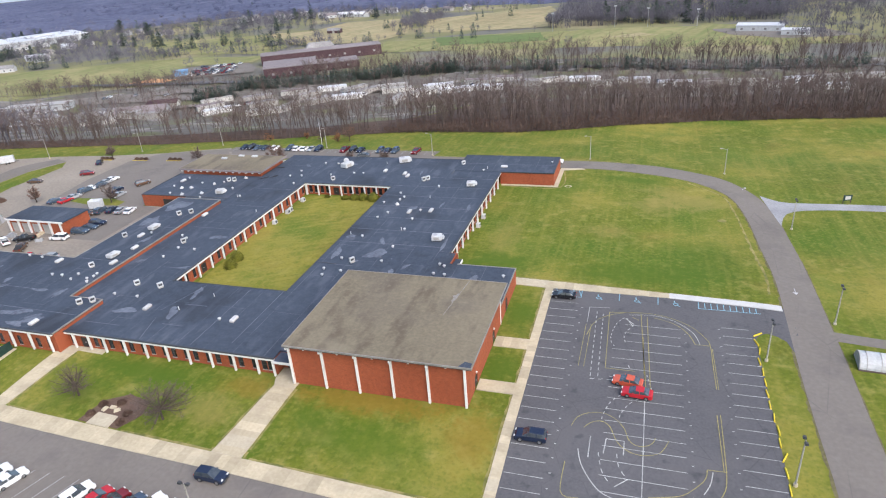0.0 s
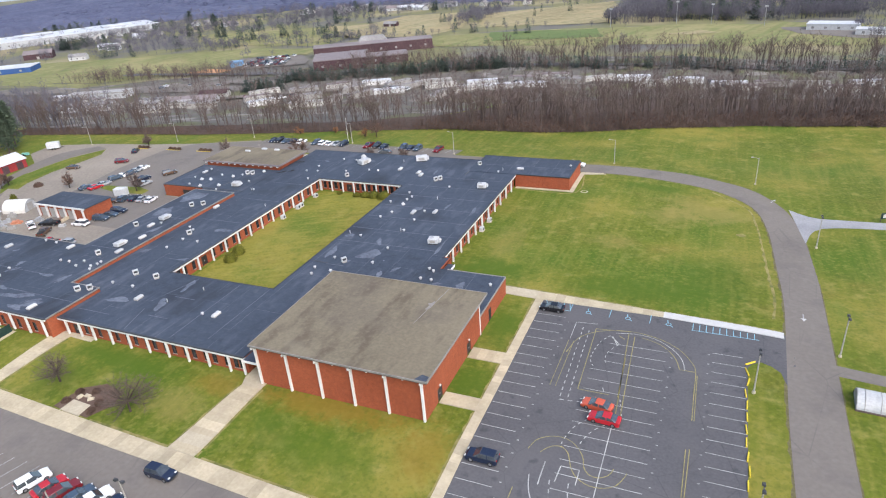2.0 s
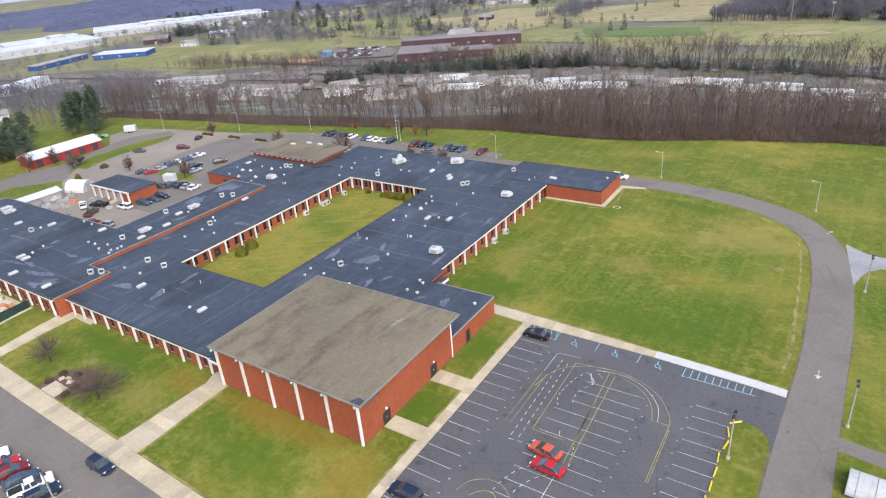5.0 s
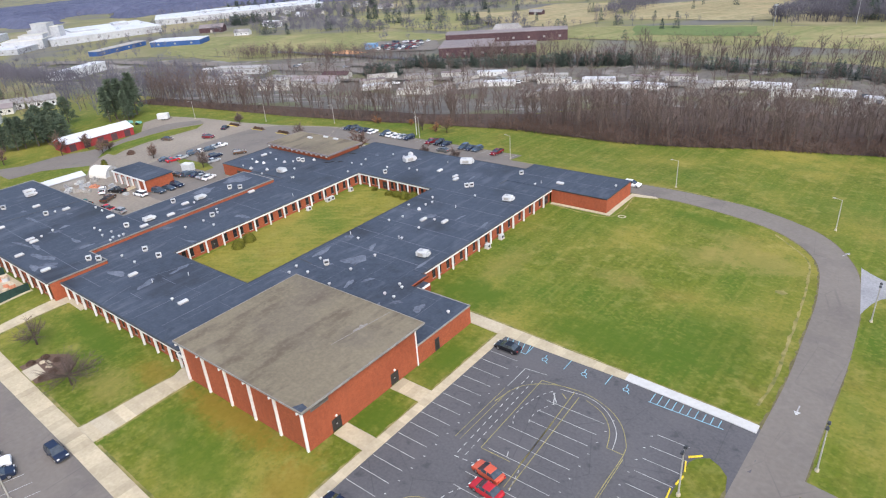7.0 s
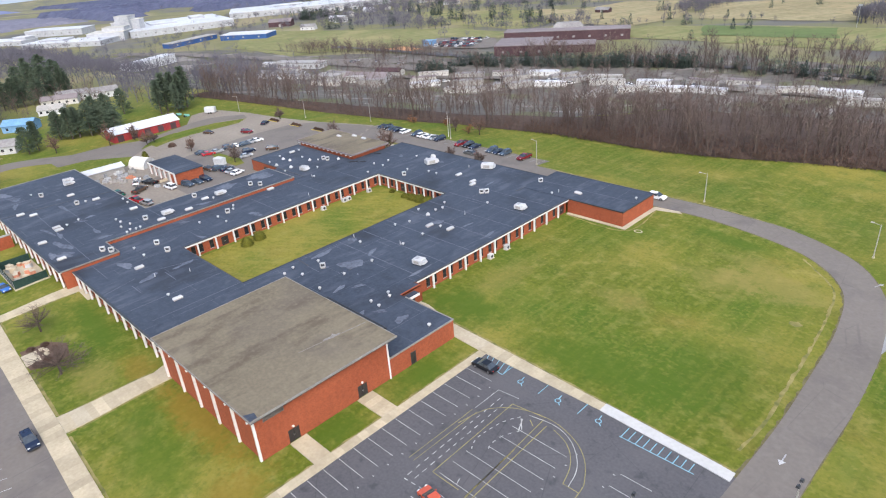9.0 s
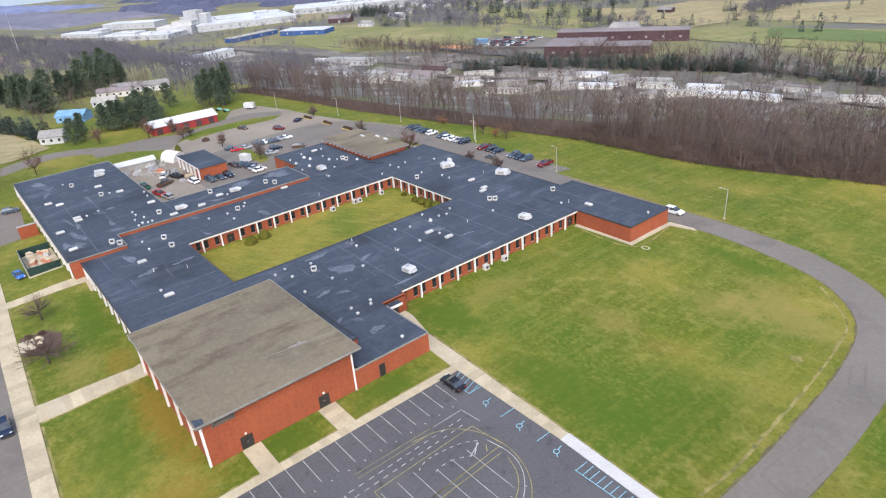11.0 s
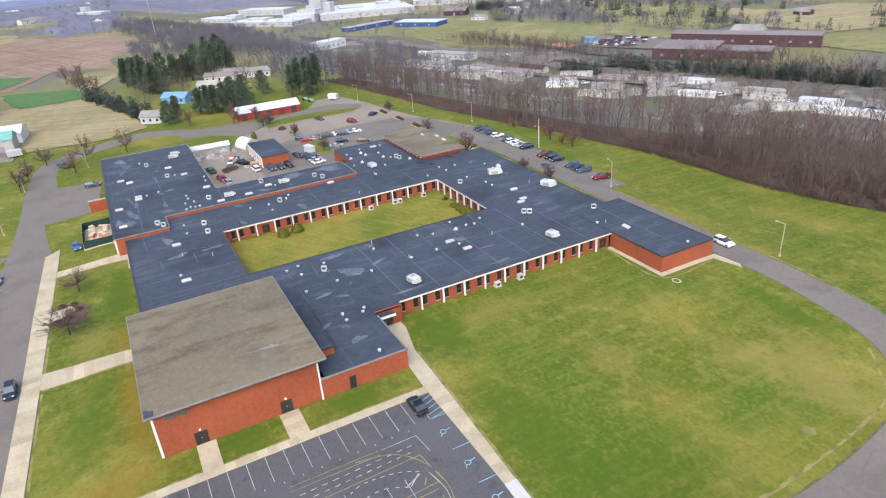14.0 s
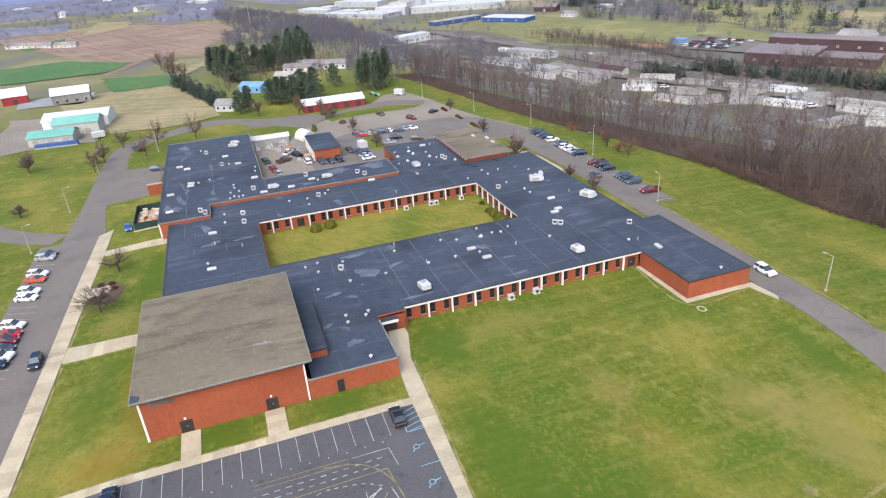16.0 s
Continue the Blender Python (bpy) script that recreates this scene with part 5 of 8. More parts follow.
KINDS = {
    "sedan": dict(half=0.9, wheels=(-1.4, 1.42), r=0.33, end=(-2.36, 2.36), lamp=0.68,
                  body=[(-2.36, 0.42), (-2.36, 0.84), (-2.2, 0.98), (-1.3, 1.0), (0.95, 0.97), (2.0, 0.84), (2.3, 0.68), (2.36, 0.4), (2.2, 0.24), (-2.2, 0.24)],
                  cabin=[(-1.85, 0.96), (-1.15, 1.38), (0.3, 1.42), (1.2, 0.95)], top=(-1.05, 0.22, 1.43)),
    "suv": dict(half=0.94, wheels=(-1.4, 1.42), r=0.37, end=(-2.32, 2.34), lamp=0.85,
                body=[(-2.32, 0.5), (-2.34, 0.95), (-2.25, 1.08), (-1.3, 1.1), (1.0, 1.08), (2.0, 0.98), (2.3, 0.8), (2.34, 0.45), (2.2, 0.3), (-2.2, 0.3)],
                cabin=[(-2.25, 1.06), (-2.0, 1.62), (0.15, 1.68), (1.15, 1.05)], top=(-1.98, 0.1, 1.69)),
    "van": dict(half=0.97, wheels=(-1.5, 1.55), r=0.36, end=(-2.5, 2.55), lamp=0.85,
                body=[(-2.5, 0.45), (-2.52, 0.95), (-2.45, 1.1), (-1.3, 1.12), (1.4, 1.08), (2.3, 0.92), (2.5, 0.75), (2.55, 0.45), (2.4, 0.28), (-2.4, 0.28)],
                cabin=[(-2.45, 1.08), (-2.3, 1.72), (0.6, 1.75), (1.75, 1.02)], top=(-2.27, 0.55, 1.76)),
    "pickup": dict(half=0.97, wheels=(-1.75, 1.75), r=0.39, end=(-2.85, 2.85), lamp=0.95,
                   body=[(-2.85, 0.55), (-2.85, 1.15), (-2.7, 1.18), (-1.3, 1.18), (1.3, 1.15), (2.5, 1.08), (2.8, 0.9), (2.85, 0.5), (2.7, 0.38), (-2.7, 0.38)],
                   cabin=[(-0.85, 1.14), (-0.65, 1.74), (0.65, 1.78), (1.45, 1.12)], top=(-0.62, 0.6, 1.79)),
}
LOOK = {"black": "black", "navy": "dark navy blue", "grey": "mid-grey", "silver": "silver", "white": "white", "red": "bright red", "orange": "orange-red", "maroon": "dark maroon", "blue": "blue", "slate": "dark slate grey", "brown": "brown", "green": "dark green", "teal_green": "pale green"}
CAR_MESH = {}
for kind, k in KINDS.items():
    e0, e1 = k["end"]
    a, b, z = k["top"]
    hw = k["half"] - 0.35 * (z - k["cabin"][0][1]) - 0.02
    ms = CAR_MESH[kind] = {}
    ms["body"] = loft(k["body"], k["half"], 0.05, 0.6).mesh("body", M["tyre"])
    ms["glasshouse"] = loft(k["cabin"], k["half"] - 0.04, 0.3, k["cabin"][0][1], 0.03).mesh("glasshouse", M["car_glass"])
    ms["roof"] = Shape().frustum(a, -hw, z - 0.06, b, hw, z + 0.03, 0.06).mesh("roof", M["tyre"])
    p, q = k["cabin"], k["half"] - 0.02
    xm = (a + b) / 2
    ms["pillar"] = Shape().face((xm - 0.06, q, p[0][1] - 0.05), (xm + 0.06, q, p[0][1] - 0.05), (xm + 0.06, hw + 0.02, z), (xm - 0.06, hw + 0.02, z)).box(xm - 0.05, hw - 0.03, z - 0.08, xm + 0.05, hw + 0.015, z).mesh("pillar", M["tyre"])
    ms["tyre"] = Shape().tube((0, -0.11, 0), (0, 0.11, 0), k["r"], k["r"], 14).mesh("tyre", M["tyre"])
    ms["rim"] = Shape().tube((0, -0.125, 0), (0, 0.125, 0), k["r"] * 0.62, k["r"] * 0.62, 10).mesh("rim", M["rim"])
    ms["headlight"] = Shape().box(e1 - 0.16, -0.18, k["lamp"] - 0.07, e1 - 0.01, 0.18, k["lamp"] + 0.07).mesh("headlight", M["lamp_glass"])
    ms["tail_light"] = Shape().box(e0 - 0.01, -0.16, k["lamp"] + 0.04, e0 + 0.12, 0.16, k["lamp"] + 0.22).mesh("tail_light", M["lamp_red"])
    ms["mirror"] = Shape().box(b + 0.25, -0.09, p[3][1] + 0.05, b + 0.42, 0.09, p[3][1] + 0.2).mesh("mirror", M["tyre"])
    if kind == "pickup":
        ms["bed"] = Shape().box(-2.72, -0.78, 1.17, -1.0, 0.78, 1.2).mesh("bed", M["tyre"])
    ms["bumper"] = [Shape().box(e1 - 0.12, -0.7, 0.34, e1 + 0.04, 0.7, 0.5).mesh("bumper", M["trim"]), Shape().box(e0 - 0.04, -0.7, 0.36, e0 + 0.12, 0.7, 0.52).mesh("bumper", M["trim"])]


def vehicle(x, y, turn, kind, paint, where="parked on the asphalt", lift=0.0):
    k, ms = KINDS[kind], CAR_MESH[kind]
    word = {"sedan": "saloon car", "suv": "utility car", "van": "minivan", "pickup": "pickup truck"}[kind]
    t = thing({"sedan": "car", "suv": "suv", "van": "minivan", "pickup": "pickup_truck"}[kind], f"{LOOK[paint]} {word} {where}", "car" if kind != "pickup" else "truck", at=pose(x, y, gz(x, y) + 0.07 + lift, 0, 0, turn))

    def painted(name, at=None):
        ob = part(name, ms[name], None, t, at=at)
        ob.material_slots[0].link = "OBJECT"
        ob.material_slots[0].material = CAR_PAINT[paint]
        return ob
    painted("body")
    part("glasshouse", ms["glasshouse"], None, t, "dark tinted glass")
    painted("roof")
    painted("pillar")
    painted("pillar", Matrix.Diagonal((1, -1, 1, 1)))
    for sx in k["wheels"]:
        for sy in (-1, 1):
            wh = part("tyre", ms["tyre"], None, t, at=pose(sx, sy * (k["half"] - 0.09), k["r"]))
            part("rim", ms["rim"], None, wh)
    for sy in (-1, 1):
        part("headlight", ms["headlight"], None, t, at=pose(0, sy * (k["half"] - 0.28), 0))
        part("tail_light", ms["tail_light"], None, t, at=pose(0, sy * (k["half"] - 0.26), 0))
        painted("mirror", pose(0, sy * (k["half"] + 0.06), 0))
    if kind == "pickup":
        part("bed", ms["bed"], None, t)
    for me in ms["bumper"]:
        part("bumper", me, None, t)
    return t


lot = "parked between worn white lines"
vehicle(25.0, 8.0, 176, "sedan", "red", lot)
vehicle(23.5, 10.6, 172, "sedan", "orange", lot)
vehicle(10.6, -4.7, 180, "suv", "navy", lot)
vehicle(10.3, 35.9, 180, "sedan", "black", "parked beside blue hatching")
vehicle(-32.0, -21.6, 0, "suv", "navy", "standing on the front road")
for x, kind, paint in ((-85.6, "sedan", "grey"), (-83.0, "suv", "silver"), (-73.6, "suv", "white"), (-70.6, "sedan", "orange"), (-64.4, "suv", "white"), (-61.3, "sedan", "white"), (-49.0, "suv", "white"), (-45.6, "sedan", "red"), (-42.8, "suv", "maroon"), (-40.0, "sedan", "slate"), (-37.2, "pickup", "white"), (-34.3, "suv", "navy")):
    vehicle(x, -28.9, 72, kind, paint, "parked beside the front road")
for x, kind, paint in ((-120.4, "sedan", "navy"), (-117.6, "suv", "black"), (-114.8, "sedan", "slate"), (-111.7, "sedan", "navy"), (-107.6, "suv", "white"), (-101.2, "suv", "slate"), (-98.3, "suv", "white"), (-95.4, "sedan", "white"), (-92.4, "sedan", "silver"), (-89.5, "suv", "navy"), (-79.0, "pickup", "maroon"), (-75.8, "suv", "black"), (-72.8, "sedan", "navy"), (-65.2, "suv", "slate"), (-62.4, "sedan", "navy"), (-59.6, "suv", "slate"), (-51.8, "pickup", "maroon")):
    vehicle(x, 126.0, 268 if paint != "white" else 90, kind, paint, "parked along the north drive")
vehicle(-68.9, 119.4, 180, "sedan", "grey", "on the north drive")
vehicle(-2.5, 118.2, 0, "suv", "white", "on the drive behind the school")
back = "parked in the pale rear car park"
for x, y, a, kind, paint in ((-151.0, 66.5, 80, "sedan", "slate"), (-147.6, 67.4, 80, "sedan", "red"), (-147.4, 70.6, 80, "sedan", "silver"), (-147.9, 75.7, 80, "suv", "slate"), (-147.5, 78.5, 80, "sedan", "white"), (-146.6, 81.2, 80, "sedan", "slate"), (-147.0, 83.9, 80, "sedan", "silver"), (-146.9, 86.6, 80, "sedan", "white"), (-137.1, 77.5, 80, "suv", "navy"), (-133.0, 74.0, 80, "sedan", "silver"), (-132.3, 84.2, 60, "suv", "brown"), (-175.2, 81.6, 20, "sedan", "brown"), (-161.5, 90.9, 30, "suv", "maroon"), (-166.9, 102.3, 120, "sedan", "navy"), (-128.6, 61.4, 100, "suv", "slate"), (-125.4, 62.6, 100, "sedan", "navy"), (-122.2, 62.6, 100, "sedan", "silver"), (-119.0, 62.8, 100, "sedan", "white"), (-131.2, 59.0, 10, "sedan", "brown"), (-122.6, 47.6, 10, "suv", "slate"), (-122.2, 50.6, 10, "sedan", "slate"), (-122.0, 53.4, 10, "suv", "navy"), (-135.2, 41.0, 200, "pickup", "black"), (-139.5, 38.5, 150, "pickup", "white"), (-125.4, 43.2, 186, "van", "white"), (-133.4, 30.2, 190, "pickup", "green"), (-123.0, 31.6, 190, "pickup", "red"), (-117.9, 32.6, 190, "suv", "silver"), (-131.0, 36.0, 120, "pickup", "brown")):
    vehicle(x, y, a, kind, paint, back)
vehicle(-93.8, -10.6, 8, "sedan", "blue", "parked on grass by the refuse yard")
vehicle(-145.0, -5.2, 80, "suv", "slate", "parked at the loading apron")
vehicle(-178.0, -14.0, 30, "pickup", "slate", "on the service road")


def trailer_box(x, y, turn, length=6.0, label="white enclosed cargo trailer on the car park"):
    t = thing("cargo_trailer", label, "trailer", at=pose(x, y, gz(x, y) + 0.07, 0, 0, turn))
    part("box", Shape().box(-length / 2, -1.15, 0.55, length / 2, 1.15, 2.75).frustum(-length / 2, -1.15, 2.75, length / 2, 1.15, 2.9, 0.15), M["unit"], t)
    part("door", Shape().box(-length / 2 - 0.04, -1.0, 0.65, -length / 2 - 0.003, 1.0, 2.6), M["grey_trim"], t)
    part("tow_bar", Shape().box(length / 2, -0.07, 0.5, length / 2 + 1.3, 0.07, 0.62), M["trim"], t)
    for sx in (-0.5, 0.5):
        for sy in (-1, 1):
            part("tyre", Shape().tube((sx, sy * 1.08 - 0.1, 0.34), (sx, sy * 1.08 + 0.1, 0.34), 0.34, 0.34, 12), M["tyre"], t)
    return t


trailer_box(-132.0, 63.8, 15, 3.6)
trailer_box(-207.5, 99.2, 40, 4.6, "white box trailer beside the drive")
trailer_box(-208.0, -31.0, 100, 5.0, "white box trailer beside the workshop")


# ---- poles, signs, small outdoor things ----
def light_pole(x, y, turn, height=7.6, heads=1):
    t = thing("street_lamp", "weathered pale light pole beside the asphalt" if heads == 1 else "light pole with twin dark lamp heads", "light pole", at=pose(x, y, gz(x, y), 0, 0, turn), group="light poles")
    part("pole", Shape().tube((0, 0, -0.3), (0, 0, height), 0.13, 0.085, 10), M["pole"], t)
    part("footing", Shape().tube((0, 0, -0.4), (0, 0, 0.35), 0.3, 0.28, 12), M["concrete"], t)
    if heads == 1:
        part("arm", Shape().tube((0, 0, height - 0.15), (1.5, 0, height + 0.2), 0.06, 0.05, 8), M["pole"], t)
        part("lamp_head", Shape().frustum(1.3, -0.17, height + 0.1, 2.0, 0.17, height + 0.28, 0.06), M["pole"], t)
    else:
        part("crossbar", Shape().box(-0.6, -0.05, height - 0.1, 0.6, 0.05, height), M["trim"], t)
        for sx in (-0.6, 0.6):
            part("lamp_head", Shape().frustum(sx - 0.25, -0.22, height - 0.12, sx + 0.25, 0.22, height + 0.16, 0.05), M["trim"], t, "dark square lamp head")
    return t


for x, y, a, n in ((44.9, -5.8, 90, 2), (45.0, 21.2, 90, 2), (57.9, 35.3, 90, 2), (58.4, 80.4, 90, 2), (46.6, 117.6, 180, 1), (7.6, 123.4, 200, 1), (-45.0, 123.4, 180, 1), (-88.4, 130.4, 270, 1), (-133.4, 130.6, 270, 1), (-161.2, 118.2, 270, 1), (-195.0, 106.6, 270, 1), (-117.2, -28.6, 90, 1), (-156.4, -25.4, 90, 1), (-89.4, -33.5, 90, 1), (-37.0, -33.6, 90, 2), (-170.0, -6.0, 0, 1)):
    light_pole(x, y, a, 7.6, n)
light_pole(-28.7, -29.4, 0, 7.9, 2)
for x, y in ((-91.2, 132.2),):
    t = thing("flagpole", "slim white flagpole on the grass", "flagpole", at=pose(x, y, gz(x, y)))
    part("pole", Shape().tube((0, 0, -0.3), (0, 0, 9.0), 0.09, 0.05, 8), M["white"], t)
    part("finial", Shape().dome((0, 0, 9.0), 0.12, 0.16, 8, 3), M["steel"], t)

block = thing("parking_block", "yellow-painted concrete wheel stop at the kerb", "wheel stop", group="yellow wheel stops")
part("bar", Shape().frustum(-0.95, -0.11, 0, 0.95, 0.11, 0.22, 0.04), M["yellow"], block)
YB = [(44.6, 28.8, 40), (44.1, 26.3, 105), (44.3, 23.6, 80), (43.9, 20.7, 95), (44.1, 17.9, 88), (44.1, 15.2, 92), (44.0, 12.4, 95), (44.0, 9.7, 90), (44.2, 6.9, 85), (44.4, 4.2, 92), (44.2, 1.6, 90), (44.4, -1.2, 65), (44.2, -4.0, 95), (44.2, -6.8, 90), (44.2, -9.6, 88), (44.2, -12.4, 92)]
for i, (x, y, a) in enumerate(YB):
    m = pose(x, y, gz(x, y) + 0.04, 0, 0, a)
    if i:
        copy_thing(block, m)
    else:
        block.matrix_basis = m

sign = thing("notice_board", "green notice board on two posts by the gravel path", "sign", at=pose(74.0, 98.6, gz(74, 98.6), 0, 0, 20))
part("board", Shape().box(-1.1, -0.06, 0.9, 1.1, 0.06, 2.3), M["green_canvas"], sign)
part("face_panel", Shape().box(-0.7, -0.085, 1.15, 0.7, -0.063, 2.05), M["cream"], sign)
for sx in (-1.0, 1.0):
    part("post", Shape().box(sx - 0.07, 0.065, -0.3, sx + 0.07, 0.2, 2.4), M["bark"], sign)

hut = thing("greenhouse_tunnel", "long rounded white plastic tunnel shed on grass", "shed", at=pose(66.5, 23.0, gz(66, 23), 0, 0, -4))
s = Shape()
for k in range(10):
    a0, a1 = math.pi * k / 10, math.pi * (k + 1) / 10
    s.face((-8, -2.2 * math.cos(a0), 2.0 * math.sin(a0)), (8, -2.2 * math.cos(a0), 2.0 * math.sin(a0)), (8, -2.2 * math.cos(a1), 2.0 * math.sin(a1)), (-8, -2.2 * math.cos(a1), 2.0 * math.sin(a1)))
part("cover", s, M["unit"], hut)
for sx in (-8.0, 8.0):
    part("end_wall", Shape().prism([(2.2 * math.cos(math.pi * k / 10), 2.0 * math.sin(math.pi * k / 10)) for k in range(11)], -0.05, 0.05), M["grey_trim"], hut, at=pose(sx, 0, 0) @ Matrix(((0, 0, 1, 0), (1, 0, 0, 0), (0, 1, 0, 0), (0, 0, 0, 1))))
for sx in range(-7, 8, 2):
    rib = Shape()
    for k in range(10):
        a0, a1 = math.pi * k / 10, math.pi * (k + 1) / 10
        rib.tube((sx, -2.23 * math.cos(a0), 2.03 * math.sin(a0)), (sx, -2.23 * math.cos(a1), 2.03 * math.sin(a1)), 0.05, 0.05, 5)
    part("hoop", rib, M["grey_trim"], hut)
for sy in (-2.25, 2.25):
    part("base_rail", Shape().box(-8.1, sy - 0.08, -0.3, 8.1, sy + 0.08, 0.25), M["bark"], hut)

# refuse yard with a dark green screen
yard = thing("refuse_screen", "dark green screened enclosure for refuse", "enclosure", at=pose(-98.5, -5.4, gz(-98, -5)))
for q in ((-7.2, -3.4, 7.2, -3.28), (7.1, -3.28, 7.22, 3.6), (-7.2, -3.28, -7.08, 3.6)):
    part("screen", Shape().box(q[0], q[1], -0.2, q[2], q[3], 1.9), M["green_canvas"], yard)
for k in range(7):
    part("post", Shape().tube((-7.2 + 2.4 * k, -3.45, -0.3), (-7.2 + 2.4 * k, -3.45, 2.05), 0.05, 0.05, 6), M["steel"], yard)
rnd = random.Random(5)
for k in range(16):
    x, y = -104 + rnd.random() * 11, -7.6 + rnd.random() * 4.5
    t = thing("crate", "stacked crate of scrap boards in the refuse yard", "crate", at=pose(x, y, gz(x, y) + 0.1, 0, 0, rnd.random() * 90), group="refuse yard crates")
    sz = 0.5 + rnd.random() * 0.7
    part("box", Shape().frustum(-sz * 0.7, -sz * 0.5, 0, sz * 0.7, sz * 0.5, sz, 0.05), M["clutter_a" if k % 3 == 0 else "clutter_b" if k % 3 == 1 else "unit"], t)
    part("lid", Shape().box(-sz * 0.7, -sz * 0.5, sz, sz * 0.7, sz * 0.5, sz + 0.06), M["clutter_b"], t)
chim = thing("brick_pier", "short red-brick wall stub by the loading apron", "brick wall", at=pose(-119.2, -4.2, 0))
part("wall", Shape().box(-0.5, -2.2, -0.4, 0.5, 2.2, 3.2), M["brick"], chim)
part("coping", Shape().box(-0.6, -2.3, 3.2, 0.6, 2.3, 3.35), M["grey_trim"], chim)

# ---- outbuildings near the school ----
shed = thing("garage", "small brick garage with white piers and dark roof", "garage", at=pose(-135.6, 50.4, gz(-135, 50)))
for q in ((-9.8, -4.4, 9.8, -4.05), (-9.8, 4.05, 9.8, 4.4), (9.45, -4.05, 9.8, 4.05)):
    part("wall", Shape().box(q[0], q[1], -0.3, q[2], q[3], 3.75), M["brick"], shed)
part("wall", Shape().box(-9.8, -4.05, 2.9, -9.45, 4.05, 3.75), M["brick"], shed)
part("roof", Shape().box(-10.2, -4.9, 3.75, 10.1, 4.7, 4.05), M["membrane"], shed)
part("fascia", Shape().box(-10.3, -5.0, 3.6, 10.2, -4.9, 4.1), M["white"], shed)
for k in range(6):
    part("pier", Shape().box(-9.7 + 3.7 * k - 0.2, -4.85, -0.3, -9.7 + 3.7 * k + 0.2, -4.41, 3.6), M["white"], shed)
for k in range(4):
    part("garage_door", Shape().box(-8.9 + 3.7 * k, -4.47, 0.05, -6.4 + 3.7 * k, -4.41, 2.8), M["grey_trim"], shed)
for k in range(3):
    part("garage_door", Shape().box(-9.7, -3.9 + 2.7 * k, 0.05, -9.62, -1.5 + 2.7 * k, 2.8), M["grey_trim"], shed)


def gable(name, label, category, x, y, turn, lx, ly, eave, ridge, wall_mat, roof_mat, doors=0, windows=0, base=-1.0):
    t = thing(name, label, category, at=pose(x, y, gz(x, y), 0, 0, turn))
    a, b = lx / 2, ly / 2
    s = Shape().box(-a, -b, base, a, b, eave)
    for sx in (-a, a):
        s.face((sx, -b, eave), (sx, b, eave), (sx, 0, ridge))
    part("wall", s, M[wall_mat], t)
    for sgn in (-1, 1):
        y0, z0 = sgn * (b + 0.4), eave - 0.4 * (ridge - eave) / b
        pts = [(-a - 0.4, y0, z0), (a + 0.4, y0, z0), (a + 0.4, 0, ridge), (-a - 0.4, 0, ridge)]
        r = Shape().face(*[(p[0], p[1], p[2] + 0.05) for p in (pts if sgn < 0 else pts[::-1])])
        r.face(*[(p[0], p[1], p[2] + 0.25) for p in (pts if sgn < 0 else pts[::-1])])
        for i in range(4):
            p, q = pts[i], pts[(i + 1) % 4]
            r.face((p[0], p[1], p[2] + 0.05), (q[0], q[1], q[2] + 0.05), (q[0], q[1], q[2] + 0.25), (p[0], p[1], p[2] + 0.25))
        part("roof", r, M[roof_mat], t)
    for k in range(doors):
        c = -a + lx * (k + 0.5) / doors
        part("door", Shape().box(c - 1.2, -b - 0.06, 0, c + 1.2, -b - 0.003, min(2.6, eave - 0.4)), M["grey_trim" if wall_mat != "red_siding" else "maroon"], t)
    for k in range(windows):
        c = -a + lx * (k + 0.5) / windows
        for sgn in (-1, 1):
            wd = part("window", Shape().box(c - 0.5, sgn * (b + 0.03) - 0.03, 1.0, c + 0.5, sgn * (b + 0.03) + 0.03, min(2.1, eave - 0.2)), M["glass"], t)
            part("window_frame", Shape().box(c - 0.58, sgn * (b + 0.02) - 0.03, 0.9, c + 0.58, sgn * (b + 0.02) + 0.03, 1.0), M["white"], wd)
    return t


gable("barn", "long red barn with a pale metal roof", "barn", -202.0, 66.5, 90, 27, 9.5, 3.2, 5.0, "red_siding", "white_metal", 5)
gable("storage_shed", "long low white shed behind the school", "shed", -158.5, 33.5, 88, 15, 5, 2.2, 3.0, "grey_trim", "white_metal", 2)
q = thing("quonset_shed", "pale arched storage shed beside the garage", "shed", at=pose(-156.5, 47.5, gz(-156, 47), 0, 0, 20))
arch = Shape()
for k in range(12):
    t0, t1 = math.pi * k / 12, math.pi * (k + 1) / 12
    arch.face((-3.6, 3.1 * math.cos(t0), 3.3 * math.sin(t0)), (-3.6, 3.1 * math.cos(t1), 3.3 * math.sin(t1)), (3.6, 3.1 * math.cos(t1), 3.3 * math.sin(t1)), (3.6, 3.1 * math.cos(t0), 3.3 * math.sin(t0)))
part("roof", arch, M["cream"], q)
for sx in (-3.4, 3.4):
    part("end_wall", Shape().face(*[(sx, 3.0 * math.cos(math.pi * k / 12), 3.2 * math.sin(math.pi * k / 12)) for k in range(13)]), M["unit"], q)
part("door", Shape().box(3.41, -1.2, 0.0, 3.46, 1.2, 2.3), M["grey_trim"], q)
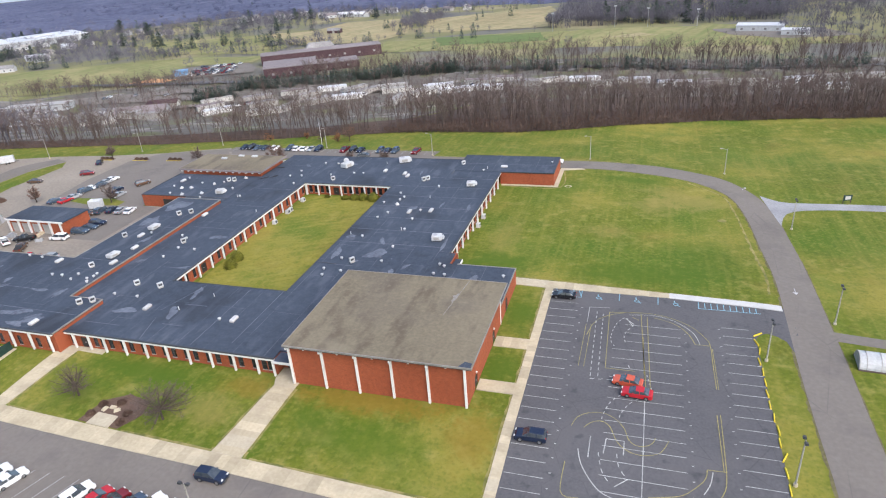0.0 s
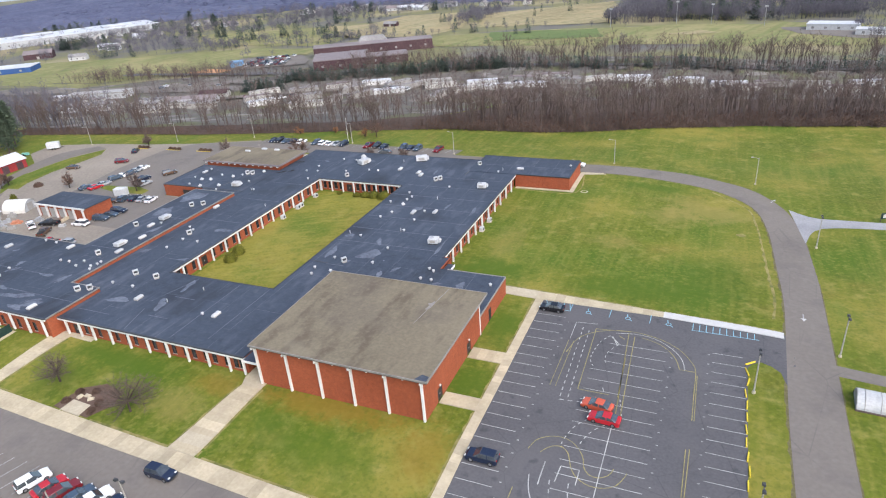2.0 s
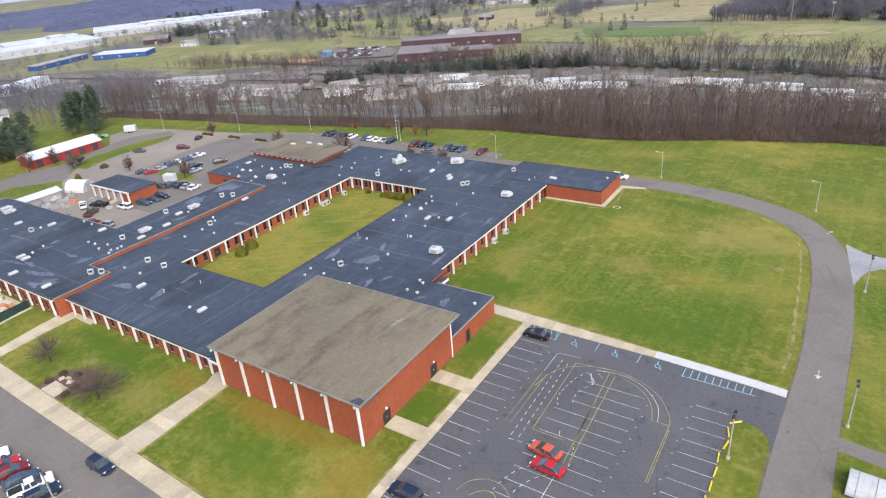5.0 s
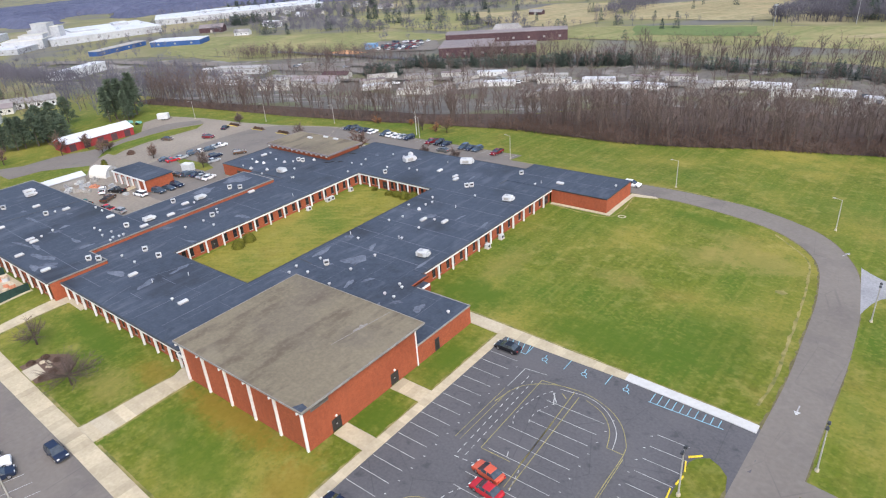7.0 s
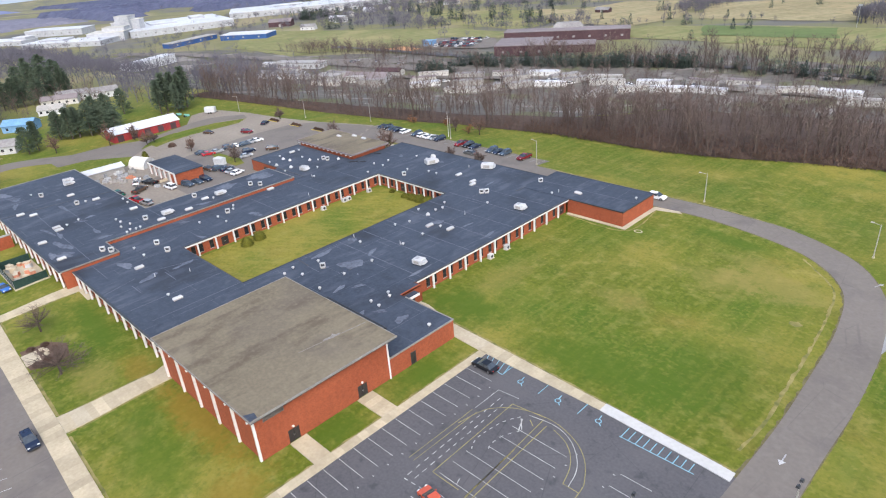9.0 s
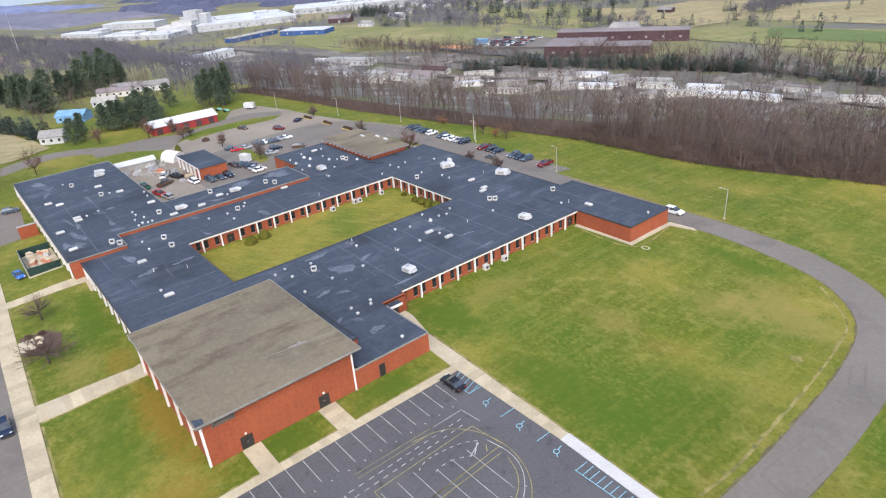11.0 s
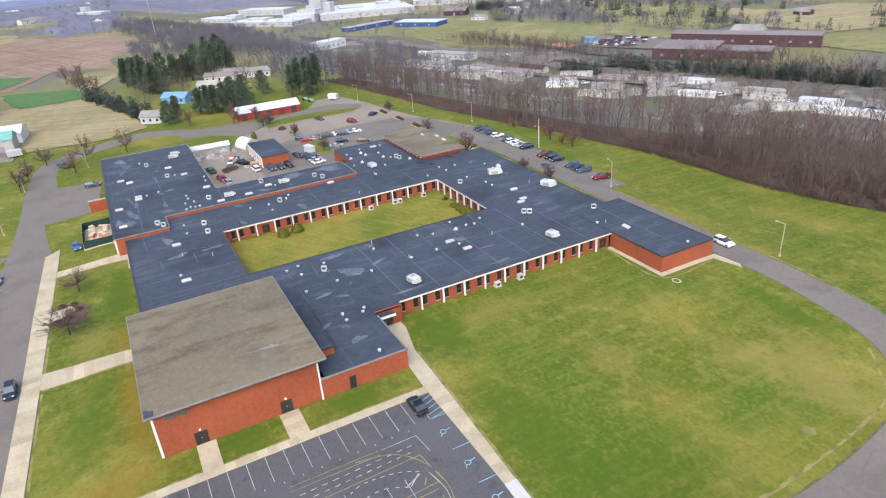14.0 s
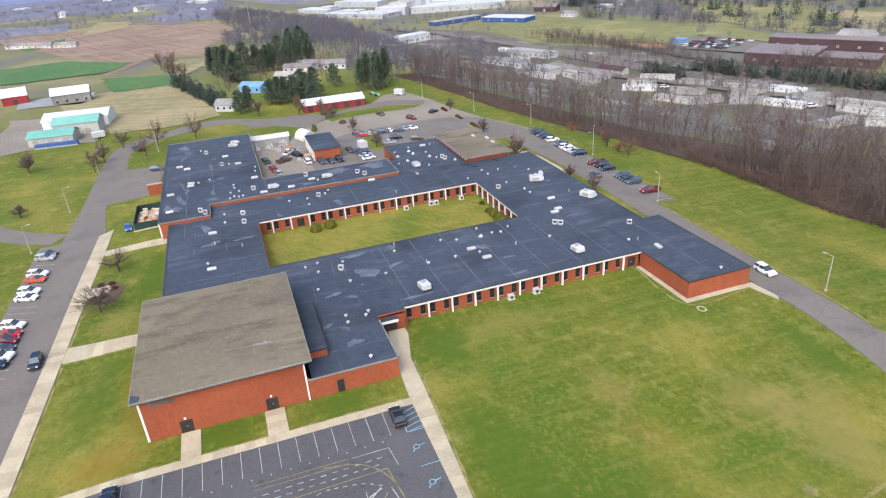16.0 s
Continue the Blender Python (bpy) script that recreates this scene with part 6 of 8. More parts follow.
for k, (x, y, sx, sy, sz, mt) in enumerate(((-149, 36.5, 3.2, 1.0, 0.8, "steel"), (-147, 39.5, 3.0, 1.6, 0.9, "clutter_a"), (-144.5, 36.0, 2.2, 1.4, 1.0, "grey_trim"), (-135.5, 43.6, 3.6, 1.2, 0.7, "red_twig"), (-133.8, 44.6, 3.0, 0.9, 0.9, "clutter_b"), (-150.5, 33.0, 2.6, 1.8, 1.3, "unit"), (-152.5, 30.5, 2.4, 1.5, 1.0, "steel"), (-154.5, 34.0, 6.5, 0.6, 1.5, "steel"), (-130.5, 41.2, 1.8, 1.2, 0.8, "unit"), (-151, 38.4, 3.4, 1.2, 1.2, "steel"), (-147.5, 34.4, 3.0, 1.0, 1.4, "grey_trim"), (-155.5, 38.5, 2.8, 1.4, 1.2, "unit"), (-143.0, 40.4, 2.0, 1.2, 0.9, "bark"), (-156.0, 29.4, 4.0, 1.0, 0.9, "grey_trim"), (-150.4, 29.0, 2.6, 1.6, 1.1, "unit"), (-141.6, 42.6, 2.4, 1.4, 1.3, "steel"), (-153.0, 42.4, 2.2, 1.6, 1.5, "grey_trim"))):
    t = thing("scrap_pile", "low stack of stored materials in the yard", "stacked materials", at=pose(x, y, gz(x, y) + 0.08, 0, 0, 25 * k))
    for i in range(6):
        u, v = -sx / 2 + sx * (i % 3) / 3, -sy / 2 + sy * (i // 3) / 2
        s = Shape().frustum(u, v, 0, u + sx / 3 * 0.94, v + sy / 2 * 0.9, sz * (0.5 + 0.5 * ((i * 7 + k) % 5) / 4), 0.05)
        part("crate", s, M[mt], t)
for x, y in ((-216.6, 88.6), (-211.4, 89.9)):
    t = thing("tractor_implement", "green farm implement parked by the grass", "implement", at=pose(x, y, gz(x, y), 0, 0, 20))
    part("body", Shape().frustum(-1.6, -0.6, 0.5, 1.2, 0.6, 1.3, 0.2), M["teal"], t)
    part("axle", Shape().tube((-0.8, -1.1, 0.5), (-0.8, 1.1, 0.5), 0.5, 0.5, 10), M["tyre"], t)

# ---- painted lines ----
lines_of = bpy.data.objects["parking_lot"]


def stroke(name, pts, width, mat, lift=0.085, dash=0.0, parent=lines_of, label=""):
    if dash:
        fine = curve_points(pts, 0.08) if len(pts) > 2 else [tuple(Vector(pts[0]).lerp(Vector(pts[1]), k / 260)) for k in range(261)]
        total = sum(math.dist(a, b) for a, b in zip(fine, fine[1:]))
        n = max(1, int(total / (dash * 2)))
        for k in range(n):
            lo, hi = total * k / n, total * (k + 0.55) / n
            seg, run = [], 0.0
            for a, b in zip(fine, fine[1:]):
                run += math.dist(a, b)
                if lo <= run <= hi:
                    seg.append(b)
            if len(seg) > 1:
                part(name, ribbon([seg[0], seg[-1]], width, lift, 0, 0.5, smooth=False), M[mat], parent)
        return
    part(name, ribbon(pts, width, lift, 0, (0.2 if math.dist(pts[0], pts[len(pts) // 2]) < 1.5 else 0.7) if len(pts) > 2 else 3.0, smooth=len(pts) > 2), M[mat], parent, label)


for k in range(22):
    y = 34.0 - 2.67 * k
    stroke("stall_line", [(8.0, y), (13.4, y)], 0.1, "paint_white")
for k in range(19):
    y = 28.0 - 2.66 * k
    if y > -20:
        stroke("stall_line", [(20.6 if k > 2 else 22.4, y), (31.9, y)], 0.1, "paint_white")
        stroke("stall_line", [(38.9, y + 2.0), (44.0 if y < 26 else 43.4, y + 2.0)], 0.1, "paint_white")
stroke("centre_line", [(26.2, 8.5), (26.2, -20)], 0.13, "paint_white")
for x, x1, y0, y1 in ((25.1, 26.3, 32.0, 10.0), (26.2, 27.0, 31.2, 10.0), (25.6, 26.0, 24.5, 14.0)):
    stroke("course_line", [(x, y0), (x1, y1)], 0.14, "paint_yellow")
stroke("course_dash", [(26.4, 13.6), (27.3, 9.4)], 0.14, "paint_white", dash=0.45)
stroke("course_line", [(15.9, 23.4), (16.2, 25.0), (16.6, 26.9), (17.5, 28.9), (19.5, 30.8), (22.3, 32.1), (25.7, 32.6), (28.6, 32.2), (31.6, 31.0), (34.0, 29.1), (35.7, 26.6), (36.6, 24.2), (36.7, 18.0), (36.8, 12.0)], 0.12, "paint_yellow")
stroke("course_line", [(22.9, 31.4), (26.7, 32.0), (29.6, 31.4), (32.1, 29.7), (34.2, 27.0), (35.0, 23.8)], 0.12, "paint_white")
stroke("course_line", [(27.4, 31.2), (29.8, 30.4), (31.7, 29.0), (33.3, 26.7), (34.2, 23.8)], 0.12, "paint_yellow")
stroke("course_line", [(34.2, 23.8), (36.6, 23.8)], 0.12, "paint_yellow")
stroke("course_line", [(37.1, 12.0), (36.9, 23.0)], 0.1, "paint_yellow")
stroke("course_line", [(22.4, 30.1), (24.0, 28.2)], 0.16, "paint_white")
stroke("course_line", [(23.6, 30.7), (24.7, 29.9)], 0.12, "paint_yellow")
for x in (15.5, 16.4):
    stroke("course_line", [(x, 27.0), (x - 0.1, 13.9)], 0.09, "paint_yellow")
stroke("course_dash", [(17.1, 31.7), (17.6, 10.9)], 0.13, "paint_white", dash=0.75)
stroke("course_dash", [(18.3, 31.0), (18.8, 11.1)], 0.13, "paint_white", dash=0.75)
stroke("course_dash", [(17.6, 10.9), (21.6, 11.3)], 0.13, "paint_white", dash=0.6)
stroke("course_line", [(15.6, 27.5), (15.6, 33.0)], 0.1, "paint_white")
stroke("course_line", [(15.6, 33.0), (19.4, 33.4)], 0.1, "paint_white")
stroke("course_line", [(19.4, 31.8), (19.8, 14.2)], 0.12, "paint_yellow")
stroke("course_line", [(19.8, 14.2), (24.6, 14.2)], 0.12, "paint_yellow")
stroke("course_line", [(19.4, 31.8), (25.2, 32.5)], 0.12, "paint_yellow")
for pts in ([(22.2, 30.4), (20.8, 27.8), (20.1, 23.4), (20.6, 21.3), (21.4, 20.4)], [(24.0, 28.1), (22.7, 25.7), (22.4, 23.6), (22.9, 21.6)], [(23.4, 15.7), (24.1, 13.8)], [(22.7, 7.8), (21.3, 5.9), (20.4, 3.2), (20.1, 0.9)], [(25.3, 7.3), (23.9, 5.7), (22.8, 3.2), (22.6, 1.8)], [(20.2, -5.3), (20.9, -8.5), (22.2, -10.6)], [(22.7, -5.1), (23.1, -7.4), (24.3, -9.3)]):
    stroke("course_dash", pts, 0.13, "paint_white", dash=0.6)
for pts in ([(16.0, -0.8), (16.6, 1.2), (18.1, 2.5), (20.4, 2.9), (22.3, 1.8), (23.6, -0.1), (24.1, -2.0), (25.2, -3.1), (26.4, -3.0), (27.6, -1.9), (27.8, -0.9)], [(17.8, -0.8), (18.9, 0.7), (20.4, 1.1), (21.4, 0.3), (22.1, -1.6), (23.0, -3.4), (24.8, -4.6), (26.9, -4.6), (28.6, -3.6), (29.4, -1.8), (29.6, -1.1)], [(36.4, 5.8), (36.5, -5.5)], [(36.9, 6.0), (36.8, -5.6)], [(34.4, -5.5), (36.8, -5.4)], [(34.4, -5.5), (34.1, -7.2), (32.5, -9.2), (30.8, -10.6), (27, -11.6)], [(36.8, -5.6), (36.4, -8.6), (34.6, -11.4), (31, -13.2)], [(15.9, -7.8), (16.0, -13.3), (18.3, -13.5)]):
    stroke("course_line", pts, 0.12, "paint_yellow")
for pts in ([(17.4, -5.2), (18.1, -7.9), (20.0, -11.0), (21.7, -12.4), (25, -13.4)], [(18.9, -2.4), (18.9, -6.5)], [(35.1, -5.8), (34.7, -7.9), (33.8, -9.7)], [(21.1, -2.5), (23.6, -2.5)], [(23.6, -2.5), (23.6, -5.2)], [(21.1, -2.5), (20.9, -5.4)], [(22.7, -10.8), (24.4, -9.2)], [(22.6, 30.2), (23.8, 27.6)]):
    stroke("course_line", pts, 0.15, "paint_white")
# blue access bays
for k in range(5):
    stroke("access_hatch", [(8.4 + 1.15 * k, 39.1), (9.4 + 1.05 * k, 36.6 - 0.0 * k)], 0.13, "paint_blue")
for k in range(10):
    stroke("access_hatch", [(35.4 + 1.1 * k, 38.3 - 0.07 * k), (35.4 + 1.1 * k, 36.0)], 0.13, "paint_blue")
stroke("access_line", [(35.2, 36.0), (46.0, 36.0)], 0.13, "paint_blue")
stroke("access_line", [(13.6, 39.0), (13.6, 36.4)], 0.13, "paint_blue")
stroke("access_line", [(8.4, 36.6), (13.6, 36.4)], 0.13, "paint_blue")
for x in (20.9, 28.1):
    stroke("access_line", [(x, 39.0), (x, 36.2)], 0.13, "paint_blue")
for x in (17.0, 24.2, 31.3):
    stroke("access_mark", [(x + 0.45 * math.cos(a * 0.7), 36.8 + 0.45 * math.sin(a * 0.7)) for a in range(10)], 0.14, "paint_blue")
    stroke("access_mark", [(x - 0.1, 37.2), (x - 0.25, 38.1)], 0.16, "paint_blue")
    stroke("access_mark", [(x + 0.3, 36.5), (x + 0.8, 36.1)], 0.14, "paint_blue")
# bay numbers too worn to read
nb = [(14.2, 32.5 - 2.677 * k) for k in range(19)] + [(32.7, 29.3 - 2.66 * k) for k in range(17)] + [(38.4, 29.3 - 2.66 * k) for k in range(17)]
for x, y in nb:
    stroke("bay_number", [(x - 0.18, y), (x + 0.12, y + 0.05)], 0.13, "paint_white")
loop = bpy.data.objects["road_loop"]
for x, y, a in ((53.4, 46.2, 180), (50.6, 105.5, -25)):
    arrow = Shape()
    m = pose(x, y, gz(x, y) + 0.13, 0, 0, a) @ Matrix.Diagonal((0.8, 0.8, 1, 1))
    for tri in ([(-0.12, -1.6, 0), (0.12, -1.6, 0), (0.12, 0.3, 0), (-0.12, 0.3, 0)], [(-0.65, 0.3, 0), (0.65, 0.3, 0), (0, 1.5, 0)]):
        arrow.face(*tri)
    part("road_arrow", arrow, M["paint_white"], loop, at=m)
fp = bpy.data.objects["front_parking"]
for k in range(28):
    x = -88 + 2.75 * k
    stroke("stall_line", [(x - 0.8, -31.5), (x + 0.8, -26.2)], 0.11, "paint_white", 0.11, parent=fp)
npk = bpy.data.objects["parking_north"]
for k in range(29):
    x = -124 + 2.8 * k
    stroke("stall_line", [(x, 123.6), (x, 128.4)], 0.11, "paint_white", 0.11, parent=npk)


# ---- distance: fields ----
EDGE = [(-260, 108), (-234, 116), (-198, 123), (-160, 131), (-128, 139.5), (-93, 150.5), (-66, 157.3), (-40, 159), (-22, 159.6), (-8, 163.6), (15, 172.5), (46, 186.5), (75, 191), (110, 194), (160, 200), (240, 209)]


def edge_y(x):
    for (x0, y0), (x1, y1) in zip(EDGE, EDGE[1:]):
        if x0 <= x <= x1:
            return y0 + (y1 - y0) * (x - x0) / (x1 - x0)
    return EDGE[0][1] if x < EDGE[0][0] else EDGE[-1][1]


OPEN = []


def field(name, pts, mat, label, lift=0.3, open_ground=True, ragged=1.6, cell=20.0):
    """An area of far ground with an uneven edge."""
    r, line = random.Random(len(pts) * 7 + int(pts[0][0])), []
    for (x0, y0), (x1, y1) in zip(pts, pts[1:] + pts[:1]):
        n = max(1, int(math.dist((x0, y0), (x1, y1)) / 9))
        for k in range(n):
            line.append((x0 + (x1 - x0) * k / n + r.uniform(-ragged, ragged), y0 + (y1 - y0) * k / n + r.uniform(-ragged, ragged)))
    solid(name, patch(line, lift, cell), M[mat], label)
    if open_ground:
        OPEN.append(pts)


def clear(x, y):
    """Whether a place lies outside the open fields."""
    for pts in OPEN:
        inside = False
        for (x0, y0), (x1, y1) in zip(pts, pts[1:] + pts[:1]):
            if (y0 > y) != (y1 > y) and x < (x1 - x0) * (y - y0) / (y1 - y0) + x0:
                inside = not inside
        if inside:
            return False
    return True


field("woodland_floor", [(x, edge_y(x) - 0.5) for x in range(-258, 236, 12)] + [(235, 296), (60, 286), (-66, 258), (-76, 192), (-110, 168), (-200, 140), (-258, 128)], "wood_floor", "brown leaf litter under the bare trees", 0.16, False, 0.8, 8.0)
field("trailer_park_ground", [(-520, 150), (-300, 120), (-256, 126), (-200, 138), (-110, 166), (-77, 190), (-70, 254), (60, 282), (264, 292), (327, 386), (-113, 388), (-249, 327), (-334, 306), (-401, 266), (-509, 258), (-588, 201)], "scrub", "scrubby ground between mobile homes", 0.26, False, 1.6, 14.0)
field("field_brown", [(-372, -44), (-440, -20), (-404, 20), (-455, 13), (-552, 54), (-640, 30), (-724, -56), (-695, -187), (-520, -100), (-448, -66)], "brown_field", "ploughed reddish-brown field on a rise")
field("field_green", [(-458, -130), (-470, -84), (-424, -32), (-388, -48), (-386, -107)], "green_field", "bright green winter crop", 0.5)
field("field_green_near", [(-366, -48), (-348, -10), (-328, -3), (-312, -6), (-312, -36)], "green_field", "bright green crop beside a farm", 0.5)
field("field_green_far", [(-594, -140), (-644, -111), (-611, -104), (-566, -128)], "green_field", "narrow green strip beyond the ploughed field", 0.6)
field("field_tan_strip", [(-800, -100), (-770, -62), (-697, -58), (-640, -98)], "tan_field", "pale strip of stubble at the wood's edge", 0.6)
field("field_tan", [(-300, -62), (-340, -6), (-298, 4), (-216, 17), (-206, 4), (-212, -26), (-268, -52)], "tan_field", "straw-coloured mown field")
field("field_tan_far", [(-318, 3), (-308, -2), (-345, -6), (-372, 0), (-396, 30), (-340, 0)], "tan_field", "dry stubble field", 0.4)
field("ball_field", [(-471, 276), (-515, 371), (-371, 430), (-295, 426), (-290, 400), (-345, 385), (-335, 345), (-352, 322), (-397, 284)], "lawn_field", "wide yellowing sports field", 0.4)
field("clay_infield", [(-348, 318), (-318, 320), (-312, 332), (-340, 336)], "clay", "orange clay infield", 0.7)
field("meadow_left", [(-506, 269), (-400, 266), (-397, 280), (-471, 276), (-515, 371), (-597, 343)], "lawn_field", "pale green meadow", 0.35)
field("field_tan_north", [(-375, 567), (-327, 580), (-317, 644), (-253, 662), (-232, 640), (-204, 540), (-218, 486), (-301, 484)], "tan_field", "straw-coloured field", 0.4)
field("field_lawn_mid", [(-420, 450), (-520, 520), (-380, 560), (-300, 490), (-300, 440)], "lawn_field", "yellowing open grass", 0.4)
field("field_tan_hill", [(-186, 540), (-220, 640), (-163, 676), (-105, 712), (-92, 728), (-66, 640), (-62, 553), (-104, 545)], "tan_field", "broad straw-coloured field", 0.4)
field("field_lawn_north", [(-215, 432), (-205, 488), (-122, 514), (-49, 521), (40, 536), (76, 550), (154, 524), (170, 440), (-41, 432)], "lawn_field", "greenish sports field", 0.4)
field("clay_diamond", [(-10, 477), (14, 498), (30, 491), (9, 473)], "tan_field", "sandy baseball diamond", 0.7)
field("field_green_strip", [(-163, 502), (-70, 513), (-57, 468), (-145, 457)], "play_green", "dull green playing strip", 0.7)
field("sports_lot", [(70, 520), (150, 508), (165, 470), (120, 462), (80, 488)], "road", "grey asphalt lot round the sports building", 0.7)
field("highway", [(-595, 188), (-511, 220), (-444, 236), (-345, 256), (-275, 285), (-243, 290), (-240, 299), (-275, 298), (-350, 270), (-444, 248), (-511, 234), (-590, 206)], "road", "pale grey highway in the valley", 1.0)
field("shop_lot", [(-352, 248), (-290, 262), (-252, 268), (-246, 282), (-300, 276), (-350, 262)], "road", "grey asphalt lot beside the highway", 0.85)
field("trailer_road", [(-374, 190), (-329, 216), (-239, 246), (-155, 283), (-73, 299), (65, 312), (65, 316), (-75, 304), (-157, 289), (-243, 252), (-330, 222), (-378, 197)], "road", "grey lane through the mobile homes", 1.3, False)
field("school_lot", [(-306, 334), (-262, 356), (-284, 389), (-292, 396), (-342, 376), (-330, 350)], "road", "asphalt car park of the far school", 0.8)
field("farmyard", [(-296, -80), (-322, -86), (-320, -44), (-290, -48)], "gravel", "pale gravel farmyard", 0.3)
field("workshop_yard", [(-198, -70), (-270, -76), (-256, -50), (-236, -24), (-202, -32), (-206, -46)], "tan_asphalt", "pale gravel yard round the workshop", 0.2)
field("river", [(-403, 306), (-240, 318), (-116, 350), (165, 357), (331, 364), (330, 369), (164, 364), (-115, 359), (-241, 326), (-402, 314)], "mud_river", "dark grey shallow river", 0.9)


# ---- trees ----
def grow(rng, height, spread, levels=3, limbs=9, twigs=140, lean=0.35, tw=0.035, bole=0.25):
    """A bare tree: triangles of the wood, triangles of the twigs."""
    wood, fine = [], []

    def tube(p, q, r0, r1, n):
        d = (q - p).normalized()
        u = d.orthogonal().normalized()
        v = d.cross(u)
        ring = [[c + (u * math.cos(2 * math.pi * k / n) + v * math.sin(2 * math.pi * k / n)) * r for k in range(n)] for c, r in ((p, r0), (q, r1))]
        for k in range(n):
            a, b, c, e = ring[0][k], ring[0][(k + 1) % n], ring[1][(k + 1) % n], ring[1][k]
            wood.append((a, b, c))
            wood.append((a, c, e))

    tips = []

    def branch(p, d, length, r, level):
        steps = 3 if level == 0 else 2
        for k in range(steps):
            q = p + d * (length / steps)
            tube(p, q, r * (1 - 0.6 * k / steps), r * (1 - 0.6 * (k + 1) / steps), 5 if level == 0 else 3)
            if level < levels and not (level == 0 and k == 0 and bole > 0.2):
                for _ in range(limbs // (3 if level == 0 else 4) + (1 if level == 0 else 0)):
                    t = rng.random()
                    b = p.lerp(q, t)
                    side = Vector((rng.uniform(-1, 1), rng.uniform(-1, 1), 0)).normalized()
                    nd = (d * (1 - lean) + side * spread + Vector((0, 0, rng.uniform(0.1, 0.5)))).normalized()
                    branch(b, nd, length * rng.uniform(0.4, 0.62), r * 0.42, level + 1)
            if level >= 1:
                tips.append((p.copy(), q.copy(), d.copy(), length))
            p, d = q, (d + Vector((rng.uniform(-1, 1), rng.uniform(-1, 1), rng.uniform(-0.2, 0.6))) * 0.16).normalized()

    branch(Vector((0, 0, -0.3)), Vector((rng.uniform(-0.05, 0.05), rng.uniform(-0.05, 0.05), 1)).normalized(), height * 0.82, height * 0.0115 + 0.035, 0)
    for _ in range(twigs):
        p, q, d, length = rng.choice(tips)
        b = p.lerp(q, rng.random())
        nd = (d * 0.6 + Vector((rng.uniform(-1, 1), rng.uniform(-1, 1), rng.uniform(-0.3, 0.9)))).normalized()
        ln = rng.uniform(0.5, 1.3) * (0.35 + height * 0.075)
        side = nd.cross(Vector((rng.uniform(-1, 1), rng.uniform(-1, 1), rng.uniform(-1, 1)))).normalized() * tw * rng.uniform(0.6, 1.3)
        fine.append((b - side, b + side, b + nd * ln))
    return np.array([[tuple(v) for v in t] for t in wood], dtype=np.float32), np.array([[tuple(v) for v in t] for t in fine], dtype=np.float32)


def tri_mesh(name, tris, mats, slots=None):
    """One mesh from an array of triangles."""
    n = len(tris)
    me = bpy.data.meshes.new(name)
    me.vertices.add(n * 3)
    me.vertices.foreach_set("co", np.ascontiguousarray(tris, dtype=np.float32).reshape(-1))
    me.loops.add(n * 3)
    me.loops.foreach_set("vertex_index", np.arange(n * 3, dtype=np.int32))
    me.polygons.add(n)
    me.polygons.foreach_set("loop_start", np.arange(0, n * 3, 3, dtype=np.int32))
    for m in mats:
        me.materials.append(m)
    if slots is not None:
        me.polygons.foreach_set("material_index", slots.astype(np.int32))
    me.update(calc_edges=True)
    return me


def stamp(templates, spots, rng):
    """Copies of the templates at (x, y, scale), as triangles and material slots."""
    out, idx = [], []
    for x, y, sc in spots:
        wood, fine = templates[rng.randrange(len(templates))]
        a = rng.random() * 6.283
        c, s = math.cos(a) * sc, math.sin(a) * sc
        rot = np.array([[c, s, 0], [-s, c, 0], [0, 0, sc * rng.uniform(0.85, 1.15)]], dtype=np.float32)
        at = np.array([x, y, gz(x, y)], dtype=np.float32)
        for k, t in enumerate((wood, fine)):
            out.append(t @ rot + at)
            idx.append(np.full(len(t), k))
    return np.concatenate(out), np.concatenate(idx)


def wood_of(name, label, templates, spots, mats, seed):
    rng = random.Random(seed)
    t, i = stamp(templates, spots, rng)
    return tagged(new(name, tri_mesh(name, t, mats, i)), label, "woodland", kind="stuff")


rng = random.Random(11)
MID = [grow(rng, 15.0, 0.75, 2, 8, 90, 0.45, 0.095) for _ in range(7)]
SLIM = [grow(rng, 14.0, 0.45, 2, 6, 95, 0.28, 0.075) for _ in range(6)]
LOWT = [grow(rng, 11.0, 0.8, 1, 9, 84, 0.5, 0.085) for _ in range(5)]
BRUSH = [grow(rng, 3.2, 1.0, 1, 4, 44, 0.6, 0.065, 0.0) for _ in range(6)]


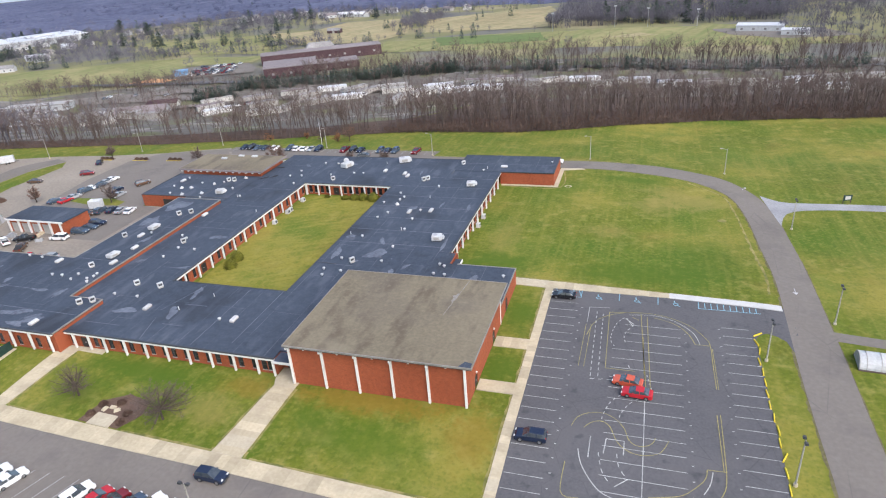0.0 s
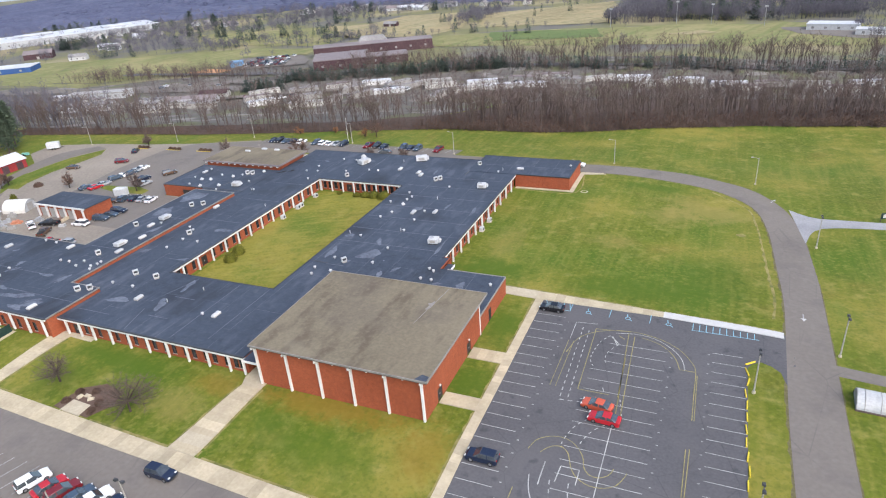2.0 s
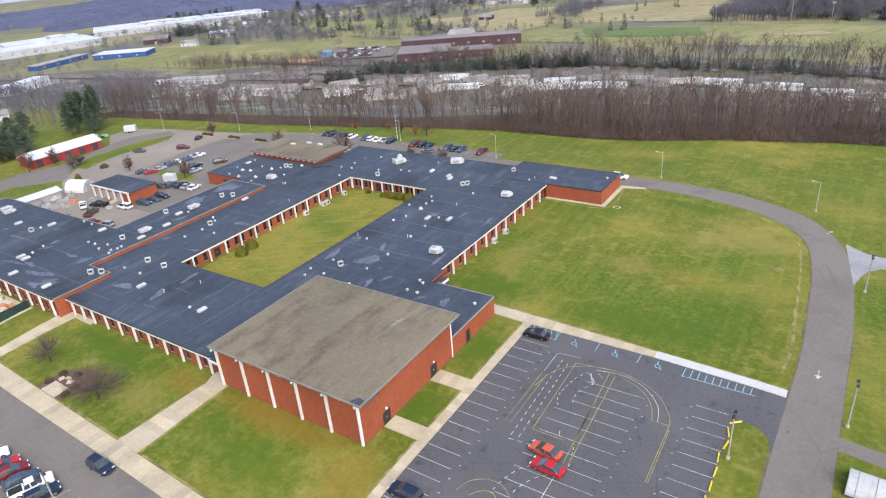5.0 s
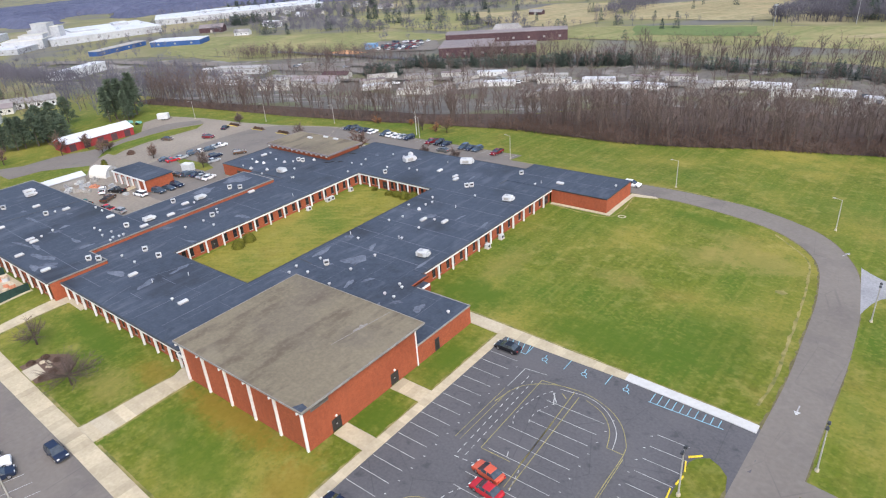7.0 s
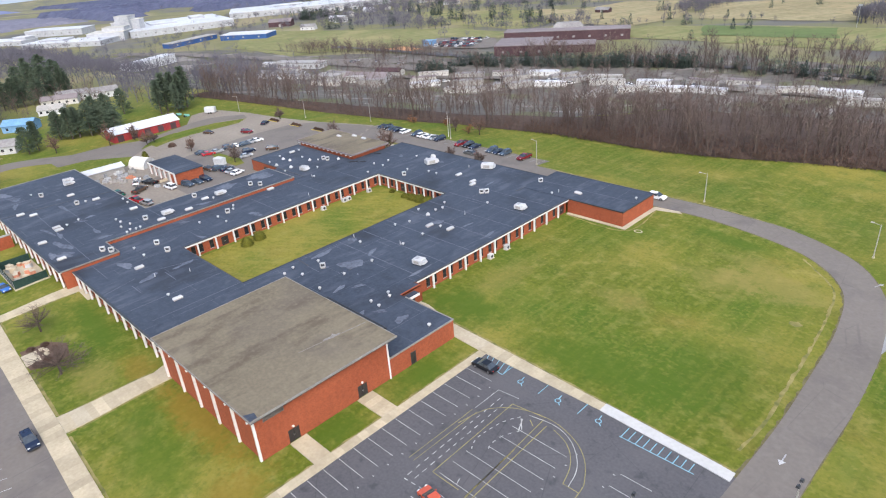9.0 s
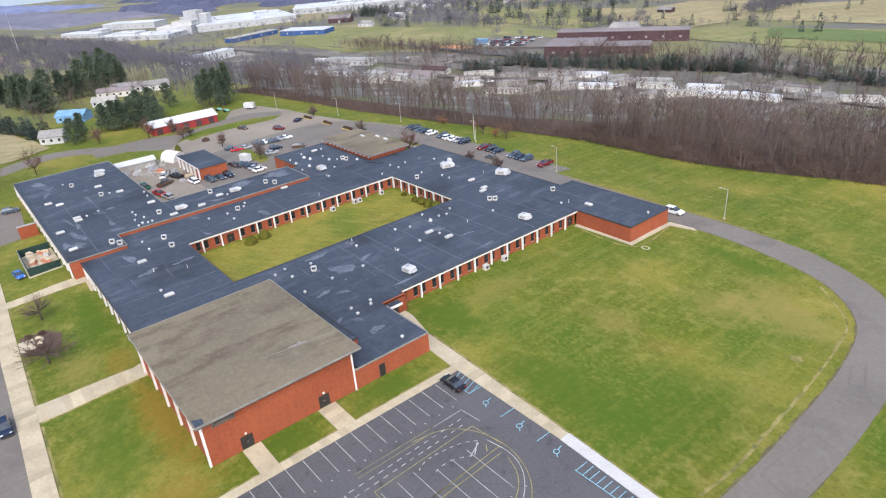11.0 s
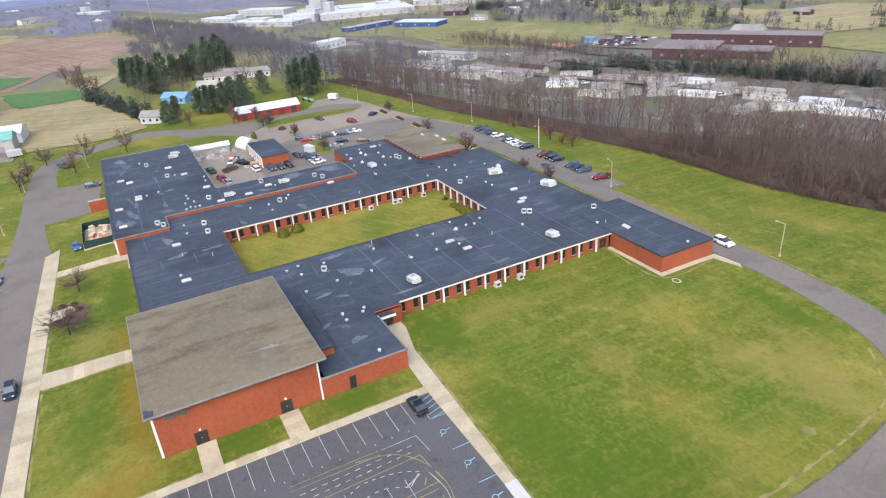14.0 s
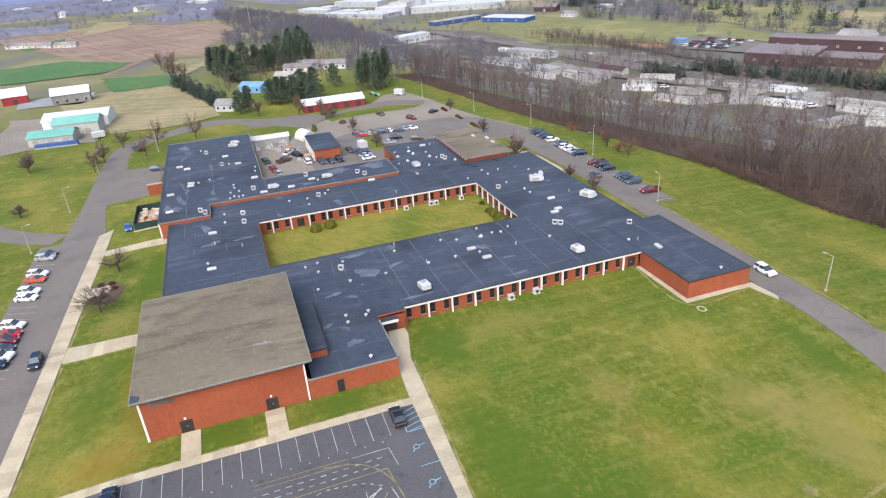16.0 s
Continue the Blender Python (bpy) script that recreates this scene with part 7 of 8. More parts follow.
def far_tree(rng, height, width, twigs):
    """A bare tree far off: stem, a few limbs and a rounded mass of upright twigs."""
    wood, fine = [], []
    up = Vector((0, 0, 1))
    for k in range(5):
        a = rng.random() * 6.283
        q = Vector((math.cos(a) * width * 0.3, math.sin(a) * width * 0.3, height * rng.uniform(0.6, 0.8))) if k else Vector((0, 0, height * 0.75))
        p = Vector((0, 0, height * 0.28)) if k else Vector((0, 0, -0.4))
        side = (q - p).cross(Vector((math.sin(a * 3), math.cos(a * 3), 0.1))).normalized() * (0.11 if k else 0.2)
        turn = side.cross((q - p).normalized())
        wood += [(p - side, p + side, q), (p - turn, p + turn, q)]
    for _ in range(twigs):
        a, r = rng.random() * 6.283, width / 2 * math.sqrt(rng.random()) * 0.85
        z = height * (0.36 + 0.5 * rng.random() * (1 - (2 * r / width) ** 2 * 0.7))
        b = Vector((math.cos(a) * r, math.sin(a) * r, z))
        nd = (Vector((b.x, b.y, 0)) / width + up * rng.uniform(0.3, 1.1) + Vector((rng.uniform(-1, 1), rng.uniform(-1, 1), 0)) * 0.5).normalized()
        side = nd.cross(Vector((rng.uniform(-1, 1), rng.uniform(-1, 1), rng.uniform(-1, 1)))).normalized() * rng.uniform(0.09, 0.2)
        fine.append((b - side, b + side, b + nd * rng.uniform(1.2, 2.6)))
    return tuple(np.array([[tuple(v) for v in t] for t in g], dtype=np.float32) for g in (wood, fine))


HAZY = [far_tree(rng, rng.uniform(10, 13), rng.uniform(6, 8.5), 62) for _ in range(8)]
TALL = [grow(rng, 17.0, 0.55, 2, 6, 85, 0.35, 0.085) for _ in range(6)]

def belt(n, x0, x1, d0, d1, s0, s1, front=1.3):
    res = []
    while len(res) < n:
        x = rng.uniform(x0, x1)
        d = d0 + (d1 - d0) * rng.random() ** front
        res.append((x, edge_y(x) + d, rng.uniform(s0, s1)))
    return res


tw = [M["bark"], M["twig"]]
wood_of("bare_woodland", "dense grey-brown leafless woodland beyond the lawn", SLIM + SLIM + MID[:4], belt(960, -75, 235, 0.5, 72, 0.6, 1.0), tw, 1)
wood_of("bare_tree_belt", "thin belt of tall leafless trees behind the drive", SLIM + MID[:3], belt(230, -260, -75, 0.5, 34, 0.62, 1.02), tw, 2)
wood_of("undergrowth", "brown bare undergrowth along the woodland edge", BRUSH, belt(2300, -75, 235, -1.4, 24, 0.45, 1.3, 2.2) + belt(560, -250, -75, -0.8, 14, 0.35, 0.9, 1.8), [M["bark"], M["brush_twig"]], 3)
back_w = [(x, (300 + 0.2 * (x + 300) if x < -240 else 338 + 0.1 * min(0, x + 100)) + rng.random() ** 1.5 * (18 if x < -240 else 40), rng.uniform(0.5, 0.85)) for x in (rng.uniform(-430, 270) for _ in range(620))]
bank_w = [(x, 362 + 0.06 * x + rng.uniform(-5, 14) + 0.25 * min(0, x + 60), rng.uniform(0.6, 0.95)) for x in (rng.uniform(-200, 250) for _ in range(330))]
wood_of("bank_trees", "tall leafless trees lining the far river bank", TALL, bank_w, tw, 10)
wood_of("river_woods", "dark leafless trees along the valley bottom", LOWT, back_w, tw, 4)
park_w = [(x, y, rng.uniform(0.55, 1.0)) for x, y in ((rng.uniform(-330, 230), rng.uniform(214, 330)) for _ in range(640)) if y - 0.22 * x > 225 and y < 325 + 0.1 * min(0, x)]
wood_of("park_trees", "leafless trees among the mobile homes", LOWT + SLIM[:2], park_w, tw, 8)
side_w = [(x, y, rng.uniform(0.8, 1.2)) for x, y in ((rng.uniform(-470, -235), rng.uniform(90, 200)) for _ in range(520)) if not (x < -340 and y > 110 + 0.2 * (x + 400)) and (y < 150 or rng.random() < 0.35)]
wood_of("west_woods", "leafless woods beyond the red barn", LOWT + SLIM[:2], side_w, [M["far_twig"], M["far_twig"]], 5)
grove_w = [(rng.uniform(-345, -262), rng.uniform(20, 98), rng.uniform(0.5, 0.95)) for _ in range(90)]
wood_of("grove_trees", "leafless trees between the conifers and houses", LOWT, grove_w, tw, 9)
row_w = [(rng.uniform(-140, 220), 410 + rng.uniform(-8, 10), rng.uniform(0.7, 1.1)) for _ in range(120)] + [(-420 + 130 * u, 290 + 28 * u + rng.uniform(-5, 7), rng.uniform(0.6, 1.0)) for u in (rng.random() for _ in range(90))]
wood_of("field_trees", "rows of bare trees between the far fields", LOWT, row_w, tw, 6)
copses = ((-410, 424, 26, 9, 26), (-505, 411, 20, 9, 20), (-288, 476, 16, 6, 20), (-355, 468, 34, 8, 22), (-289, 514, 6, 6, 5), (-587, 519, 40, 16, 36), (-617, 586, 60, 26, 60), (-470, 640, 70, 22, 70), (-540, 560, 50, 30, 50), (-350, 716, 90, 10, 70), (-430, 690, 60, 20, 50), (-560, 470, 30, 18, 30))
far_w = [(rng.gauss(x, dx), rng.gauss(y, dy), rng.uniform(0.6, 1.15)) for x, y, dx, dy, n in copses for _ in range(n)]
far_w += [p for p in [(rng.gauss(-430, 260), rng.uniform(430, 770), rng.uniform(0.5, 1.0)) for _ in range(1300)] if clear(p[0], p[1])]
far_w += [(x, 541 + 0.15 * (x + 60) + rng.random() ** 1.6 * 190, rng.uniform(0.8, 1.3)) for x in (rng.uniform(-70, 150) for _ in range(1000))]
far_w += [(x, rng.uniform(548, 700), rng.uniform(0.8, 1.3)) for x in (rng.uniform(150, 380) for _ in range(420))]
far_w += [(rng.uniform(-232, -196), rng.uniform(560, 650), rng.uniform(0.7, 1.0)) for _ in range(110)] + [(rng.uniform(120, 260), rng.uniform(440, 520), rng.uniform(0.8, 1.3)) for _ in range(70)]
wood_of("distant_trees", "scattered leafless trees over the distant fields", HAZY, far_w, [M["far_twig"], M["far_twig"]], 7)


def spreading_tree(x, y, height, width, seed, twigs, label, low=1.1, twig="pale_twig", thick=1.0, limbs=26):
    """A short trunk that forks low into arching limbs under a domed haze of twigs."""
    r = random.Random(seed)
    wood, tris, tips = Shape(), [], []
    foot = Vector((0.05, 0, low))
    wood.tube((0, 0, -0.3), tuple(foot), 0.2, 0.15, 8)

    def arch(p, q, rad, steps, keep):
        mid = p.lerp(q, 0.5) + Vector((0, 0, -0.12 * (q - p).length * (1 if q.z < height * 0.8 else 0)))
        last = p
        for k in range(1, steps + 1):
            t = k / steps
            c = p * (1 - t) ** 2 + mid * (2 * t * (1 - t)) + q * t * t
            c += Vector((r.uniform(-1, 1), r.uniform(-1, 1), r.uniform(-1, 1))) * 0.06 * (q - p).length / steps
            wood.tube(last, c, rad * (1 - 0.75 * (k - 1) / steps), rad * (1 - 0.75 * k / steps), 4, False)
            if t > keep:
                tips.append((last.copy(), c.copy()))
            last = c

    for k in range(limbs):
        a, el = r.random() * 6.283, math.asin(r.uniform(0.12, 0.98))
        q = r.uniform(0.72, 1.0)
        top = Vector((math.cos(a) * math.cos(el) * width / 2 * q, math.sin(a) * math.cos(el) * width / 2 * q, low + (height - low) * math.sin(el) * q))
        arch(foot, top, 0.085, 5, 0.35)
        for _ in range(5):
            b = foot.lerp(top, r.uniform(0.35, 0.8))
            e = b + Vector((r.uniform(-1, 1), r.uniform(-1, 1), r.uniform(-0.25, 0.9))) * width * 0.17
            arch(b, e, 0.028, 3, 0.0)
    for _ in range(twigs):
        p, q = r.choice(tips)
        b = p.lerp(q, r.random())
        out = Vector((b.x, b.y, 0.6 * (b.z - low))).normalized()
        nd = (out * 0.7 + Vector((r.uniform(-1, 1), r.uniform(-1, 1), r.uniform(-0.5, 0.8)))).normalized()
        side = nd.cross(Vector((r.uniform(-1, 1), r.uniform(-1, 1), r.uniform(-1, 1)))).normalized() * r.uniform(0.005, 0.011) * thick
        tris.append([tuple(b - side), tuple(b + side), tuple(b + nd * r.uniform(0.35, 0.9))])
    t = thing("tree", label, "tree", at=pose(x, y, gz(x, y)))
    part("trunk", wood, M["dark_bark"], t)
    part("crown", tri_mesh("crown", np.array(tris, dtype=np.float32), [M[twig]]), None, t, "fine bare twigs")


spreading_tree(-66.8, -10.4, 6.2, 9.4, 31, 3000, "small spreading leafless tree on the front lawn", 2.1)
spreading_tree(-94.6, 105.8, 11.0, 8.5, 35, 9000, "dense upright leafless tree behind the rear hall", 1.8, "red_twig", 1.7)
spreading_tree(-47.8, -12.4, 7.4, 12.5, 33, 7500, "wide leafless ornamental tree on the front lawn", 2.2)
for i, (x, y, h, tg) in enumerate(((-181.3, 7.6, 10, "red_twig"), (-177.6, -6.3, 11, "red_twig"), (-167.0, -10.1, 8.5, "red_twig"), (-185.2, -19.6, 8, "twig"), (-167.2, -24.4, 8.5, "twig"), (-156.8, -26.4, 8, "red_twig"), (-167.3, -48.6, 9, "twig"), (-171.0, -50.0, 6, "twig"), (-168.5, 110.5, 5, "twig"), (-128.5, 108.5, 5.5, "twig"), (-183.0, 60.0, 6, "red_twig"), (-70.0, 111.5, 4.5, "twig"), (-58.0, 111.8, 5, "twig"), (-84.0, 141.0, 8, "red_twig"), (-95.0, 140.0, 6, "twig"), (-120, -42, 5, "twig"), (-101.0, -52, 6, "twig"), (-205.0, 34.0, 8, "red_twig"), (-158.0, 66.0, 5, "red_twig"), (-131.0, 68.6, 6.5, "twig"), (-195.5, 50.6, 8.5, "red_twig"), (-204, 79.5, 6, "twig"), (-183.7, 63.0, 4.5, "twig"), (-195, 60, 6.5, "red_twig"), (-374, -13, 13, "red_twig"), (-380, -6, 12, "red_twig"), (-356, -8, 11, "twig"), (-338, -6, 12, "red_twig"), (-330, -3, 13, "red_twig"), (-322, 2, 11, "twig"))):
    h *= 1.2
    spreading_tree(x, y, h, h * 0.85, 60 + i, 2100, "leafless tree with a rounded crown on the grass", h * 0.2, tg, 2.8 + 0.009 * abs(x), 16)


# evergreens
def conifer(rng, height, width, n=900, blunt=False):
    """A pine: clumps of needles on whorls, with an uneven, rounded outline."""
    tris = []
    clumps = n // 16
    for k in range(clumps):
        u = rng.random() ** 0.8
        z = height * (0.14 + 0.84 * u)
        full = (1.3 * width * (1 - u ** 2.4) ** 0.7 if blunt else width * (1 - u) ** 0.62) + 0.15
        a, r = rng.random() * 6.283, full * rng.uniform(0.25, 0.85)
        c0 = Vector((r * math.cos(a), r * math.sin(a), z))
        size = height * rng.uniform(0.035, 0.075) * (1.2 - 0.6 * u)
        for _ in range(n // clumps):
            d = Vector((rng.gauss(0, 1), rng.gauss(0, 1), rng.gauss(0, 0.55)))
            c = c0 + d * size * 0.6
            out = Vector((d.x + math.cos(a), d.y + math.sin(a), rng.uniform(-0.7, 0.5))).normalized()
            side = out.cross(Vector((rng.uniform(-1, 1), rng.uniform(-1, 1), rng.uniform(-1, 1)))).normalized() * height * rng.uniform(0.008, 0.019)
            tris.append([tuple(c - side), tuple(c + side), tuple(c + out * height * rng.uniform(0.035, 0.07))])
    wood = Shape().tube((0, 0, -0.4), (0, 0, height * 0.93), height * 0.017 + 0.05, 0.03, 6)
    return wood, np.array(tris, dtype=np.float32)


PINES = []
for k in range(4):
    wood, needles = conifer(random.Random(80 + k), 12.0, 2.3 + 0.4 * k, 2700, k > 1)
    t = thing("conifer", "dark green conifer with drooping boughs", "conifer", group="conifers near the barn")
    part("trunk", wood, M["bark"], t)
    part("crown", tri_mesh("crown", needles, [M["needles"]]), None, t, "dense dark needles")
    PINES.append(t)
pr = random.Random(9)
spots = []
for x, y in ((-333, 22), (-326, 27), (-318, 24), (-303, 28), (-298, 33), (-314, 36), (-318, 46), (-322, 56), (-329, 66), (-334, 77)):
    spots += [(x + pr.uniform(-5, 5), y + pr.uniform(-4, 4), pr.uniform(1.05, 1.6)) for _ in range(3)]
for x, y in ((-227, 43), (-223, 48), (-220, 54), (-225, 60), (-216, 61)):
    spots += [(x + pr.uniform(-4, 3), y + pr.uniform(-3, 3), pr.uniform(0.8, 1.2)) for _ in range(3)]
spots += [(-229, 86, 1.3), (-231, 90, 1.5), (-226, 95, 1.4), (-230, 99, 1.6), (-224, 92, 1.1), (-236, 96, 1.4), (-214, 27, 0.9), (-216, 31, 1.0), (-247, 76, 1.0), (-372, 70, 1.5), (-364, 76, 1.6), (-358, 68, 1.4), (-350, 60, 1.4)]
used = set()
for x, y, sc in spots:
    k = pr.randrange(4)
    m = pose(x, y, gz(x, y), 0, 0, pr.random() * 360)
    if k not in used:
        used.add(k)
        PINES[k].matrix_basis = m @ Matrix.Diagonal((sc, sc, sc, 1))
    else:
        c = copy_thing(PINES[k], m)
        c.scale = (sc, sc, sc)


def fir(rng, height, width, n, blunt):
    """A far evergreen: boughs from the ground up, pointed or round-topped."""
    tris = []
    for _ in range(n):
        u, a = rng.random() ** 1.35, rng.random() * 6.283
        full = width / 2 * ((1 - u ** 2.5) ** 0.5 if blunt else (1 - u) ** 0.85) + 0.1
        r = full * rng.uniform(0.35, 0.85)
        c = Vector((math.cos(a) * r, math.sin(a) * r, height * (0.04 + 0.9 * u)))
        out = Vector((math.cos(a), math.sin(a), rng.uniform(-0.5, 0.7))).normalized()
        side = out.cross(Vector((rng.uniform(-0.5, 0.5), rng.uniform(-0.5, 0.5), 1))).normalized() * height * rng.uniform(0.03, 0.06)
        tris.append([tuple(c - side), tuple(c + side), tuple(c + out * height * rng.uniform(0.06, 0.11))])
    return np.array(tris, dtype=np.float32)


ev = [fir(random.Random(90 + k), 9.0, 4.2 + 0.5 * k, 210, k % 2) for k in range(4)]


def evergreen_band(name, label, spots, seed):
    r = random.Random(seed)
    t, i = stamp([(e[:0], e) for e in ev], spots, r)
    return tagged(new(name, tri_mesh(name, t, [M["bark"], M["fir"]], i)), label, "conifers", kind="stuff")


belt_e = []
for _ in range(430):
    x = pr.uniform(-240, 190) if pr.random() < 0.55 else pr.uniform(-240, -100)
    belt_e.append((x, 296 + 0.4 * min(x + 240, 130) + 0.03 * max(0, x + 110) + pr.uniform(-7, 9), pr.uniform(0.5, 0.95)))
evergreen_band("evergreen_belt", "dark band of evergreens behind the mobile homes", belt_e + [(pr.uniform(-250, -226), pr.uniform(262, 280), pr.uniform(0.7, 1.0)) for _ in range(34)], 12)
evergreen_band("hedge_row", "dark evergreen hedge along a field edge", [(-306 + 74 * u + pr.uniform(-2.5, 2.5), -2 + 22 * u + pr.uniform(-2.5, 2.5), pr.uniform(0.55, 0.95)) for u in [k / 70 for k in range(71)]], 13)
far_e = [(pr.uniform(-640, -120), pr.uniform(440, 860), pr.uniform(0.7, 1.4)) for _ in range(90)] + [(pr.uniform(-650, -600), pr.uniform(425, 465), pr.uniform(0.9, 1.2)) for _ in range(50)]
for x, y, n in ((-424, 482, 2), (-411, 480, 3), (-405, 436, 1), (-395, 438, 1), (-469, 504, 3), (-380, 594, 3), (-439, 623, 2), (-390, 698, 3), (-522, 515, 3), (-504, 509, 2), (-453, 422, 1), (-504, 391, 1), (-479, 390, 1), (-389, 505, 2), (-384, 519, 2), (-351, 514, 1), (-508, 384, 2), (-314, 486, 3), (-322, 484, 3), (-419, 706, 3), (-467, 679, 3), (-449, 543, 2), (-300, 690, 4), (-560, 600, 6), (-640, 640, 8), (-600, 540, 5)):
    far_e += [(x + pr.uniform(-3, 3) * (n > 1), y + pr.uniform(-4, 4) * (n > 1), pr.uniform(1.1, 1.8)) for _ in range(n)]
far_e += [(-823 + 105 * u + pr.uniform(-4, 4), 561 + 31 * u + pr.uniform(-6, 6), pr.uniform(0.9, 1.5)) for u in (pr.random() for _ in range(40))]
far_e += [(pr.uniform(-20, 60), 556 + pr.uniform(0, 60), pr.uniform(1.4, 2.2)) for _ in range(26)] + [(pr.uniform(60, 140), 575 + pr.uniform(0, 60), pr.uniform(1.2, 2.0)) for _ in range(16)]
evergreen_band("distant_evergreens", "scattered dark evergreens over the distant fields", far_e, 14)


def bush(x, y, r, h, seed, mat="shrub", label="rounded clipped evergreen shrub on the courtyard lawn"):
    rr = random.Random(seed)
    tris = []
    for _ in range(900):
        a, u = rr.random() * 6.283, rr.random()
        el = math.asin(u)
        k = rr.uniform(0.82, 1.04)
        n = Vector((math.cos(el) * math.cos(a), math.cos(el) * math.sin(a), math.sin(el)))
        c = Vector((n.x * r * k, n.y * r * k, n.z * h * k))
        s1 = n.cross(Vector((rr.uniform(-1, 1), rr.uniform(-1, 1), rr.uniform(-1, 1)))).normalized() * 0.1
        s2 = (n * 0.12 + Vector((rr.uniform(-1, 1), rr.uniform(-1, 1), rr.uniform(-1, 1))) * 0.09)
        tris.append([tuple(c - s1), tuple(c + s1), tuple(c + s2)])
    t = thing("shrub", label, "shrub", at=pose(x, y, gz(x, y)))
    part("crown", tri_mesh("crown", np.array(tris, dtype=np.float32), [M[mat]]), None, t)
    part("stem", Shape().tube((0, 0, -0.2), (0, 0, h * 0.75), 0.12, 0.05, 6).dome((0, 0, 0.05), r * 0.86, h * 0.86, 10, 4), M[mat], t)
    return t


bush(-67.2, 36.4, 1.6, 2.2, 1)
bush(-67.9, 40.2, 1.6, 2.3, 2)
for i, (x, y, r, h) in enumerate(((-58.0, 80.6, 1.2, 1.1), (-55.2, 80.8, 1.4, 1.5), (-52.4, 80.9, 1.7, 1.9), (-49.2, 80.8, 1.9, 2.2), (-64.0, 81.0, 0.8, 0.8))):
    bush(x, y, r, h, 10 + i, label="loose evergreen shrub against the courtyard wall")
for i, (x, y) in enumerate(((-60.5, -11.5), (-57.5, -10.6), (-54.6, -12.6), (-61.0, -13.9), (-54.4, -14.6))):
    bush(x, y, 0.75, 0.7, 20 + i, "mulch", "low brown dormant shrub in a mulch bed")
for i, (x, y) in enumerate(((-58.2, -11.8), (-57.0, -12.3), (-59.4, -12.4))):
    t = thing("boulder", "pale weathered boulder in a mulch bed", "rock", at=pose(x, y, gz(x, y), 0, 0, 40 * i), group="bed stones")
    part("stone", Shape().frustum(-0.6, -0.4, -0.1, 0.6, 0.4, 0.3, 0.1).frustum(-0.5, -0.3, 0.3, 0.5, 0.3, 0.55, 0.22), M["concrete"], t)
for i, (x, y, r, h) in enumerate(((-118.0, 140.0, 2.2, 3.2), (-88.6, 140.2, 2.6, 3.6), (-104.0, 144.0, 1.6, 2.2))):
    spreading_tree(x, y, h * 1.4, h * 1.5, 170 + i, 1100, "small rust-brown tree with withered leaves by the wood", 0.5, "rust_twig", 3.0, 14)
bush(-165.8, 52.1, 1.1, 2.6, 75, label="dark upright evergreen shrub beside the shed")
bush(-171.2, 64.6, 1.5, 1.4, 76, "mulch", "brown dormant shrub on a grass verge")
for i, x in ((0, -168.3), (3, -153.2), (6, -139.0)):
    isl = solid("planting_island", patch([(x - 3, 106.4 + 0.25 * i), (x + 3, 106.8 + 0.25 * i), (x + 3, 108.6 + 0.25 * i), (x - 3, 108.2 + 0.25 * i)], 0.16, 4, 0.25), M["mulch"], "mulched kerbed island in the rear car park")
    part("kerb", band([(x - 3.1, 106.25 + 0.25 * i), (x + 3.1, 106.65 + 0.25 * i)], [(x - 3.1, 106.38 + 0.25 * i), (x + 3.1, 106.78 + 0.25 * i)], 0.2, 0.2, 2, False), M["yellow"], isl, "yellow-painted kerb")
    for k in range(3):
        bush(x - 2 + 2 * k, 107.6 + 0.25 * i, 0.8, 0.9, 40 + 3 * i + k, "mulch", "low brown shrub on a car park island")


# distant hillsides under bare woods, with distance haze in their colours
def canopy(name, x0, x1, y0, y1, cell, top, label, keep=None, mat="far_wood"):
    nx, ny = int((x1 - x0) / cell), int((y1 - y0) / cell)
    r = np.random.RandomState(3)
    s = Shape()
    ids = {}
    for j in range(ny + 1):
        for i in range(nx + 1):
            x, y = x0 + i * cell + r.uniform(-0.35, 0.35) * cell, y0 + j * cell + r.uniform(-0.35, 0.35) * cell
            if keep and not keep(x, y):
                continue
            ids[i, j] = len(s.v)
            s.v.append((x, y, gz(x, y)))
    for (i, j), k in ids.items():
        inside = all((i + a, j + b) in ids for a in (-1, 0, 1) for b in (-1, 0, 1))
        x, y, z = s.v[k]
        s.v[k] = (x, y, z + (top * r.uniform(0.4, 1.0) if inside else -1.0))
    for j in range(ny):
        for i in range(nx):
            q = [(i, j), (i + 1, j), (i + 1, j + 1), (i, j + 1)]
            if all(p in ids for p in q):
                a, b, c, d = (ids[p] for p in q)
                s.f += [(a, b, c), (a, c, d)]
    tagged(new(name, s.mesh(name, M[mat])), label, "woodland", kind="stuff")


def hill_foot(x):
    return float(np.interp(x, [-2300, -840, -630, -500, -180, 100, 700], [560, 590, 675, 752, 757, 738, 738]))


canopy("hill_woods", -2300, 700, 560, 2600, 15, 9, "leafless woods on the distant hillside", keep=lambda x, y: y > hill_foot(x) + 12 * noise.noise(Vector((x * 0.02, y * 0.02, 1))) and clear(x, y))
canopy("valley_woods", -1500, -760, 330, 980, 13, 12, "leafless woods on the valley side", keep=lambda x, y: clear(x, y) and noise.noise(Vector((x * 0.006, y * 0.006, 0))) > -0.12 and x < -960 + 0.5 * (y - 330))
wr = random.Random(44)
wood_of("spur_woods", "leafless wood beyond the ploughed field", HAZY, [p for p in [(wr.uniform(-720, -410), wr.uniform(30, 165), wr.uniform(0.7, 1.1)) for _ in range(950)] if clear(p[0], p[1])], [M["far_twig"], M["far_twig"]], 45)
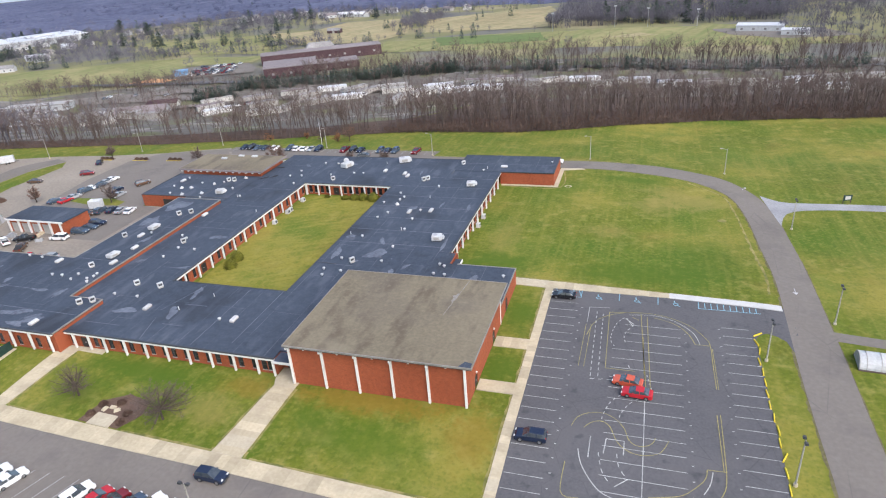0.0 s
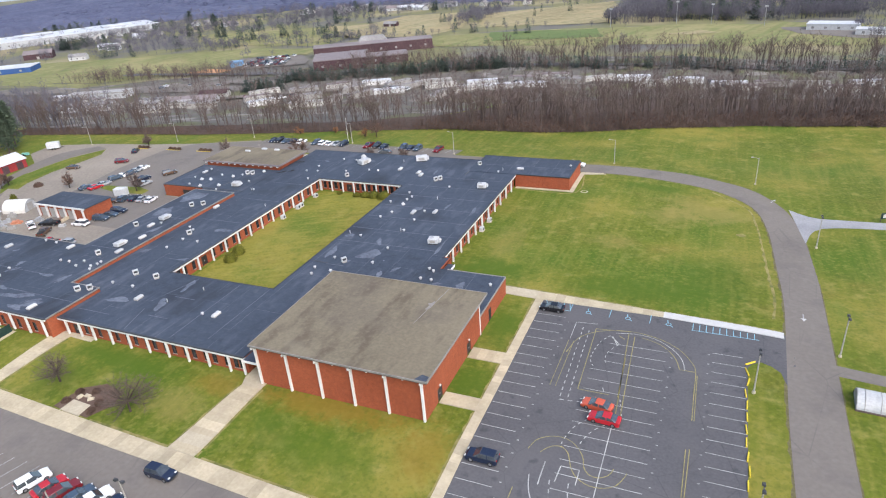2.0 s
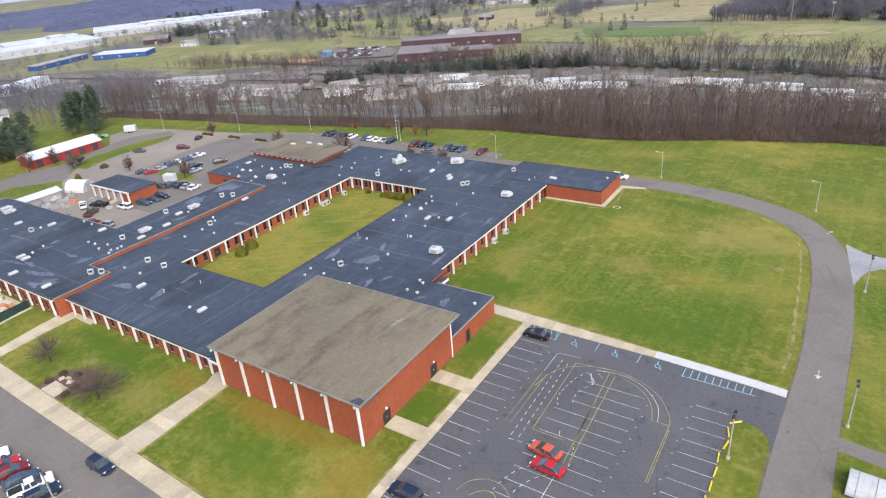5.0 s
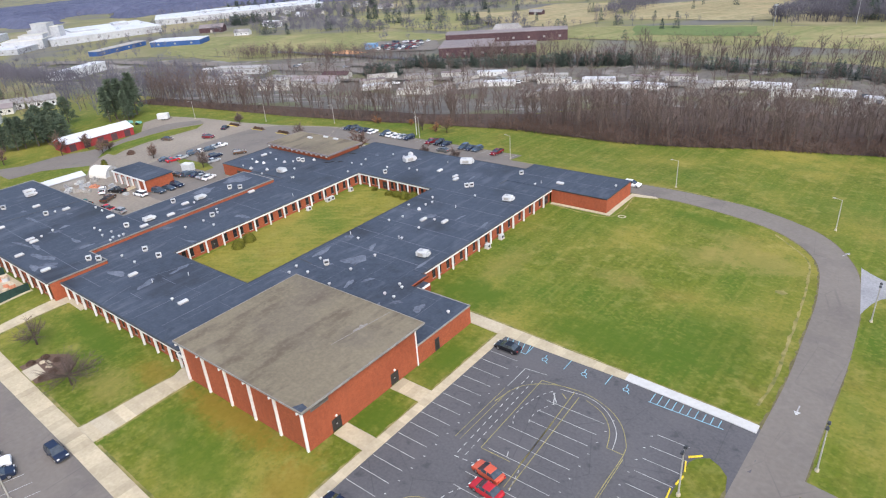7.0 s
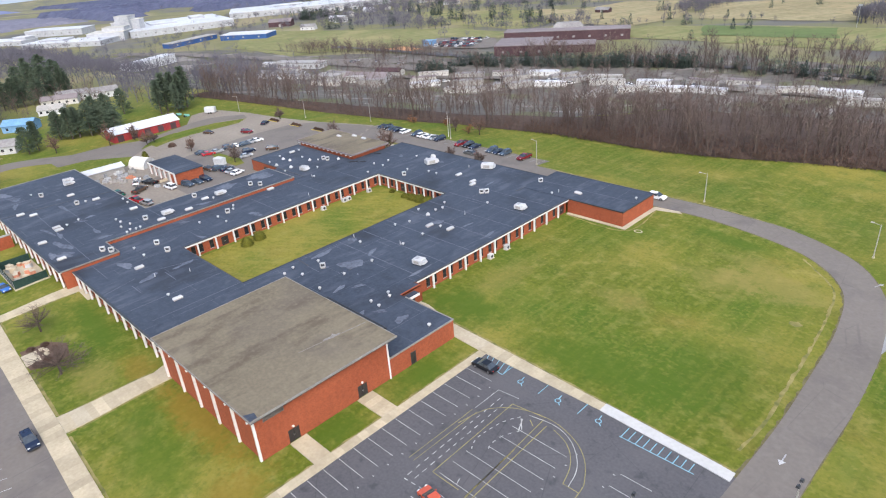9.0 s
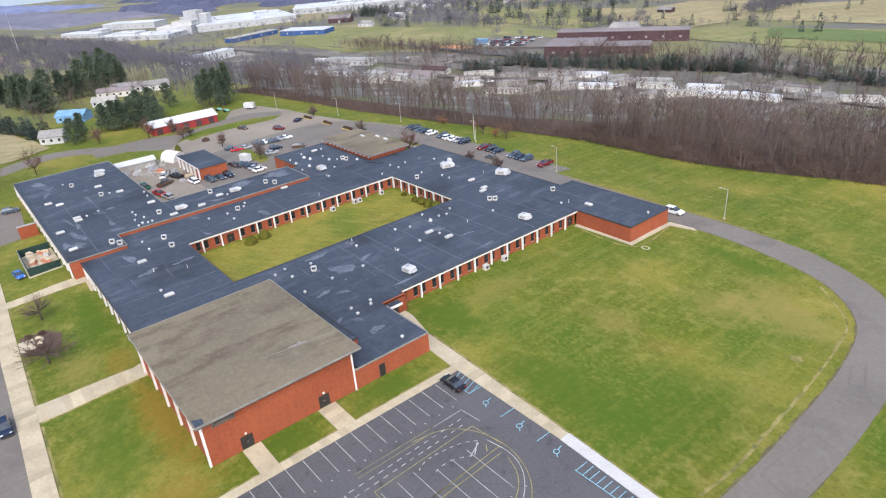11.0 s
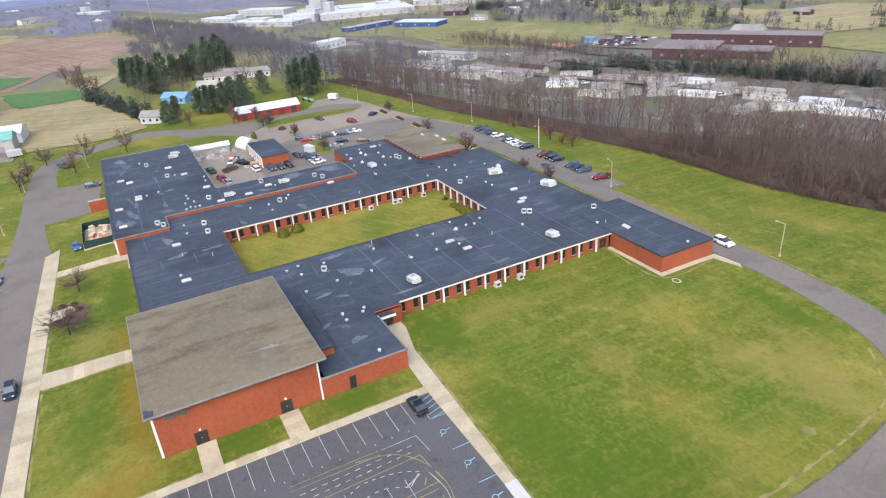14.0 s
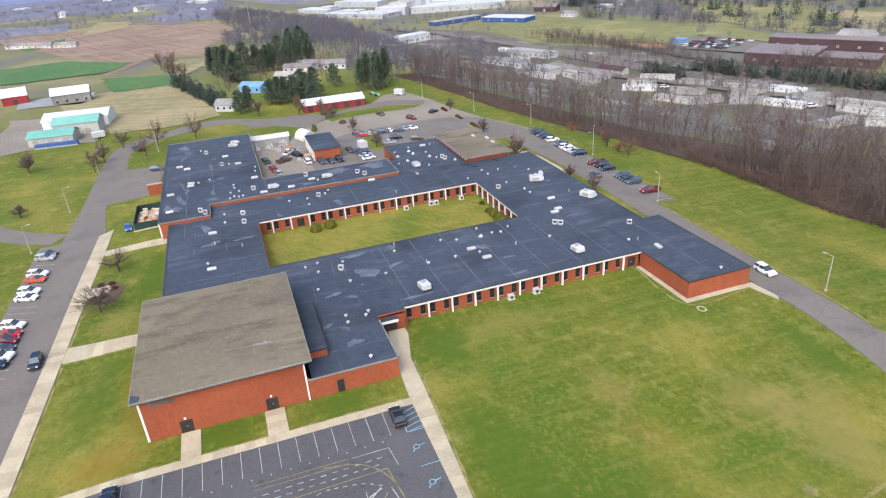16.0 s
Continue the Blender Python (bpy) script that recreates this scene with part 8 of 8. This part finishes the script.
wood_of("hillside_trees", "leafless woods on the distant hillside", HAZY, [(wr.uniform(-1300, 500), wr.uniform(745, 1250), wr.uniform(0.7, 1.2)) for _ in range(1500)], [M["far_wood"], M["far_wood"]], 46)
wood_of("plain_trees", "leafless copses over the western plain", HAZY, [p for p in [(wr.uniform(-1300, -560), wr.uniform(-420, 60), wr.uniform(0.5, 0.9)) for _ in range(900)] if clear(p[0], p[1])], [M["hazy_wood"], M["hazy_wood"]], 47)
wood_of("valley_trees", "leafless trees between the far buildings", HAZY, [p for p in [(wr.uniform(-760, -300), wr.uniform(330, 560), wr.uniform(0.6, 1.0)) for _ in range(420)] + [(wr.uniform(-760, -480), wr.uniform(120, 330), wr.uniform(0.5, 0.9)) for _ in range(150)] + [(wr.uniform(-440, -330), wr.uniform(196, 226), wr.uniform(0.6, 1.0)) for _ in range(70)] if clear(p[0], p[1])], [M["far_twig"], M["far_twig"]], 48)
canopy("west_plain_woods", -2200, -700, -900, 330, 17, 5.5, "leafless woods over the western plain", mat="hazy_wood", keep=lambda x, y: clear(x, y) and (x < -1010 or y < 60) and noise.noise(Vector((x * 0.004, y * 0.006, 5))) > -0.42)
canopy("west_far_woods", -4400, -2150, -1500, 500, 40, 9, "far western hill woods, coloured blue for haze", mat="haze_blue_wood")


# ---- distance: buildings ----
def mobile_home(x, y, turn, length=16.0, wall="unit", roof="white_metal"):
    t = thing("mobile_home", "long white mobile home among bare trees", "mobile home", at=pose(x, y, gz(x, y) + 0.6, 0, 0, turn), group="mobile homes")
    a = length / 2
    part("wall", Shape().box(-a, -2.1, -0.3, a, 2.1, 2.7), M[wall], t)
    part("roof", Shape().frustum(-a - 0.2, -2.3, 2.7, a + 0.2, 2.3, 3.2, 0.9), M[roof], t)
    part("skirt", Shape().box(-a - 0.02, -2.12, -0.6, a + 0.02, 2.12, 0.25), M["grey_trim"], t)
    for k in range(4):
        c = -a + length * (k + 0.5) / 4
        for sy in (-2.13, 2.13):
            part("window", Shape().box(c - 0.4, sy - 0.02, 1.35, c + 0.4, sy + 0.02, 2.0), M["grey_roof"], t)
    part("door", Shape().box(-0.2, -2.15, 0.2, 0.7, -2.11, 2.2), M["grey_roof"], t)
    return t


homes = [mobile_home(-212, 236, 52, 18, "white"), mobile_home(-229, 260, 47, 19, "cream", "grey_trim"), mobile_home(-224, 246, 50, 16, "cream", "brown_roof"), mobile_home(-150, 290, 60, 18, "grey_trim", "grey_roof")]
hr = random.Random(21)
for x, y, a in ((-180, 233, 28), (-172, 246, 80), (-174, 274, 60), (-192, 252, 40), (-127, 296, 22), (-120, 287, 17), (-97, 296, 23), (-46, 304, 8), (-31, 310, 25), (-12, 312, 6), (-160, 262, 55), (-146, 270, 20), (-112, 264, 85), (-76, 308, 5), (16, 309, 4), (38, 307, 6), (58, 313, 8), (76, 312, 3), (103, 317, 12), (123, 322, 10), (137, 325, 6), (115, 298, 8), (160, 328, 8), (-313, 214, 20), (-270, 206, 20), (-250, 226, 22), (-292, 232, 20), (-188, 282, 30), (-140, 284, 60), (-66, 292, 10)):
    copy_thing(homes[hr.randrange(4)], pose(x, y, gz(x, y) + 0.6, 0, 0, a + hr.uniform(-6, 6)))
for x, y, a in ((-205, 268, 40), (-166, 292, 24), (-100, 280, 50), (-58, 316, 8), (-84, 286, 30), (0, 300, 10), (48, 300, 4), (90, 304, 8), (182, 330, 6), (206, 334, 8), (-340, 226, 20), (-372, 232, 22)):
    copy_thing(homes[hr.randrange(4)], pose(x, y, gz(x, y) + 0.6, 0, 0, a + hr.uniform(-8, 8)))
for k in range(26):
    x, y = ((-300, 270), (-220, 250), (-150, 276), (-90, 296), (30, 306), (110, 312))[k % 6]
    vehicle(x + hr.uniform(-24, 24), y + hr.uniform(-9, 9), hr.uniform(0, 180), ("sedan", "suv", "van")[k % 3], hr.choice(("white", "silver", "slate", "navy", "maroon", "white")), "among the mobile homes", 0.9)


def block_house(name, label, category, x, y, turn, blocks, wall, roof, rows=1, pitch=4.5, glass="grey_roof"):
    """A flat-roofed building of boxes (x, y, length, depth, height), with its window rows."""
    t = thing(name, label, category, at=pose(x, y, gz(x, y), 0, 0, turn))
    for bx, by, lx, ly, h in blocks:
        part("wall", Shape().box(bx - lx / 2, by - ly / 2, -3, bx + lx / 2, by + ly / 2, h), M[wall], t)
        part("roof", Shape().box(bx - lx / 2 - 0.3, by - ly / 2 - 0.3, h, bx + lx / 2 + 0.3, by + ly / 2 + 0.3, h + 0.5), M[roof], t)
        n = int(lx / pitch)
        for r in range(rows):
            z = h * (r + 0.35) / rows
            for k in range(n):
                c = bx - lx / 2 + lx * (k + 0.5) / n
                part("window", Shape().box(c - 0.9, by - ly / 2 - 0.06, z, c + 0.9, by - ly / 2 - 0.003, z + 1.5), M[glass], t)
    return t


far_school = block_house("far_school", "large maroon-brick school with brown flat roofs", "school", -229, 353, 30, [(0, 0, 38, 34, 7.2), (34, 4, 32, 20, 5.0), (26, 52, 96, 18, 7.6)], "maroon", "brown_roof", 1, 11.0)
part("roof_house", Shape().frustum(14, 58, 7.9, 38, 70, 11.5, 3.0), M["grey_roof"], far_school, "grey hipped roof")
block_house("sports_hall", "white metal sports building on the far plain", "hall", 106, 508, -12, [(0, 0, 34, 16, 4.6)], "unit", "white_metal", 1, 8)
block_house("white_shop", "low white metal building beside a lot", "building", 127, 482, -12, [(0, 0, 19, 11, 4.0)], "unit", "white_metal", 1, 8)
for x, y, a, bl, rf in ((-737, 203, 35, [(0, 0, 96, 34, 5), (-20, 4, 30, 18, 7)], "white_metal"), (-728, 243, 50, [(0, 0, 40, 30, 9), (6, 4, 24, 18, 13)], "cream"), (-742, 268, 35, [(0, 0, 18, 14, 22), (14, 2, 10, 10, 18), (-13, 1, 8, 10, 15)], "cream"),
                        (-744, 326, 76, [(0, 0, 116, 105, 7), (-14, 10, 30, 40, 9), (30, 20, 16, 18, 10)], "white_metal"), (-724, 512, 59, [(0, 0, 214, 72, 7), (-30, 8, 40, 20, 9), (60, -6, 30, 20, 9)], "white_metal"), (-880, 236, 40, [(0, 0, 76, 30, 7)], "white_metal"), (-842, 168, 30, [(0, 0, 60, 24, 5), (20, 3, 18, 14, 8)], "white_metal"), (-930, 20, 40, [(0, 0, 44, 16, 6), (-16, 2, 10, 8, 12)], "white_metal")):
    block_house("factory", "pale industrial plant with long white roofs", "factory", x, y, a, bl, "pale_block", rf, 1, 10, "grey_roof")
block_house("blue_warehouse", "blue metal warehouse with a pale roof", "warehouse", -552, 315, 34, [(0, 0, 50, 24, 4.6)], "blue", "white_metal", 1, 14, "grey_trim")
block_house("blue_warehouse", "long blue metal shed with a grey roof", "warehouse", -586, 269, 108, [(0, 0, 61, 12, 4)], "blue", "grey_trim", 1, 14, "grey_trim")
block_house("blue_shelter", "pale blue shelter at the sports field", "shelter", -322, 348, 20, [(0, 0, 9, 6, 4)], "blue_awning", "blue_awning", 1, 5)
block_house("depot", "long pale metal depot in the valley", "depot", -480, 182, 113, [(0, 0, 48, 12, 6.5)], "unit", "white_metal", 1, 6)
block_house("strip_mall", "long low pale shop row by the highway", "shops", -349, 240, 23, [(0, 0, 40, 10, 4)], "unit", "grey_trim", 1, 5)
block_house("strip_mall", "low pale shops beside a lane", "shops", -328, 209, 22, [(0, 0, 36, 10, 4)], "unit", "grey_roof", 1, 5)
block_house("strip_mall", "row of small grey shops by the highway", "shops", -286, 219, 12, [(0, 0, 18, 9, 4), (22, 3, 12, 8, 3.6)], "cream", "grey_trim", 1, 5)
gable("bungalow", "long bungalow with a brown roof", "house", -262, 233, 21, 30, 10, 3, 5.5, "unit", "brown_roof", 0, 6)
gable("red_shed", "low red-roofed shed beside the highway", "shed", -262, 252, 20, 18, 8, 3, 4.6, "cream", "maroon", 1)
gable("field_barn", "dark red barn near the blue warehouse", "barn", -600, 385, 40, 26, 14, 5, 8, "maroon", "brown_roof", 1)
for x, y, a, w in ((-433, 715, 10, 16), (-380, 718, 5, 18), (-347, 709, 12, 20), (-325, 703, 0, 13), (-562, 436, 30, 18), (-548, 430, 40, 14), (-535, 377, 30, 16), (-593, 508, 20, 14), (-295, 734, 8, 16)):
    gable("house", "small white house among distant trees", "house", x, y, a, w, 8, 3.4, 5.6, "unit", hr.choice(("grey_roof", "white_metal")), 0, 3)
for k in range(34):
    x, y = hr.uniform(-520, -120), hr.uniform(690, 742)
    if k > 20:
        x, y = hr.uniform(-700, -520), hr.uniform(440, 640)
    if clear(x, y):
        gable("house", "small pale house among distant trees", "house", x, y, hr.uniform(0, 180), hr.uniform(9, 15), 7.5, 3.2, 5.4, hr.choice(("unit", "cream", "grey_trim")), hr.choice(("grey_roof", "brown_roof", "grey_trim")), 0, 3)
for k in range(16):
    x, y = hr.uniform(-1500, -800), hr.uniform(-380, 60)
    gable("house", "small pale house on the western plain", "house", x, y, hr.uniform(0, 180), hr.uniform(12, 30), 9, 4.5, 7, hr.choice(("unit", "cream", "white")), hr.choice(("grey_roof", "white_metal")), 0, 2)
for k in range(7):
    x = -566 - 7 * k
    gable("house", "small farm building beyond the ploughed field", "house", x, -92 - 11 * k + hr.uniform(-3, 3), hr.uniform(50, 75), hr.uniform(8, 14), 6, 3, 4.6, hr.choice(("unit", "cream", "clutter_b")), hr.choice(("grey_roof", "brown_roof")), 0, 2)
gable("field_barn", "small dark field barn on the far grass", "barn", -292, 560, 5, 14, 8, 3, 5, "maroon", "grey_roof", 1)
gable("red_barn", "small red barn with a white roof", "barn", -316, -84, 100, 12, 9, 4.5, 8, "red_siding", "white_metal", 1)
gable("farmhouse", "grey farmhouse with a pale metal roof", "house", -300, -54, 95, 18, 9, 5, 8, "grey_roof", "white_metal", 0, 4)
gable("house", "white house among conifers", "house", -226, 22, 60, 9, 7, 3, 5, "unit", "grey_roof", 0, 3)
gable("house", "long pale ranch house among conifers", "house", -304, 66, 62, 17, 6.5, 3, 4.6, "cream", "brown_roof", 0, 5)
gable("house", "white house with a pale roof among conifers", "house", -284, 56, 60, 11, 6.5, 2.6, 4.4, "unit", "grey_trim", 0, 4)
gable("house", "blue house among conifers", "house", -262, 37, 50, 13, 8, 3, 4.8, "blue_awning", "blue_awning", 0, 3)
gable("house", "small white house behind the conifers", "house", -301, 87, 70, 13, 7, 3, 5, "unit", "grey_roof", 0, 4)
gable("house", "white house at the wood edge", "house", -310, 74, 70, 15, 8, 3, 5, "unit", "grey_roof", 0, 4)
# workshop with green metal roofs
gable("workshop", "workshop with a teal metal roof over blue stock", "workshop", -212, -48, 84, 17, 10, 3.4, 5.2, "cream", "teal", 3)
gable("workshop_hall", "tan hall with a teal metal roof", "workshop", -224, -40, 84, 18, 10, 5.0, 7.2, "cream", "teal", 2)
gable("white_hall", "large white metal hall beside the workshop", "hall", -240, -42, 84, 27, 15, 4.2, 6.4, "white", "white_metal", 2)
rk = thing("stock_rack", "low rack of blue-wrapped stock by the workshop", "rack", at=pose(-203.5, -46, gz(-203, -46), 0, 0, 84))
part("stock", Shape().frustum(-8, -1.2, 0.0, 8, 1.2, 1.6, 0.15), M["blue"], rk)
part("rail", Shape().box(-8.2, -1.4, 0, 8.2, -1.25, 0.5), M["steel"], rk)
for i in range(60):
    u, w = (i % 12) * 3.0 + hr.uniform(-0.3, 0.3), (i // 12) * 9.0
    x, y = -312 + 0.9 * u - 0.36 * w, 341 + 0.42 * u + 0.93 * w
    if hr.random() < 0.8:
        vehicle(x, y, 100, ("sedan", "suv")[i % 2], hr.choice(("white", "silver", "slate", "navy", "black", "maroon", "grey")), "in the far school's car park", 0.8)
for x, y, hh in ((-556, 58, 34), (20, 536, 16), (-60, 520, 16), (-8, 540, 18), (60, 530, 16)):
    t = thing("lattice_mast" if hh > 20 else "floodlight_mast", "tall thin mast on the far plain", "mast", at=pose(x, y, gz(x, y)))
    part("shaft", Shape().tube((0, 0, -1), (0, 0, hh), 0.28 if hh > 20 else 0.2, 0.12, 6), M["steel"], t)
    part("head", Shape().box(-1.2, -0.2, hh - 1.2, 1.2, 0.2, hh), M["steel"], t)

# pale sky low over the far western plain
sky_mat = bpy.data.materials.new("low_sky")
sky_mat.use_nodes = True
nt = sky_mat.node_tree
nt.nodes.remove(nt.nodes["Principled BSDF"])
em = nt.nodes.new("ShaderNodeEmission")
em.inputs["Color"].default_value, em.inputs["Strength"].default_value = (0.62, 0.74, 0.95, 1), 0.5
nt.links.new(em.outputs["Emission"], nt.nodes["Material Output"].inputs["Surface"])
s = Shape()
for k in range(72):
    a0, a1 = 2 * math.pi * k / 72, 2 * math.pi * (k + 1) / 72
    s.face(*[(4640 * math.cos(a), 4640 * math.sin(a), z) for a, z in ((a1, -420), (a0, -420), (a0, 40), (a1, 40))])
tagged(new("backdrop", s.mesh("backdrop", sky_mat)), "pale hazy sky low over the horizon", "sky", kind="structure")


# ---- paving slabs ----
M["slab"] = surface("pale_slab", (0.37, 0.312, 0.21), (0.495, 0.424, 0.298), 0.2, 2.0, 0.9, 0.15, random=0.13, extra=lambda n, l, v, c: blend(n, l, threshold(n, l, v, 0.35, 0.5, 0.75, 0.45, 6), c, (0.3, 0.25, 0.18)))


def slab_run(owner, a0, a1, b0, b1, pitch):
    """Slabs between two edge lines, each its own piece, with open joints."""
    n = max(1, round(math.dist(a0, a1) / pitch))
    for k in range(n):
        u0, u1 = k / n + 0.02 / (pitch * n), (k + 1) / n - 0.02 / (pitch * n)
        q = [Vector(a0).lerp(Vector(a1), u0), Vector(a0).lerp(Vector(a1), u1), Vector(b0).lerp(Vector(b1), u1), Vector(b0).lerp(Vector(b1), u0)]
        area = sum(q[i].x * q[(i + 1) % 4].y - q[(i + 1) % 4].x * q[i].y for i in range(4))
        if area < 0:
            q = q[::-1]
        c = Shape()
        c.v = [(p.x, p.y, gz(p.x, p.y) + CURB - 0.04) for p in q] + [(p.x, p.y, gz(p.x, p.y) + CURB + 0.018) for p in q]
        c.f = [(4, 5, 6, 7), (0, 1, 5, 4), (1, 2, 6, 5), (2, 3, 7, 6), (3, 0, 4, 7)]
        part("slab", c, M["slab"], owner)


P = bpy.data.objects
slab_run(P["pavement_east"], (6.24, -18.6), (6.24, 39.3), (7.76, -18.8), (7.76, 39.3), 1.52)
for a0, a1, b0, b1 in (((-85.6, -14.98), (-60, -16.04), (-85.6, -18.15), (-60, -19.25)), ((-60, -16.04), (-30, -17.22), (-60, -19.25), (-30, -20.14)), ((-30, -17.22), (6.2, -18.74), (-30, -20.14), (6.2, -21.7))):
    slab_run(P["pavement_front"], a0, a1, b0, b1, 1.7)
slab_run(P["pavement_gym"], (-35.42, -16.9), (-33.6, -1.6), (-30.2, -17.05), (-29.65, -1.6), 1.75)
slab_run(P["pavement_west"], (-81.4, -15.0), (-81.5, -1.0), (-78.45, -15.15), (-77.4, -1.0), 1.6)
slab_run(P["pavement_north_lot"], (6.25, 39.12), (30.1, 39.02), (6.25, 41.9), (30.1, 40.58), 1.9)
slab_run(P["pavement_door"], (0.2, 4.45), (6.15, 4.45), (0.2, 7.2), (6.15, 7.2), 1.5)
slab_run(P["pavement_door.001"], (0.2, 16.95), (6.15, 16.95), (0.2, 19.95), (6.15, 19.95), 1.5)
